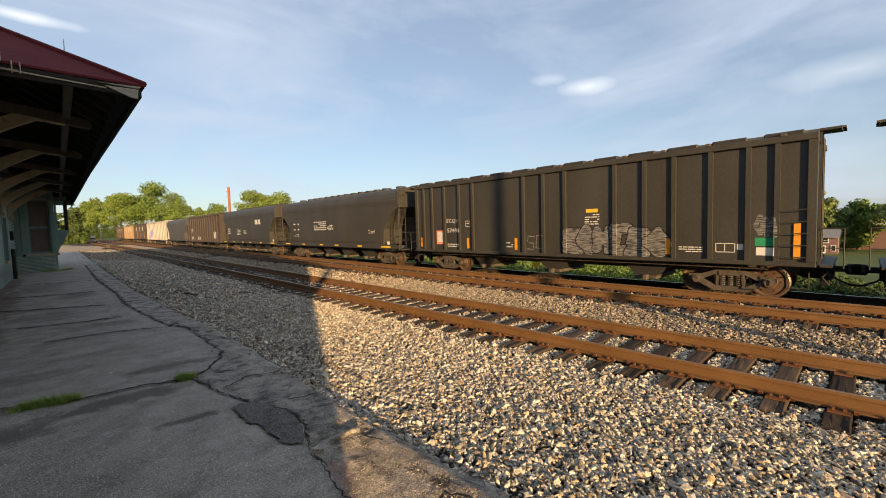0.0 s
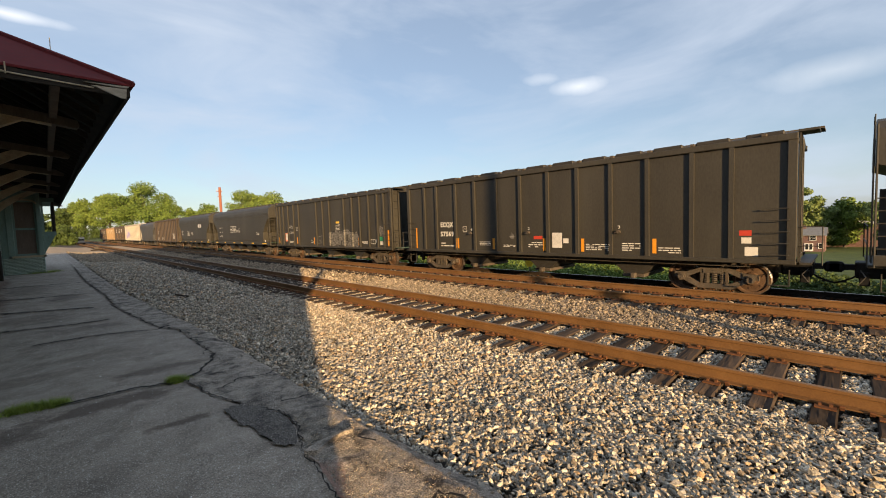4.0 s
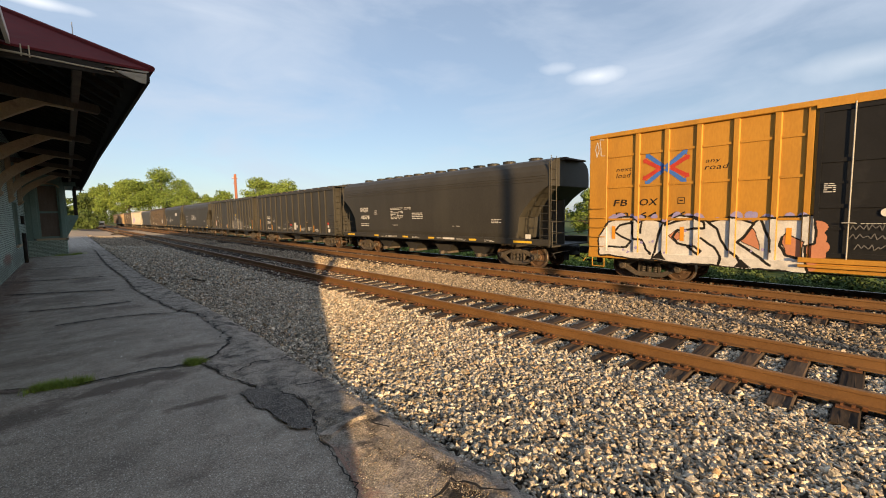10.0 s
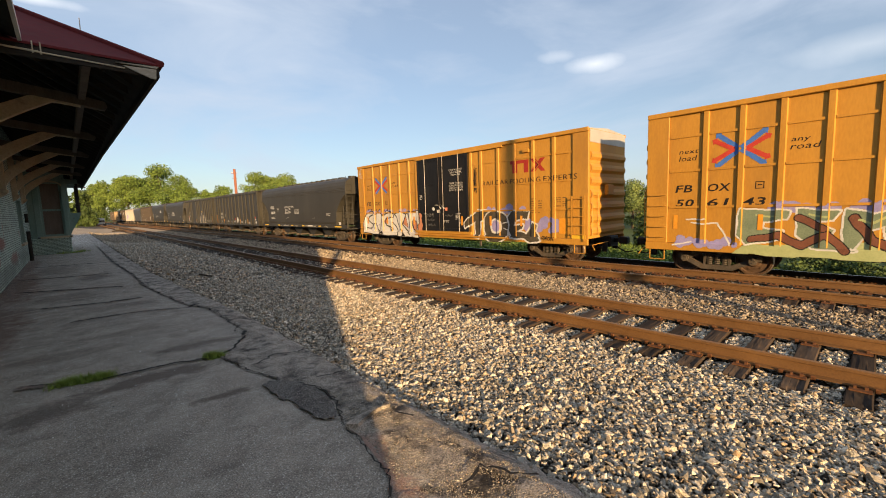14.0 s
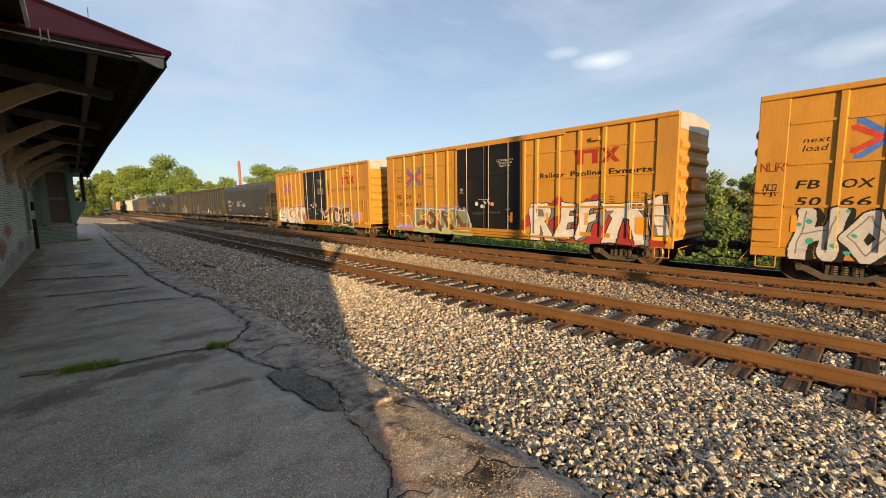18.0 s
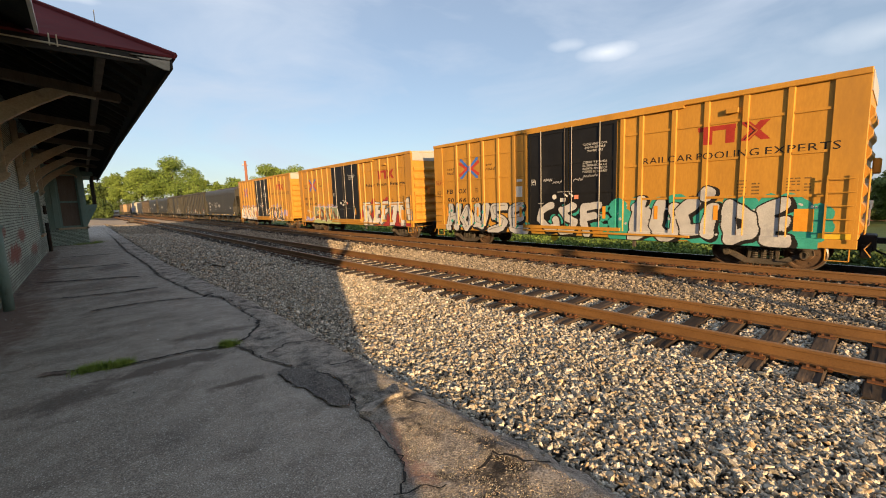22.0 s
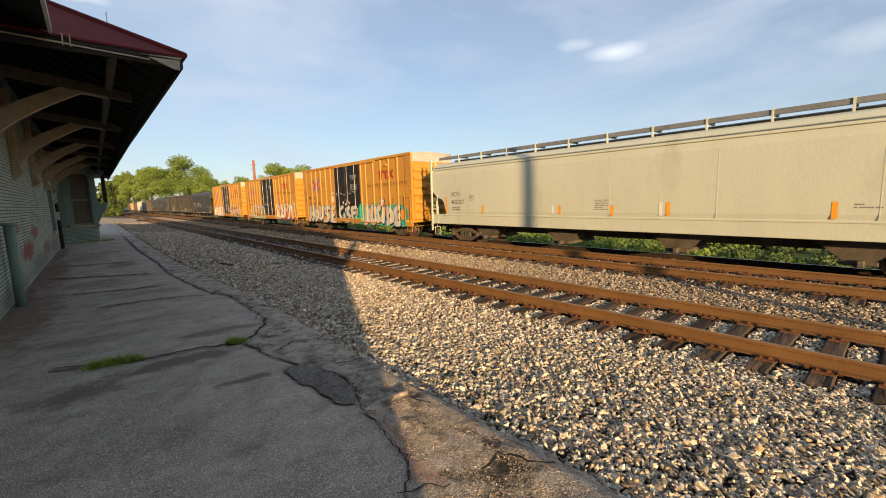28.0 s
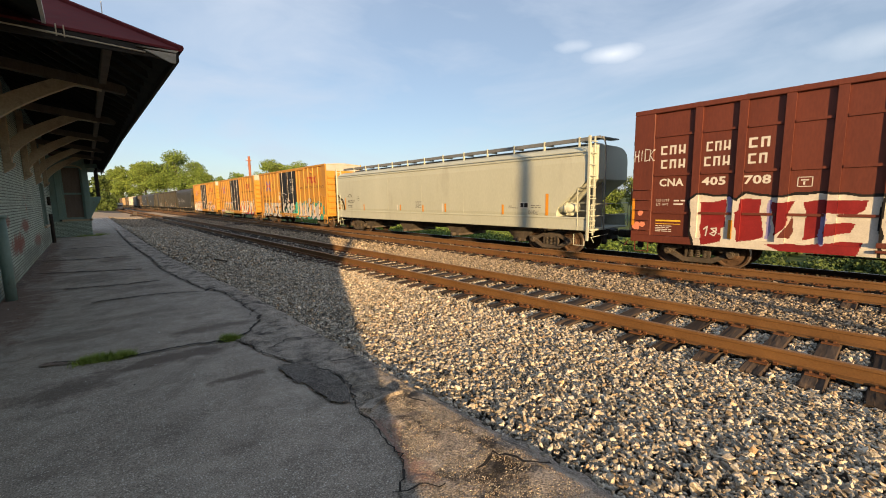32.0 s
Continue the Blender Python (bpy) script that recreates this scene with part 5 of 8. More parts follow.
def seat_mesh():
    me = mesh_of("spring_seat", boxes([(-0.09, 0.09, -0.28, 0.28, 0.6, 0.72)]))
    me.materials.append(M["steel"])
    return me


def cap_mesh():
    bm = bmesh.new()
    rod(bm, (0, 0, 0), (-0.05, 0, 0), 0.12, 12)
    rod(bm, (-0.05, 0, 0), (-0.1, 0, 0), 0.085, 12)
    for i in range(3):
        a = i * 2.094
        rod(bm, (-0.1, 0.05 * math.cos(a), 0.05 * math.sin(a)), (-0.115, 0.05 * math.cos(a), 0.05 * math.sin(a)), 0.016, 6)
    me = mesh_of("bearing_cap", bm)
    me.materials.append(M["steel"])
    return me


WS, SF, SPR, SEAT, CAP = wheelset_mesh(), frame_with_windows(), spring_mesh(), seat_mesh(), cap_mesh()


def put(name, me, parent, m):
    ob = new(name, me)
    ob.parent = parent
    ob.matrix_basis = m
    return ob


def trucks(car, at):
    """Two four-wheel trucks at +at and -at from the middle."""
    for c in (-at, at):
        for s in (-1, 1):
            fr = put("side_frame", SF, car, pose(s * 0.99, c, 0))
            put("spring_seat", SEAT, fr, pose(0, 0, 0))
            for d in (-0.2, 0.0, 0.2):
                put("spring", SPR, fr, pose(0, d, 0))
        for d in (-0.89, 0.89):
            w = put("wheelset", WS, car, pose(0, c + d, WHEEL_R))
            WHEELS.append((w, c + d))
            for s in (-1, 1):
                put("bearing_cap", CAP, car, pose(s * 1.06, c + d, WHEEL_R, 0, 0, 0 if s < 0 else 180))
        part("bolster", boxes([(-1.05, 1.05, c - 0.16, c + 0.16, 0.58, 0.8)], 0.02), "steel", car)
        for d in (-0.46, 0.46):
            part("brake_beam", boxes([(-0.6, 0.6, c + d - 0.04, c + d + 0.04, 0.3, 0.4)]), "steel", car)


def coupler(car, half):
    for s in (-1, 1):
        bm = bmesh.new()
        box(bm, -0.08, 0.08, min(s * (half - 0.3), s * (half + 0.55)), max(s * (half - 0.3), s * (half + 0.55)), 0.76, 0.92, 0.02)
        box(bm, -0.16, 0.14, min(s * (half + 0.5), s * (half + 0.85)), max(s * (half + 0.5), s * (half + 0.85)), 0.70, 0.98, 0.05)
        part("coupler", bm, "doorblack", car)
        part("draft_gear", boxes([(-0.34, 0.34, min(s * (half - 0.4), s * (half + 0.3)), max(s * (half - 0.4), s * (half + 0.3)), 0.58, 1.0)], 0.03), "doorblack", car)
        part("brake_hanger", boxes([(-0.5, -0.4, min(s * (half + 0.02), s * (half + 0.22)), max(s * (half + 0.02), s * (half + 0.22)), 0.4, 0.75), (0.4, 0.5, min(s * (half + 0.02), s * (half + 0.22)), max(s * (half + 0.02), s * (half + 0.22)), 0.45, 0.75)], 0.02), "doorblack", car)
        bm = bmesh.new()
        pts = [(0.25, s * (half + 0.1), 0.75), (0.26, s * (half + 0.35), 0.5), (0.22, s * (half + 0.65), 0.36), (0.15, s * (half + 0.95), 0.42)]
        for a, b in zip(pts, pts[1:]):
            rod(bm, a, b, 0.025, 6)
        part("air_hose", bm, "doorblack", car)


def ladder(car, x, y0, y1, z0, z1, n, material, out=-0.07):
    """Grab irons one over another, the upper ones under the lowest."""
    first = None
    for i in range(n):
        z = z0 + (z1 - z0) * i / (n - 1)
        if first is None:
            bm = bmesh.new()
            rod(bm, (x + out, y0, 0), (x + out, y1, 0), 0.013, 6)
            rod(bm, (x, y0, 0), (x + out, y0, 0), 0.013, 5)
            rod(bm, (x, y1, 0), (x + out, y1, 0), 0.013, 5)
            first = part("grab_iron", bm, material, car)
            first.matrix_basis = pose(0, 0, z)
        else:
            share("grab_iron", first, car, pose(0, 0, z))
    return first


def plate(car, name, material, y0, y1, z0, z1, x=-1.6, t=0.006, label=""):
    """A painted or stuck-on mark on the near side."""
    return part(name, boxes([(x - t, x + 0.001, y0, y1, z0, z1)]), material, car, label)


def start_car(name, label, front, rear, category):
    car = empty(name, label, category, "cars of the train")
    mid = (front + rear) / 2
    CARS.append((car, mid))
    return car, (front - rear) / 2


# lettering and paint on the car sides
def merge(out, bm):
    """Adds bm to out and frees it."""
    me = bpy.data.meshes.new("tmp")
    bm.to_mesh(me)
    bm.free()
    out.from_mesh(me)
    bpy.data.meshes.remove(me)


def lay(car, name, flat, material, levels, lift=0.003, label=""):
    """Lays a flat shape in (y, z) on a side of several depths: levels are rows of (y0, y1, x)."""
    if name in ("reflector", "placard", "company_sign") and len(flat.faces) > 1 and all(len(f.verts) == 4 for f in flat.faces):
        for f in flat.faces:
            one = bmesh.new()
            one.faces.new([one.verts.new(v.co) for v in f.verts])
            lay(car, name, one, material, levels, lift, label)
        flat.free()
        return None
    ys = [v.co.y for v in flat.verts]
    lo, hi = min(ys), max(ys)
    out = bmesh.new()
    for a, b, x in levels:
        if b <= lo or a >= hi:
            continue
        bm = flat.copy()
        for co, no in (((0, a, 0), (0, -1, 0)), ((0, b, 0), (0, 1, 0))):
            bmesh.ops.bisect_plane(bm, geom=bm.verts[:] + bm.edges[:] + bm.faces[:], plane_co=co, plane_no=no, clear_outer=True)
        for v in bm.verts:
            v.co.x = x - lift
        merge(out, bm)
    flat.free()
    ob = part(name, out, material, car, label)
    return tagged(ob, kind="stuff") if name == "stencil" else ob


def text_flat(s, size, y, z, stretch=1.0, slant=0.0, bold=0.0):
    """Words as a flat mesh that reads from +y to -y, its first letter's foot at (y, z)."""
    cu = bpy.data.curves.new("words", "FONT")
    cu.body, cu.size, cu.resolution_u, cu.offset = s, size, 2, bold
    cu.space_character = 1.05
    ob = bpy.data.objects.new("words", cu)
    scene.collection.objects.link(ob)
    me = bpy.data.meshes.new_from_object(ob.evaluated_get(bpy.context.evaluated_depsgraph_get()))
    bpy.data.objects.remove(ob)
    bm = bmesh.new()
    bm.from_mesh(me)
    bpy.data.meshes.remove(me)
    for v in bm.verts:
        u, w = v.co.x, v.co.y
        v.co = (0, y - (u + slant * w) * stretch, z + w)
    return bm


def fit_text(s, y0, y1, z0, z1, slant=0.0, bold=0.0):
    """Words that fill the box from y0 (left) to y1 (right), capitals z0 to z1 high."""
    bm = text_flat(s, (z1 - z0) / 0.70, 0, z0, 1.0, slant, bold)
    lo, hi = max(v.co.y for v in bm.verts), min(v.co.y for v in bm.verts)
    for v in bm.verts:
        v.co.y = y0 + (v.co.y - lo) * (y1 - y0) / (hi - lo)
    return bm


def flat_poly(pts):
    bm = bmesh.new()
    bm.faces.new([bm.verts.new((0, y, z)) for y, z in pts])
    bmesh.ops.triangulate(bm, faces=bm.faces[:])
    return bm


def flat_rects(rows):
    bm = bmesh.new()
    for y0, y1, z0, z1 in rows:
        bm.faces.new([bm.verts.new((0, y, z)) for y, z in ((y0, z0), (y1, z0), (y1, z1), (y0, z1))])
    return bm


def bars(y0, y1, z0, z1, rows, seed=1, gap=0.58):
    """Lines of small writing that cannot be read, as rows of short bars."""
    rnd = random.Random(seed)
    out = []
    h = (z1 - z0) / rows
    for i in range(rows):
        z = z1 - (i + 1) * h + h * gap / 2
        y = y0
        while y > y1 + 0.02:
            w = min(rnd.uniform(0.5, 2.2) * h * 1.6, y - y1)
            if rnd.random() < 0.86:
                out.append((y, y - w, z, z + h * (1 - gap)))
            y -= w + h * 0.4
    return flat_rects(out or [(y0, y1, z0, z1)])


GRID = dict(zip("abcdefghi", [(u, v) for v in (1, 0.5, 0) for u in (0, 0.5, 1)]))
STROKES = {"S": "cadfig", "K": "ag cd di", "E": "cagi df", "R": "gacfd ei", "T": "ac bh", "O": "bfhdb", "F": "cag df", "A": "gbi df", "N": "gaic", "U": "agic", "B": "gacfd fig", "C": "cagi", "D": "abfhga", "I": "bh", "G": "cagife", "M": "gaeci", "H": "ag ci df"}


class Canvas:
    """A sprayed picture on a car side: cells of colour, from which the painted areas are cut as flat pieces."""

    def __init__(self, y0, y1, z0, z1, cell=0.02, warp=0.03, seed=1):
        self.y0, self.y1, self.z0, self.cell = max(y0, y1), min(y0, y1), z0, cell
        ny, nz = int(abs(y0 - y1) / cell), int((z1 - z0) / cell)
        y = self.y0 - (np.arange(ny) + 0.5) * cell
        z = z0 + (np.arange(nz) + 0.5) * cell
        self.Y, self.Z = np.meshgrid(y, z)
        k = seed * 1.7
        self.wy = self.Y + warp * np.sin(self.Z * 5.1 + self.Y * 2.3 + k) + 0.4 * warp * np.sin(self.Z * 13 + self.Y * 9 + k)
        self.wz = self.Z + warp * np.sin(self.Y * 4.3 - self.Z * 2.1 + 2 * k) + 0.4 * warp * np.sin(self.Y * 12 + k)
        self.a = np.zeros(self.Y.shape, np.int8)

    def near(self, p, q):
        (ay, az), (by, bz) = p, q
        L = (by - ay) ** 2 + (bz - az) ** 2 or 1e-9
        t = np.clip(((self.wy - ay) * (by - ay) + (self.wz - az) * (bz - az)) / L, 0, 1)
        return np.hypot(self.wy - ay - t * (by - ay), self.wz - az - t * (bz - az))

    def letters(self, text, y0, y1, z0, z1, width, seed, layers, tilt=0.12, shift=(0, 0)):
        """Letter-like shapes; layers are rows of (growth, colour) drawn one over the other for each letter."""
        rnd = random.Random(seed)
        w = (y0 - y1) / len(text)
        for k, ch in enumerate(text):
            a, drop, hk = rnd.uniform(-tilt, tilt), rnd.uniform(-0.06, 0.06), rnd.uniform(0.88, 1.04)
            dist = np.full(self.Y.shape, 9.0)
            for stroke in STROKES[ch].split():
                pts = []
                for c in stroke:
                    u, v = GRID[c]
                    u, v = u * 0.74 + rnd.uniform(-0.06, 0.06) + a * (v - 0.5) + 0.13, v * hk + drop + rnd.uniform(-0.04, 0.04)
                    pts.append((y0 - (k + u) * w + shift[0], z0 + v * (z1 - z0) + shift[1]))
                for p, q in zip(pts, pts[1:]):
                    dist = np.minimum(dist, self.near(p, q) / rnd.uniform(0.85, 1.15))
            for grow, colour in layers:
                self.a[dist < width / 2 + grow] = colour
        return self

    def spray(self, y0, y1, z0, z1, n, r, colour, seed, over=False):
        """Overlapping rounds; on bare places only unless over is set."""
        rnd = random.Random(seed)
        for _ in range(n):
            y, z, q = rnd.uniform(y1, y0), rnd.uniform(z0, z1), r * rnd.uniform(0.5, 1.1)
            m = np.hypot(self.wy - y, self.wz - z) < q
            self.a[m if over else m & (self.a == 0)] = colour
        return self

    def stripe(self, pts, width, colour):
        for p, q in zip(pts, pts[1:]):
            self.a[self.near(p, q) < width / 2] = colour
        return self

    def fill(self, pts, colour, edge=0.0, edge_colour=0):
        """A filled outline, with a line round it if edge is set."""
        if edge:
            for p, q in zip(pts, pts[1:] + pts[:1]):
                self.a[self.near(p, q) < edge] = edge_colour
        inside = np.zeros(self.Y.shape, bool)
        for (ay, az), (by, bz) in zip(pts, pts[1:] + pts[:1]):
            if az != bz:
                cross = ((az > self.wz) != (bz > self.wz)) & (self.wy < (by - ay) * (self.wz - az) / (bz - az) + ay)
                inside ^= cross
        self.a[inside] = colour
        return self

    def strokes(self, rows, width, layers, shift=(0, 0)):
        """Broad strokes; layers are rows of (growth, colour), each laid under the next."""
        dist = np.full(self.Y.shape, 9.0)
        for pts in rows:
            for p, q in zip(pts, pts[1:]):
                dist = np.minimum(dist, self.near((p[0] + shift[0], p[1] + shift[1]), (q[0] + shift[0], q[1] + shift[1])))
        for grow, colour in layers:
            self.a[dist < width / 2 + grow] = colour
        return self

    def put(self, car, levels, colours, lift=0.004):
        """Cuts the painted areas out: each larger piece a part of its own, the crumbs of a colour joined."""
        for idx, material in colours.items():
            runs, above, root = [], [], []
            for j in range(self.a.shape[0]):
                d = np.diff(np.concatenate(([0], (self.a[j] == idx).astype(np.int8), [0])))
                now = []
                for s, e in zip(np.where(d == 1)[0], np.where(d == -1)[0]):
                    k = len(runs)
                    runs.append((j, s, e))
                    root.append(k)
                    for q in above:
                        if runs[q][1] < e and runs[q][2] > s:
                            a, b = k, q
                            while root[a] != a:
                                a = root[a]
                            while root[b] != b:
                                b = root[b]
                            root[max(a, b)] = min(a, b)
                    now.append(k)
                above = now
            pieces = collections.defaultdict(list)
            for k, run in enumerate(runs):
                while root[k] != k:
                    k = root[k]
                pieces[k].append(run)
            crumbs = []
            for rows in pieces.values():
                if sum(e - s for _, s, e in rows) * self.cell ** 2 > 0.035:
                    self.cut(car, levels, rows, material, lift)
                else:
                    crumbs += rows
            if crumbs:
                ob = self.cut(car, levels, crumbs, material, lift)
                if ob:
                    tagged(ob, kind="stuff")

    def cut(self, car, levels, rows, material, lift):
        V, F = [], []
        for j, s, e in rows:
            hi, lo, za, zb = self.y0 - s * self.cell, self.y0 - e * self.cell, self.z0 + j * self.cell, self.z0 + (j + 1) * self.cell
            before = None
            for a, b, x in (FOOT[car.name] if zb < 0.985 and car.name in FOOT else levels):
                p, q = max(lo, a), min(hi, b)
                if q > p + 1e-4:
                    k = len(V)
                    V += [(x - lift, p, za), (x - lift, q, za), (x - lift, q, zb), (x - lift, p, zb)]
                    F.append((k, k + 3, k + 2, k + 1))
                    if za < 0.985 <= zb and car.name in FOOT:
                        o = FOOT[car.name][0][2]
                        V += [(x - lift, p, za), (x - lift, q, za), (o - lift, q, za), (o - lift, p, za)]
                        F.append((k + 4, k + 5, k + 6, k + 7))
                        k += 4
                    if before is not None and before != x:
                        y = p - lift if x < before else p + lift
                        V += [(before - lift, y, za), (x - lift, y, za), (x - lift, y, zb), (before - lift, y, zb)]
                        F.append((k + 4, k + 7, k + 6, k + 5))
                    before = x
        if not F:
            return None
        ob = from_arrays("graffiti", np.array(V), np.array(F), material)
        ob.parent = car
        return ob


def graffiti_line(car, levels, text, y0, y1, z0, z1, width, seed, material, lift=0.006):
    """A thin hand-drawn scrawl."""
    Canvas(y0 + 0.1, y1 - 0.1, z0 - 0.08, z1 + 0.1, 0.01, 0.01, seed).letters(text, y0, y1, z0, z1, width, seed, [(0, 1)], 0.2).put(car, levels, {1: material}, lift)


def dots(points, seed=1, r0=0.04, r1=0.12):
    rnd = random.Random(seed)
    bm = bmesh.new()
    for y, z in points:
        r = rnd.uniform(r0, r1)
        bm.faces.new([bm.verts.new((0, y + r * math.cos(t), z + r * math.sin(t))) for t in [i * math.pi / 6 for i in range(12)]])
    return bm


def underframe(car, h, z0=0.95):
    part("center_sill", boxes([(-0.3, 0.3, -h + 0.1, h - 0.1, 0.62, z0)], 0.02), "steel", car)


def end_gear(car, h, material, x=-1.62):
    """Stirrup steps, hand rails and uncoupling levers at the corners."""
    for s in (-1, 1):
        for side in (-1, 1):
            y = s * (h - 0.35)
            bm = bmesh.new()
            xx = side * 1.56
            rod(bm, (xx, y - 0.22, 0.85), (xx, y - 0.22, 0.42), 0.016, 5)
            rod(bm, (xx, y + 0.22, 0.85), (xx, y + 0.22, 0.42), 0.016, 5)
            rod(bm, (xx, y - 0.22, 0.42), (xx, y + 0.22, 0.42), 0.016, 5)
            part("stirrup_step", bm, material, car)
        bm = bmesh.new()
        rod(bm, (-1.5, s * (h + 0.12), 0.75), (-0.3, s * (h + 0.2), 0.8), 0.014, 5)
        rod(bm, (-1.5, s * (h + 0.12), 0.75), (-1.52, s * (h + 0.25), 0.55), 0.014, 5)
        part("uncoupling_lever", bm, material, car)


def box_car(label, front, rear, paint, ribs, belts, door_mat, door=(1.88, -1.85), rib_w=0.13, top_mat="galv", deep=0.075, flare=0.0):
    """A tall ribbed box car. Returns the car, its half length and the levels of its near side."""
    car, h = start_car("box_car", label, front, rear, "box car")
    P, O = -1.535, -1.61                       # panel and sill faces
    R = P - deep                               # rib faces
    part("body", boxes([(P, -P, -h + 0.05, h - 0.05, 0.98, 5.0)]), paint, car)
    FOOT[car.name] = [(-h, h, O)]
    part("side_sill", boxes([(O, P + 0.002, -h, h, 0.74, 0.97)], 0.01), paint, car)
    part("side_sill", boxes([(-P - 0.002, -O, -h, h, 0.74, 0.97)], 0.01), paint, car)
    part("top_plate", boxes([(O - 0.01, P + 0.002, -h, h, 4.93, 5.08)], 0.015), paint, car)
    part("top_plate", boxes([(-P - 0.002, -O + 0.01, -h, h, 4.93, 5.08)], 0.015), paint, car)
    bm = bmesh.new()
    prism(bm, [(-1.56, 5.0), (-1.56, 5.06), (0, 5.17), (1.56, 5.06), (1.56, 5.0)], "y", -h + 0.03, h - 0.03)
    roof = part("roof", bm, top_mat, car, "pale steel roof")
    rb = None
    for i in range(13):
        y = -h + 0.6 + i * (2 * h - 1.2) / 12
        if rb is None:
            bm = bmesh.new()
            prism(bm, [(-1.55, 5.04), (-1.55, 5.1), (0, 5.21), (1.55, 5.1), (1.55, 5.04), (0, 5.15)], "y", -0.05, 0.05)
            rb = part("roof_rib", bm, top_mat, roof)
            rb.matrix_basis = pose(0, y, 0)
        else:
            share("roof_rib", rb, roof, pose(0, y, 0))
    levels, edge = [], h
    corner_in = h - 0.64
    for s in (-1, 1):
        part("corner_post", boxes([(R, P + 0.001, min(s * corner_in, s * h), max(s * corner_in, s * h), 0.97, 4.93)], 0.012), paint, car)
    first = None
    cuts = [(corner_in, h, R), (-h, -corner_in, R)]
    for y in ribs:
        if first is None:
            bm = bmesh.new()
            prism(bm, [(R, -rib_w / 2), (R, rib_w / 2), (P + 0.001, rib_w / 2 + flare), (P + 0.001, -rib_w / 2 - flare)], "z", 0.97, 4.93)
            first = part("rib", bm, paint, car)
            first.matrix_basis = pose(0, y, 0)
        else:
            share("rib", first, car, pose(0, y, 0))
        cuts.append((y - rib_w / 2, y + rib_w / 2, R))
    if door:
        cuts.append((door[1], door[0], P - 0.075))
    cuts.sort()
    y = -h
    for a, b, x in cuts:
        if a > y + 0.01:
            levels.append((y, a, P))
        levels.append((a, b, x))
        y = b
    if y < h:
        levels.append((y, h, P))
    # horizontal belts between the ribs
    for a, b, x in levels:
        if x == P and b - a > 0.3:
            for z in belts:
                part("belt", boxes([(P - 0.5 * deep, P + 0.001, a + 0.03, b - 0.03, z - 0.035, z + 0.035)]), paint, car)
    if door:
        d0, d1 = door
        mid = (d0 + d1) / 2
        for a, b in ((mid + 0.03, d0), (d1, mid - 0.03)):
            leaf = part("sliding_door", boxes([(P - 0.045, P + 0.001, a, b, 1.12, 4.86)]), door_mat, car, "black sliding door" if door_mat == "doorblack" else "")
            part("door_frame", boxes([(P - 0.075, P - 0.044, a, b, 4.74, 4.86), (P - 0.075, P - 0.044, a, b, 1.12, 1.24), (P - 0.075, P - 0.044, a, a + 0.09, 1.24, 4.74), (P - 0.075, P - 0.044, b - 0.09, b, 1.24, 4.74)]), door_mat, leaf)
            for z in (3.55, 2.42):
                part("door_rail", boxes([(P - 0.07, P - 0.044, a + 0.09, b - 0.09, z - 0.05, z + 0.05)]), door_mat, leaf)
            for z in (3.0, 1.85):
                part("door_corrugation", boxes([(P - 0.06, P - 0.044, a + 0.09, b - 0.09, z - 0.03, z + 0.03)]), door_mat, leaf)
            ym = a + (b - a) * (0.65 if b == d0 else 0.32)
            bm = bmesh.new()
            rod(bm, (P - 0.1, ym, 1.1), (P - 0.1, ym, 4.9), 0.016, 6)
            rod(bm, (P - 0.12, ym - 0.12, 2.0), (P - 0.12, ym + 0.12, 2.0), 0.014, 5)
            part("lock_rod", bm, "galv", leaf, "bright steel lock rod")
            ym = a + (b - a) * (0.06 if b == d0 else 0.93)
            bm = bmesh.new()
            rod(bm, (P - 0.1, ym, 1.1), (P - 0.1, ym, 4.9), 0.011, 6)
            part("lock_rod", bm, "steel" if b == d0 else "galv", leaf)
        part("door_track", boxes([(O - 0.03, P + 0.001, d1 - 2.1, d0 + 0.05, 4.86, 4.94)]), paint, car)
        part("door_sill", boxes([(O - 0.06, P + 0.001, d1 - 0.2, d0 + 0.25, 0.98, 1.1)]), paint, car)
        part("lower_track", boxes([(O - 0.09, P + 0.001, d1 - 2.4, d0 + 0.25, 0.86, 0.92)]), paint, car, "worn lower door track")
    # ends with deep horizontal corrugations
    for s in (-1, 1):
        end = part("end_wall", boxes([(-1.53, 1.53, min(s * (h - 0.06), s * (h - 0.001)), max(s * (h - 0.06), s * (h - 0.001)), 0.98, 5.04)]), paint, car)
        part("end_top", boxes([(-1.5, 1.5, min(s * h, s * (h + 0.02)), max(s * h, s * (h + 0.02)), 4.55, 5.02)]), top_mat if paint == "yellow" else paint, end, "pale top panel of the end")
        for i in range(7):
            z = 1.25 + i * 0.47
            bm = bmesh.new()
            prism(bm, [(s * h, z - 0.17), (s * (h + 0.075), z - 0.06), (s * (h + 0.075), z + 0.05), (s * h, z + 0.17)], "x", -1.45, 1.45)
            part("corrugation", bm, paint, end)
        part("end_ladder", ladder_bm_y(s * (h + 0.1), -1.45, -1.0, 1.2, 2.6, 4), paint, end)
    ladder(car, O, -h + 0.12, -h + 0.6, 1.15, 2.5, 5, paint)
    ladder(car, O, h - 0.6, h - 0.12, 1.15, 2.5, 5, paint)
    part("corner_rail", boxes([(O - 0.075, O - 0.05, -h + 0.08, -h + 0.12, 0.9, 2.6), (O - 0.075, O - 0.05, -h + 0.6, -h + 0.64, 1.0, 2.6)]), paint, car)
    trucks(car, h - 1.92)
    coupler(car, h)
    underframe(car, h)
    end_gear(car, h, paint)
    part("brake_cylinder", boxes([(0.3, 0.8, -0.6, 0.2, 0.5, 0.9)], 0.06), "steel", car)
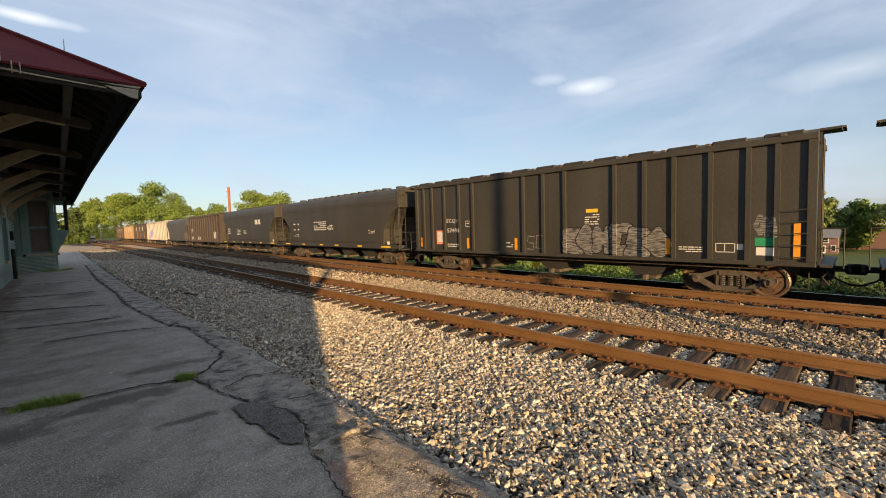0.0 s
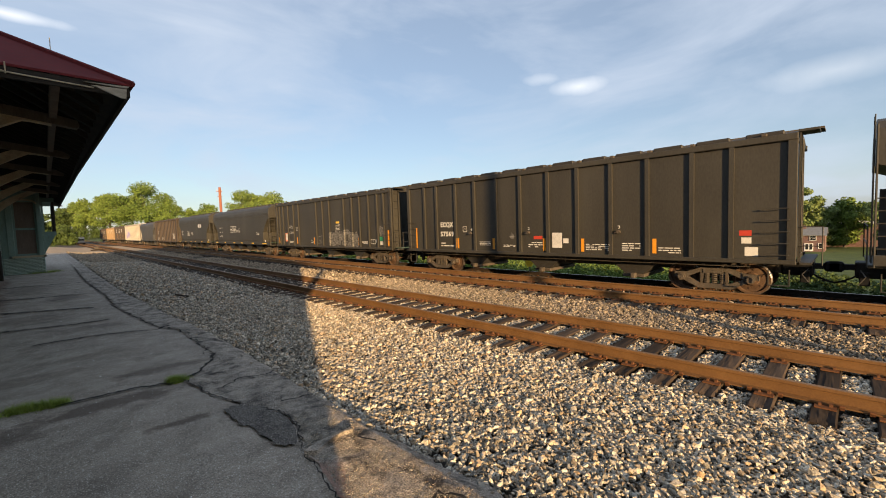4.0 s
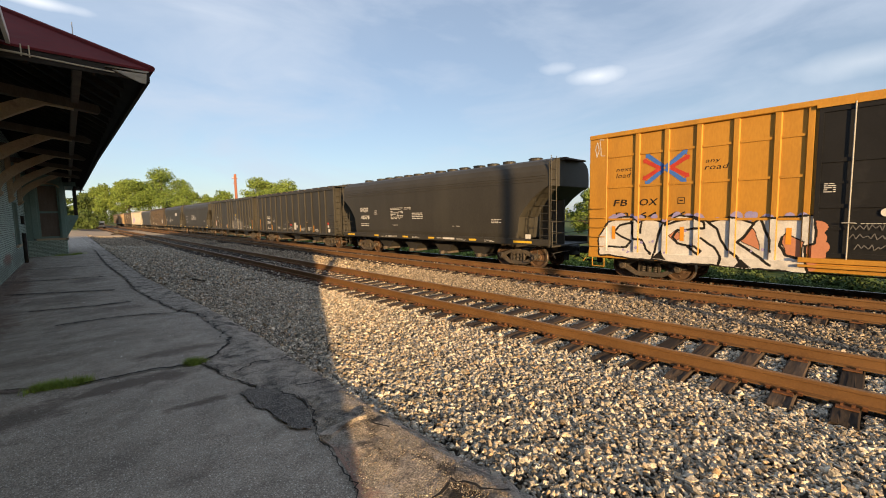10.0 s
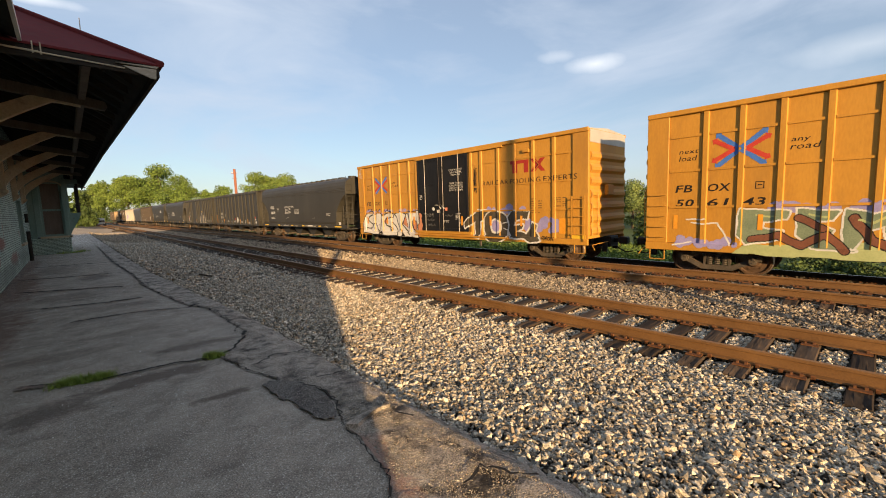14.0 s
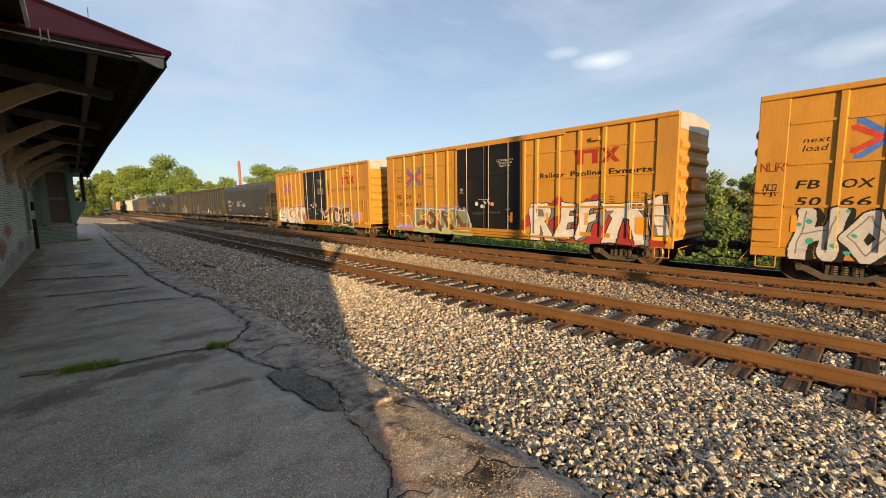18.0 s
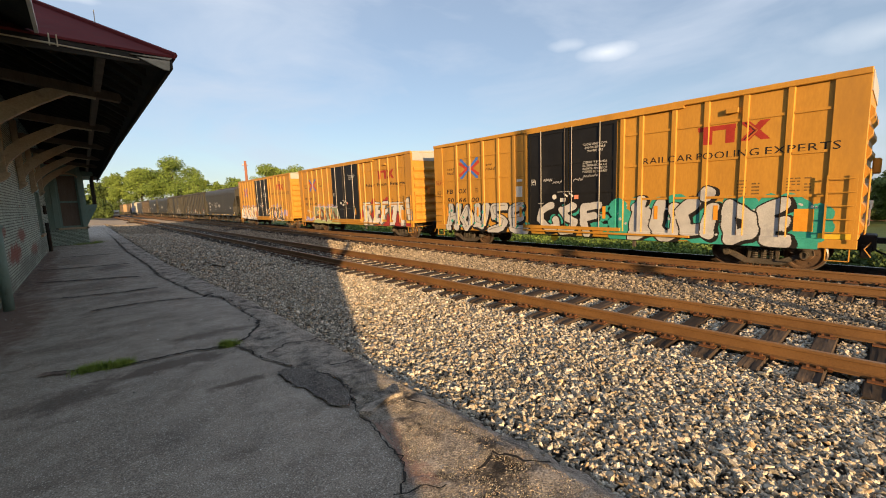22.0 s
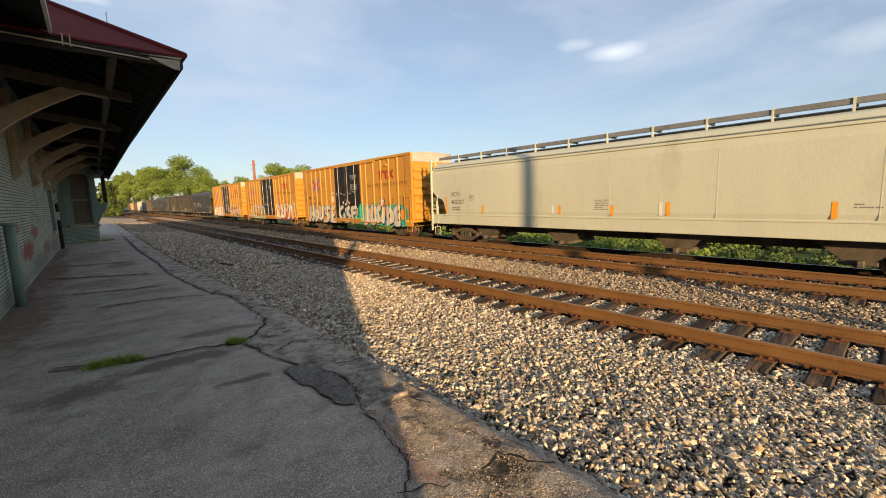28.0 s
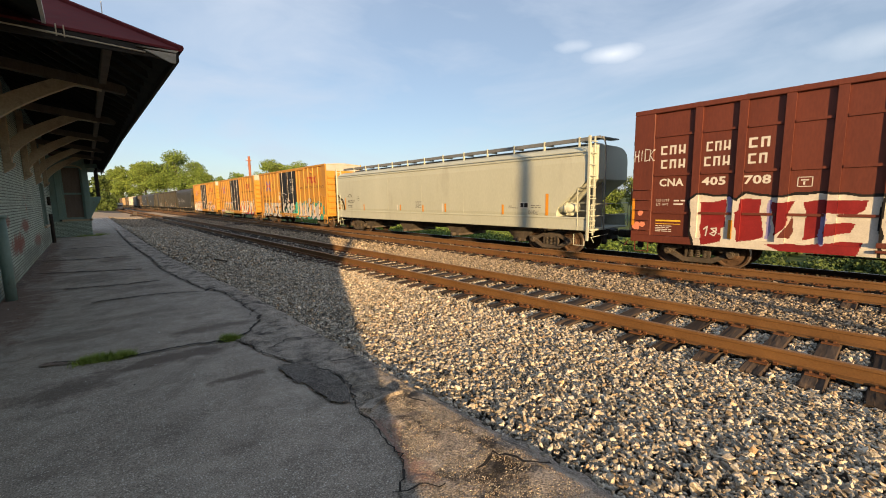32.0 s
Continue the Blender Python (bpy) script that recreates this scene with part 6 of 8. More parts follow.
    part("brake_rod", boxes([(-0.5, -0.46, -3.5, 3.5, 0.55, 0.59)]), "steel", car)
    part("jacking_post", boxes([(-1.5, -1.44, -2.55, -2.45, 0.45, 0.76)]), "steel", car)
    return car, h, levels


def ladder_bm_y(y, x0, x1, z0, z1, n):
    bm = bmesh.new()
    for i in range(n):
        z = z0 + (z1 - z0) * i / (n - 1)
        rod(bm, (x0, y, z), (x1, y, z), 0.013, 5)
    rod(bm, (x0, y, z0 - 0.1), (x0, y, z1 + 0.1), 0.014, 5)
    rod(bm, (x1, y, z0 - 0.1), (x1, y, z1 + 0.1), 0.014, 5)
    return bm


BOX_RIBS = (6.29, 5.4, 4.51, 3.59, 2.68, 2.02, -2.04, -2.67, -3.67, -4.56, -5.51, -6.48)


def arrow(cv, p, q, w, colour):
    """A straight bar with a barbed end."""
    d = Vector((q[0] - p[0], q[1] - p[1])).normalized()
    n = Vector((-d.y, d.x)) * w / 2
    cv.fill([(p[0] + n.x, p[1] + n.y), (q[0] + n.x, q[1] + n.y), (q[0] - n.x, q[1] - n.y), (p[0] - n.x, p[1] - n.y)], colour)
    cv.fill([(q[0] + 1.8 * n.x, q[1] + 1.8 * n.y), (q[0] + d.x * w * 0.9, q[1] + d.y * w * 0.9), (q[0] - 1.8 * n.x, q[1] - 1.8 * n.y)], colour)


def yellow_car(label, front, rear, mark, number, slogan, seed):
    car, h, lv = box_car(label, front, rear, "yellow", BOX_RIBS, (4.27, 3.22, 2.1), "doorblack", rib_w=0.12, deep=0.052, flare=0.028)
    # crossed-arrow emblem in red and blue as plain shapes
    cv = Canvas(6.2, 4.6, 3.1, 4.35, 0.015, 0.0)
    for s in (-1, 1):
        for v in (-1, 1):
            arrow(cv, (5.43 + s * 0.03, 3.73 + v * 0.02), (5.43 + s * 0.52, 3.73 + v * 0.43), 0.13, 2)
    for s in (-1, 1):
        for v in (-1, 1):
            arrow(cv, (5.43 + s * 0.15, 3.73 + v * 0.0), (5.43 + s * 0.60, 3.73 + v * 0.27), 0.12, 1)
    cv.put(car, lv, {1: "red", 2: "blue"})
    lay(car, "lettering", fit_text("next", 7.0, 6.47, 3.74, 3.88, 0.2), "blackink", lv)
    lay(car, "lettering", fit_text("load", 7.0, 6.5, 3.52, 3.68, 0.2), "blackink", lv)
    lay(car, "lettering", fit_text("any", 4.33, 3.95, 3.78, 3.9, 0.2), "blackink", lv)
    lay(car, "lettering", fit_text("road", 4.35, 3.74, 3.57, 3.73, 0.2), "blackink", lv)
    for s, y0, y1 in ((mark[:2], 7.08, 6.6), (mark[2:], 6.2, 5.62)):
        lay(car, "lettering", fit_text(s, y0, y1, 2.56, 2.78, 0.15, 0.005), "blackink", lv)
    for s, y0, y1 in ((number[:2], 7.06, 6.55), (number[2:4], 6.2, 5.65), (number[4:], 5.32, 4.8)):
        lay(car, "lettering", fit_text(s, y0, y1, 2.12, 2.34, 0.15, 0.005), "blackink", lv)
    lay(car, "marking", flat_rects([(5.05, 4.85, 2.78, 2.76), (5.05, 4.85, 2.6, 2.58), (5.05, 5.03, 2.58, 2.78), (4.87, 4.85, 2.58, 2.78), (5.0, 4.9, 2.7, 2.67)]), "blackink", lv)
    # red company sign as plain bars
    cv = Canvas(-4.2, -6.2, 3.55, 4.3, 0.015, 0.0)
    for pts in ([(-4.33, 4.2), (-5.3, 4.2), (-5.3, 4.06), (-4.36, 4.06)], [(-4.5, 4.08), (-4.72, 4.08), (-4.72, 3.67), (-4.5, 3.67)], [(-5.06, 4.08), (-5.28, 4.08), (-5.28, 3.67), (-5.06, 3.67)],
                [(-5.4, 4.2), (-5.62, 4.2), (-6.1, 3.67), (-5.88, 3.67)], [(-5.86, 4.2), (-6.08, 4.2), (-5.62, 3.67), (-5.4, 3.67)]):
        cv.fill(pts, 1)
    cv.stripe([(-5.52, 4.16), (-5.74, 3.935), (-5.52, 3.71)], 0.03, 2).stripe([(-5.58, 4.16), (-5.81, 3.935), (-5.58, 3.71)], 0.02, 0)
    cv.put(car, lv, {1: "signred", 2: "blackink"})
    for w, y0, y1 in slogan:
        lay(car, "lettering", fit_text(w, y0, y1, 3.24, 3.45, 0, 0.008 if slogan is SLOGAN_MIXED else 0.0), "blackink", lv)
    # door stencils
    for i, w in enumerate(("CLOSE AND LOCK", "DOOR BEFORE", "MOVING CAR")):
        wd = (0.94, 0.78, 0.62)[i]
        lay(car, "stencil", fit_text(w, -1.07 + wd / 2, -1.07 - wd / 2, 4.1 - i * 0.12, 4.18 - i * 0.12), "white", lv)
    if seed != 2:
        for i, w in enumerate(("CIERRE Y PONGA", "EL SEGURO A LA", "PUERTA ANTES DE", "MOVER EL CARRO")):
            lay(car, "stencil", fit_text(w, -0.6, -1.54, 3.45 - i * 0.115, 3.53 - i * 0.115), "white", lv)
    lay(car, "stencil", bars(0.48, -0.18, 2.42, 2.46, 1, 3), "white", lv)
    lay(car, "stencil", bars(1.72, 1.5, 2.75, 3.0, 5, 4), "white", lv)
    lay(car, "stencil", bars(-1.25, -1.5, 1.5, 1.7, 4, 5), "white", lv)
    lay(car, "stencil", bars(-5.4, -5.62, 1.95, 2.6, 7, 6, 0.55), "fadedink", lv)
    lay(car, "stencil", bars(-5.74, -5.92, 1.95, 2.6, 7, 8, 0.55), "fadedink", lv)
    lay(car, "stencil", bars(-6.5, -6.78, 2.2, 2.6, 5, 7, 0.55), "fadedink", lv)
    lay(car, "stencil", bars(-6.86, -7.0, 2.2, 2.6, 5, 9, 0.55), "fadedink", lv)
    lay(car, "stencil", dots([(0.62, 2.25)], 2, 0.09, 0.1), "white", lv)
    lay(car, "placard", flat_rects([(0.36, 0.12, 2.05, 2.2)]), "white", lv)
    lay(car, "placard", flat_rects([(-0.25, -0.43, 2.15, 2.3)]), "pink", lv, label="small orange-red placard")
    for k, (a, b) in enumerate(((0.22, 0.05), (-0.02, -0.19))):
        lay(car, "stencil", flat_poly([(a, 2.36), (b, 2.22), (b - 0.04, 2.28), (a - 0.03, 2.41)]), "white", lv)
    for y in (7.05, 4.9, 2.35, -1.45, -3.2, -4.9):
        lay(car, "reflector", flat_rects([(y + 0.06, y - 0.06, 1.42, 1.86)]), "orange", lv, 0.012, "orange reflective strip")
    part("repair_box", boxes([(-1.64, -1.5, -5.35, -5.05, 4.48, 4.62)], 0.01), "yellow", car)
    lay(car, "data_plate", flat_rects([(-6.7, -7.1, 1.15, 1.75)]), "orange", lv, 0.008)
    lay(car, "step_board", flat_rects([(-7.2, -7.85, 0.98, 1.12)]), "yellowmark", lv, 0.009)
    part("brake_wheel_box", boxes([(-0.5, 0.0, -h - 0.25, -h - 0.09, 2.6, 3.0)], 0.03), "yellow", car)
    return car, h, lv


def scrawl(y0, y1, z, tall, seed):
    """A thin zigzag of chalk that reads as no word."""
    rs = random.Random(seed)
    bm = bmesh.new()
    n = 11
    pts = [(y0 + (y1 - y0) * (k + rs.uniform(-0.3, 0.3)) / n, z + tall * (rs.uniform(0.55, 1.0) if k % 2 else rs.uniform(0.0, 0.4))) for k in range(n + 1)]
    for (a, b), (c, d) in zip(pts, pts[1:]):
        u = Vector((c - a, d - b)).normalized() * 0.009
        bm.faces.new([bm.verts.new((0, p, q)) for p, q in ((a - u.y, b + u.x), (a + u.y, b - u.x), (c + u.y, d - u.x), (c - u.y, d + u.x))])
    return bm


# three yellow box cars
SLOGAN_CAPS = (("RAILCAR", -2.75, -4.24), ("POOLING", -4.33, -5.86), ("EXPERTS", -6.0, -7.5))
SLOGAN_MIXED = (("Railcar", -2.83, -3.95), ("Pooling", -4.2, -5.45), ("Experts", -5.7, -7.18))

car, h, lv = yellow_car("yellow ribbed box car with black doors and cream graffiti", -35.72, -51.6, "FBOX", "506446", SLOGAN_CAPS, 1)
cv = Canvas(7.75, 0.9, 0.70, 2.4, 0.015, 0.02, seed=4)
cv.spray(7.2, 2.0, 1.95, 2.2, 34, 0.15, 3, 3).spray(2.05, 1.7, 0.85, 1.95, 22, 0.17, 4, 5)
cv.fill([(7.5, 0.86), (7.55, 1.45), (7.25, 1.98), (6.85, 2.16), (6.45, 2.14), (6.2, 1.93), (5.85, 2.12), (5.4, 1.96), (4.95, 2.17), (4.5, 2.12), (4.2, 2.0), (3.7, 2.13), (3.08, 1.94), (2.9, 2.12), (1.89, 2.14), (1.84, 1.47), (2.02, 1.42), (1.98, 0.71), (3.3, 0.73), (4.8, 0.76), (5.87, 0.79), (6.95, 0.84)], 1, 0.055, 2)
cv.fill([(5.1, 1.74), (5.28, 1.6), (5.12, 1.42), (4.86, 1.58)], 4, 0.02, 2)
cv.fill([(3.42, 1.5), (3.12, 1.82), (3.05, 1.7), (2.98, 1.22)], 4, 0.02, 2)
cv.fill([(2.52, 1.55), (2.42, 1.72), (2.06, 1.5), (2.06, 1.12), (2.36, 1.16)], 4, 0.03, 2)
cv.fill([(5.72, 0.8), (5.5, 1.1), (5.3, 0.79)], 2).fill([(3.5, 0.74), (3.36, 0.98), (3.1, 0.74)], 2)
cv.strokes(([(6.4, 1.98), (6.85, 1.92), (7.02, 1.68), (6.7, 1.5), (6.45, 1.38), (6.62, 1.16), (7.2, 1.12)], [(6.49, 2.14), (6.41, 1.81), (6.37, 1.45), (6.1, 1.39), (5.99, 1.11), (5.8, 0.95)], [(6.1, 1.95), (6.14, 1.62)], [(5.42, 2.0), (5.62, 1.55), (5.72, 0.8)],
            [(5.36, 1.95), (4.6, 2.13), (4.35, 2.02), (4.31, 1.83), (4.79, 1.76), (5.05, 1.75), (5.18, 1.55), (5.04, 1.36), (4.52, 1.24), (4.36, 1.12), (4.45, 1.02), (4.71, 1.24)], [(4.37, 1.51), (4.03, 1.27), (3.87, 0.96), (3.92, 0.76)],
            [(4.23, 2.02), (3.98, 1.83), (3.73, 1.25), (3.44, 0.98), (3.26, 0.75)], [(3.08, 1.96), (3.34, 1.54), (3.48, 1.44), (3.17, 1.18), (2.89, 0.96), (2.68, 0.82)], [(2.92, 2.05), (2.78, 1.6), (2.74, 1.2)], [(2.5, 1.62), (2.54, 1.38), (2.38, 1.13), (1.99, 1.07)]), 0.07, [(0, 2)])
cv.spray(7.2, 2.4, 1.0, 1.8, 12, 0.05, 3, 9, True)
cv.put(car, lv, {1: "spraywhite", 2: "blackink", 3: "lilac", 4: "pinkspray"})
cv = Canvas(-1.4, -7.0, 0.70, 2.4, 0.015, seed=12)
cv.spray(-2.6, -5.2, 1.7, 2.2, 20, 0.2, 3, 6).spray(-5.2, -6.7, 1.25, 1.7, 18, 0.2, 3, 8)
cv.fill([(-4.09, 1.78), (-4.36, 2.02), (-5.31, 2.09), (-5.22, 1.77), (-4.66, 1.66), (-4.58, 1.41), (-5.01, 1.46), (-4.94, 1.28), (-4.65, 1.19), (-5.1, 1.06), (-5.5, 1.59), (-5.64, 1.48), (-5.58, 1.24), (-5.89, 0.87), (-5.39, 0.72), (-5.1, 0.86), (-4.35, 0.94), (-4.22, 1.36)], 2, 0.07, 1)
cv.fill([(-1.61, 1.53), (-2.02, 1.87), (-2.41, 2.14), (-3.15, 2.03), (-2.98, 1.78), (-2.63, 1.64), (-2.47, 0.82), (-2.21, 0.86), (-2.27, 1.63), (-1.92, 1.39), (-1.67, 1.29)], 2, 0.07, 1)
cv.spray(-3.5, -3.5, 1.38, 1.38, 1, 0, 1, 2, True)
for r, colour in ((0.78, 1), (0.71, 2), (0.36, 1), (0.27, 3)):
    cv.a[np.hypot(cv.wy + 3.5, cv.wz - 1.38) < r] = colour
cv.strokes(([(-3.95, 1.32), (-4.2, 1.28)], [(-3.9, 1.55), (-4.15, 1.62)]), 0.05, [(0, 1)])
cv.put(car, lv, {1: "spraywhite", 2: "smokespray", 3: "lilac"})
graffiti_line(car, lv, "RADN", -5.9, -6.5, 0.86, 1.0, 0.02, 17, "blackink", 0.012)
graffiti_line(car, lv, "SONGE", -2.18, -2.42, 3.0, 4.1, 0.018, 18, "blackink")
for i, (y0, y1, z) in enumerate(((1.2, 0.62, 1.82), (1.2, 0.55, 1.6), (1.1, 0.5, 1.34), (-0.22, -0.8, 1.82))):
    lay(car, "scribble", scrawl(y0, y1, z, 0.15, 30 + i), "chalkgrey", lv)
lay(car, "stencil", bars(1.15, 0.62, 1.97, 2.0, 1, 41), "white", lv)
lay(car, "stencil", bars(-0.1, -0.55, 1.55, 1.66, 2, 42), "white", lv)
lay(car, "stencil", bars(-1.0, -1.3, 1.7, 2.0, 5, 43), "white", lv)
graffiti_line(car, lv, "OC", 7.75, 7.4, 4.3, 4.9, 0.025, 22, "spraywhite")

car, h, lv = yellow_car("yellow box car with black doors and red-shadowed white graffiti", -53.65, -69.5, "FBOX", "506143", SLOGAN_MIXED, 2)
cv = Canvas(7.6, 0.6, 0.70, 2.3, 0.015, 0.02, seed=23)
cv.spray(6.9, 5.4, 0.95, 1.1, 16, 0.14, 3, 10).spray(4.6, 1.4, 1.95, 2.1, 18, 0.16, 3, 15)
cv.fill([(5.5, 0.72), (5.2, 1.0), (4.2, 1.05), (0.95, 1.3), (0.9, 0.7)], 2)
PIECE = ([(5.35, 2.03), (4.3, 1.93), (4.35, 1.72), (4.85, 1.68), (4.9, 1.5), (4.4, 1.4), (4.45, 1.2), (5.2, 1.0), (5.45, 1.25)],
         [(4.15, 2.0), (3.3, 1.94), (3.42, 1.72), (3.82, 1.7), (3.4, 1.45), (3.52, 1.2), (3.0, 0.95), (3.8, 0.95), (4.1, 1.3)],
         [(3.2, 1.98), (2.7, 1.83), (2.15, 2.05), (2.2, 1.1), (2.5, 1.05), (2.55, 1.55), (2.8, 1.45), (3.05, 1.0), (3.25, 1.1)],
         [(2.05, 1.95), (1.3, 1.85), (1.05, 1.4), (1.1, 0.95), (1.75, 1.0), (2.0, 1.3)])
for k, shape in enumerate(PIECE):
    cv.fill(shape, 4, 0.045, 1)
for pts in ([(5.1, 1.15), (4.5, 1.3), (4.0, 1.0), (3.55, 1.35), (3.2, 0.95)], [(4.1, 1.75), (3.6, 1.5)], [(3.05, 1.75), (2.75, 1.2), (2.35, 1.0)], [(1.95, 1.6), (1.5, 1.15), (1.2, 1.2)]):
    cv.strokes((pts,), 0.17, [(0.025, 6), (0, 5)])
cv.strokes(([(5.0, 1.85), (4.6, 1.8)], [(3.9, 1.85), (3.55, 1.8)], [(2.95, 1.7), (2.75, 1.6), (2.4, 1.85)]), 0.05, [(0, 2)])
cv.strokes(([(6.75, 1.72), (6.2, 1.75)], [(6.6, 1.62), (5.9, 1.6), (5.6, 0.95)], [(7.1, 0.9), (6.6, 1.0)]), 0.045, [(0, 1)])
cv.put(car, lv, {1: "spraywhite", 2: "palegreen", 3: "lilac", 4: "greengrey", 5: "brownspray", 6: "blackink"})
cv = Canvas(-1.8, -7.9, 0.70, 2.7, 0.015, 0.018, seed=26)
cv.spray(-1.95, -2.3, 1.2, 1.6, 8, 0.17, 3, 11).spray(-3.5, -3.85, 2.2, 2.4, 6, 0.14, 3, 12).spray(-4.8, -5.3, 2.3, 2.45, 7, 0.13, 3, 13).spray(-7.5, -7.8, 1.1, 1.8, 8, 0.14, 3, 14)
cv.fill([(-2.4, 1.7), (-7.6, 1.85), (-7.72, 0.76), (-2.45, 0.74)], 3)
REF = ([(-2.39, 2.21), (-3.2, 2.27), (-3.36, 2.0), (-3.32, 1.72), (-3.06, 1.53), (-3.62, 0.77), (-3.18, 0.72), (-2.86, 1.36), (-2.93, 0.7), (-2.46, 0.75), (-2.32, 1.91)],
       [(-3.82, 2.26), (-4.48, 2.22), (-4.49, 1.97), (-4.21, 1.94), (-4.18, 1.73), (-4.41, 1.75), (-4.41, 1.5), (-4.14, 1.46), (-4.07, 1.19), (-4.4, 1.22), (-4.38, 0.93), (-3.62, 0.82), (-3.55, 1.02), (-3.83, 1.48)],
       [(-4.62, 2.26), (-5.43, 2.3), (-5.45, 2.09), (-5.05, 2.02), (-4.99, 1.79), (-5.28, 1.85), (-5.26, 1.61), (-4.97, 1.51), (-4.81, 0.99), (-4.52, 0.8), (-4.43, 0.97), (-4.66, 1.6)],
       [(-5.5, 2.21), (-6.5, 2.22), (-6.94, 1.77), (-7.03, 0.82), (-6.71, 0.8), (-6.49, 1.68), (-6.25, 1.72), (-6.05, 0.8), (-5.55, 0.8), (-5.86, 1.67)],
       [(-7.04, 2.3), (-7.5, 2.5), (-7.8, 1.2), (-7.22, 1.12)])
for shape in REF:
    cv.fill([(y - 0.15, z - 0.04) for y, z in shape], 2, 0.03, 4)
    cv.fill(shape, 1, 0.035, 4)
cv.fill([(-2.72, 1.98), (-2.98, 1.98), (-3.02, 1.74), (-2.78, 1.7)], 2, 0.02, 4)
cv.fill([(-7.04, 2.2), (-7.28, 1.14), (-7.44, 1.15), (-7.2, 2.25)], 2)
cv.fill([(-6.27, 1.63), (-6.09, 0.78), (-6.6, 0.78)], 3, 0.03, 4)
cv.fill([(-5.42, 1.9), (-5.9, 1.95), (-5.72, 1.78), (-5.5, 1.3), (-5.36, 1.55)], 2, 0.02, 4)
cv.put(car, lv, {1: "spraywhite", 2: "spraygrey", 3: "redspray", 4: "blackink"})
lay(car, "placard", flat_rects([(-6.69, -6.9, 1.24, 1.64)]), "orange", lv, 0.012)
lay(car, "placard", flat_rects([(-4.65, -5.1, 1.0, 1.14), (-5.5, -5.82, 0.98, 1.14)]), "yellow", lv, 0.012)
lay(car, "placard", flat_rects([(-6.49, -6.95, 1.98, 2.22)]), "white", lv, 0.02)
lay(car, "placard", flat_rects([(-6.52, -6.7, 2.03, 2.18), (-6.73, -6.91, 2.03, 2.18)]), "blackink", lv, 0.022)
for i, (y0, y1, z) in enumerate(((0.9, 0.1, 1.72), (-0.2, -0.8, 1.76))):
    lay(car, "scribble", scrawl(y0, y1, z, 0.16, 50 + i), "chalkgrey", lv)

car, h, lv = yellow_car("yellow box car with black doors and teal-edged silver graffiti", -71.5, -87.38, "FBOX", "506600", SLOGAN_CAPS, 3)
cv = Canvas(7.8, 1.6, 0.70, 2.3, 0.015, seed=31)
HSE = ([(6.8, 1.88), (6.92, 0.83)], [(6.21, 1.94), (6.36, 0.84)], [(6.86, 1.32), (6.27, 1.4)], [(5.64, 1.81), (5.95, 1.3), (5.67, 0.87), (5.31, 1.31), (5.6, 1.81)], [(4.88, 1.92), (5.01, 1.07), (4.56, 0.99), (4.33, 1.92)], [(3.22, 1.91), (3.95, 1.8), (3.88, 1.47), (3.26, 1.23), (3.41, 0.93), (4.05, 0.8)], [(2.3, 1.9), (2.83, 1.77), (2.79, 0.94), (2.02, 0.82)], [(2.84, 1.35), (2.38, 1.4)])
for k in (range(0, 3), range(3, 4), range(4, 5), range(5, 6), range(6, 8)):
    letter = [HSE[q] for q in k]
    cv.strokes(letter, 0.36, [(0.075, 2)], (-0.06, -0.05)).strokes(letter, 0.36, [(0.04, 2), (0, 1)])
    cv.strokes([[(y + 0.03, z + 0.06) for y, z in pts] for pts in letter], 0.035, [(0, 4)])
cv.spray(1.9, 7.3, 0.9, 2.05, 26, 0.07, 3, 8, True)
cv.put(car, lv, {1: "silver", 2: "blackink", 3: "teal", 4: "spraygrey"})
cv = Canvas(1.8, -1.8, 0.72, 2.2, 0.015, seed=33)
cv.spray(1.5, -1.6, 1.05, 1.85, 46, 0.15, 3, 33)
CSF = ([(0.72, 1.9), (1.2, 1.72), (1.3, 1.35), (0.95, 1.0), (0.5, 1.05), (0.6, 1.32)], [(-0.19, 1.9), (0.3, 1.72), (0.1, 1.45), (-0.3, 1.3), (-0.1, 0.92), (0.3, 0.86)], [(-1.25, 1.92), (-0.62, 1.8), (-0.66, 1.4), (-0.75, 0.85)], [(-0.66, 1.42), (-1.1, 1.5)])
for k in (range(0, 1), range(1, 2), range(2, 4)):
    cv.strokes([CSF[q] for q in k], 0.28, [(0.07, 2)], (-0.04, -0.04)).strokes([CSF[q] for q in k], 0.28, [(0.035, 2), (0, 1)])
cv.put(car, lv, {1: "silver", 2: "blackink", 3: "teal"})
cv = Canvas(-1.6, -7.6, 0.70, 2.55, 0.015, seed=35)
cv.spray(-1.75, -7.3, 0.78, 1.95, 170, 0.3, 3, 35)
BCD = ([(-2.71, 2.06), (-2.48, 0.9)], [(-2.56, 1.77), (-2.96, 1.62), (-2.63, 1.36), (-3.05, 1.11), (-2.46, 0.8)], [(-3.36, 1.93), (-3.16, 1.17), (-3.51, 0.85), (-3.86, 1.04), (-3.8, 1.76)], [(-4.33, 1.99), (-3.94, 1.6), (-4.14, 1.06), (-4.53, 1.13)], [(-4.7, 2.24), (-4.62, 2.17)], [(-4.79, 1.76), (-4.71, 1.04)], [(-5.24, 1.83), (-5.29, 0.88), (-5.73, 1.04), (-5.79, 1.51), (-5.3, 1.79)], [(-6.47, 1.87), (-6.1, 1.72), (-6.18, 0.89), (-6.56, 0.88)], [(-6.13, 1.32), (-6.45, 1.37)])
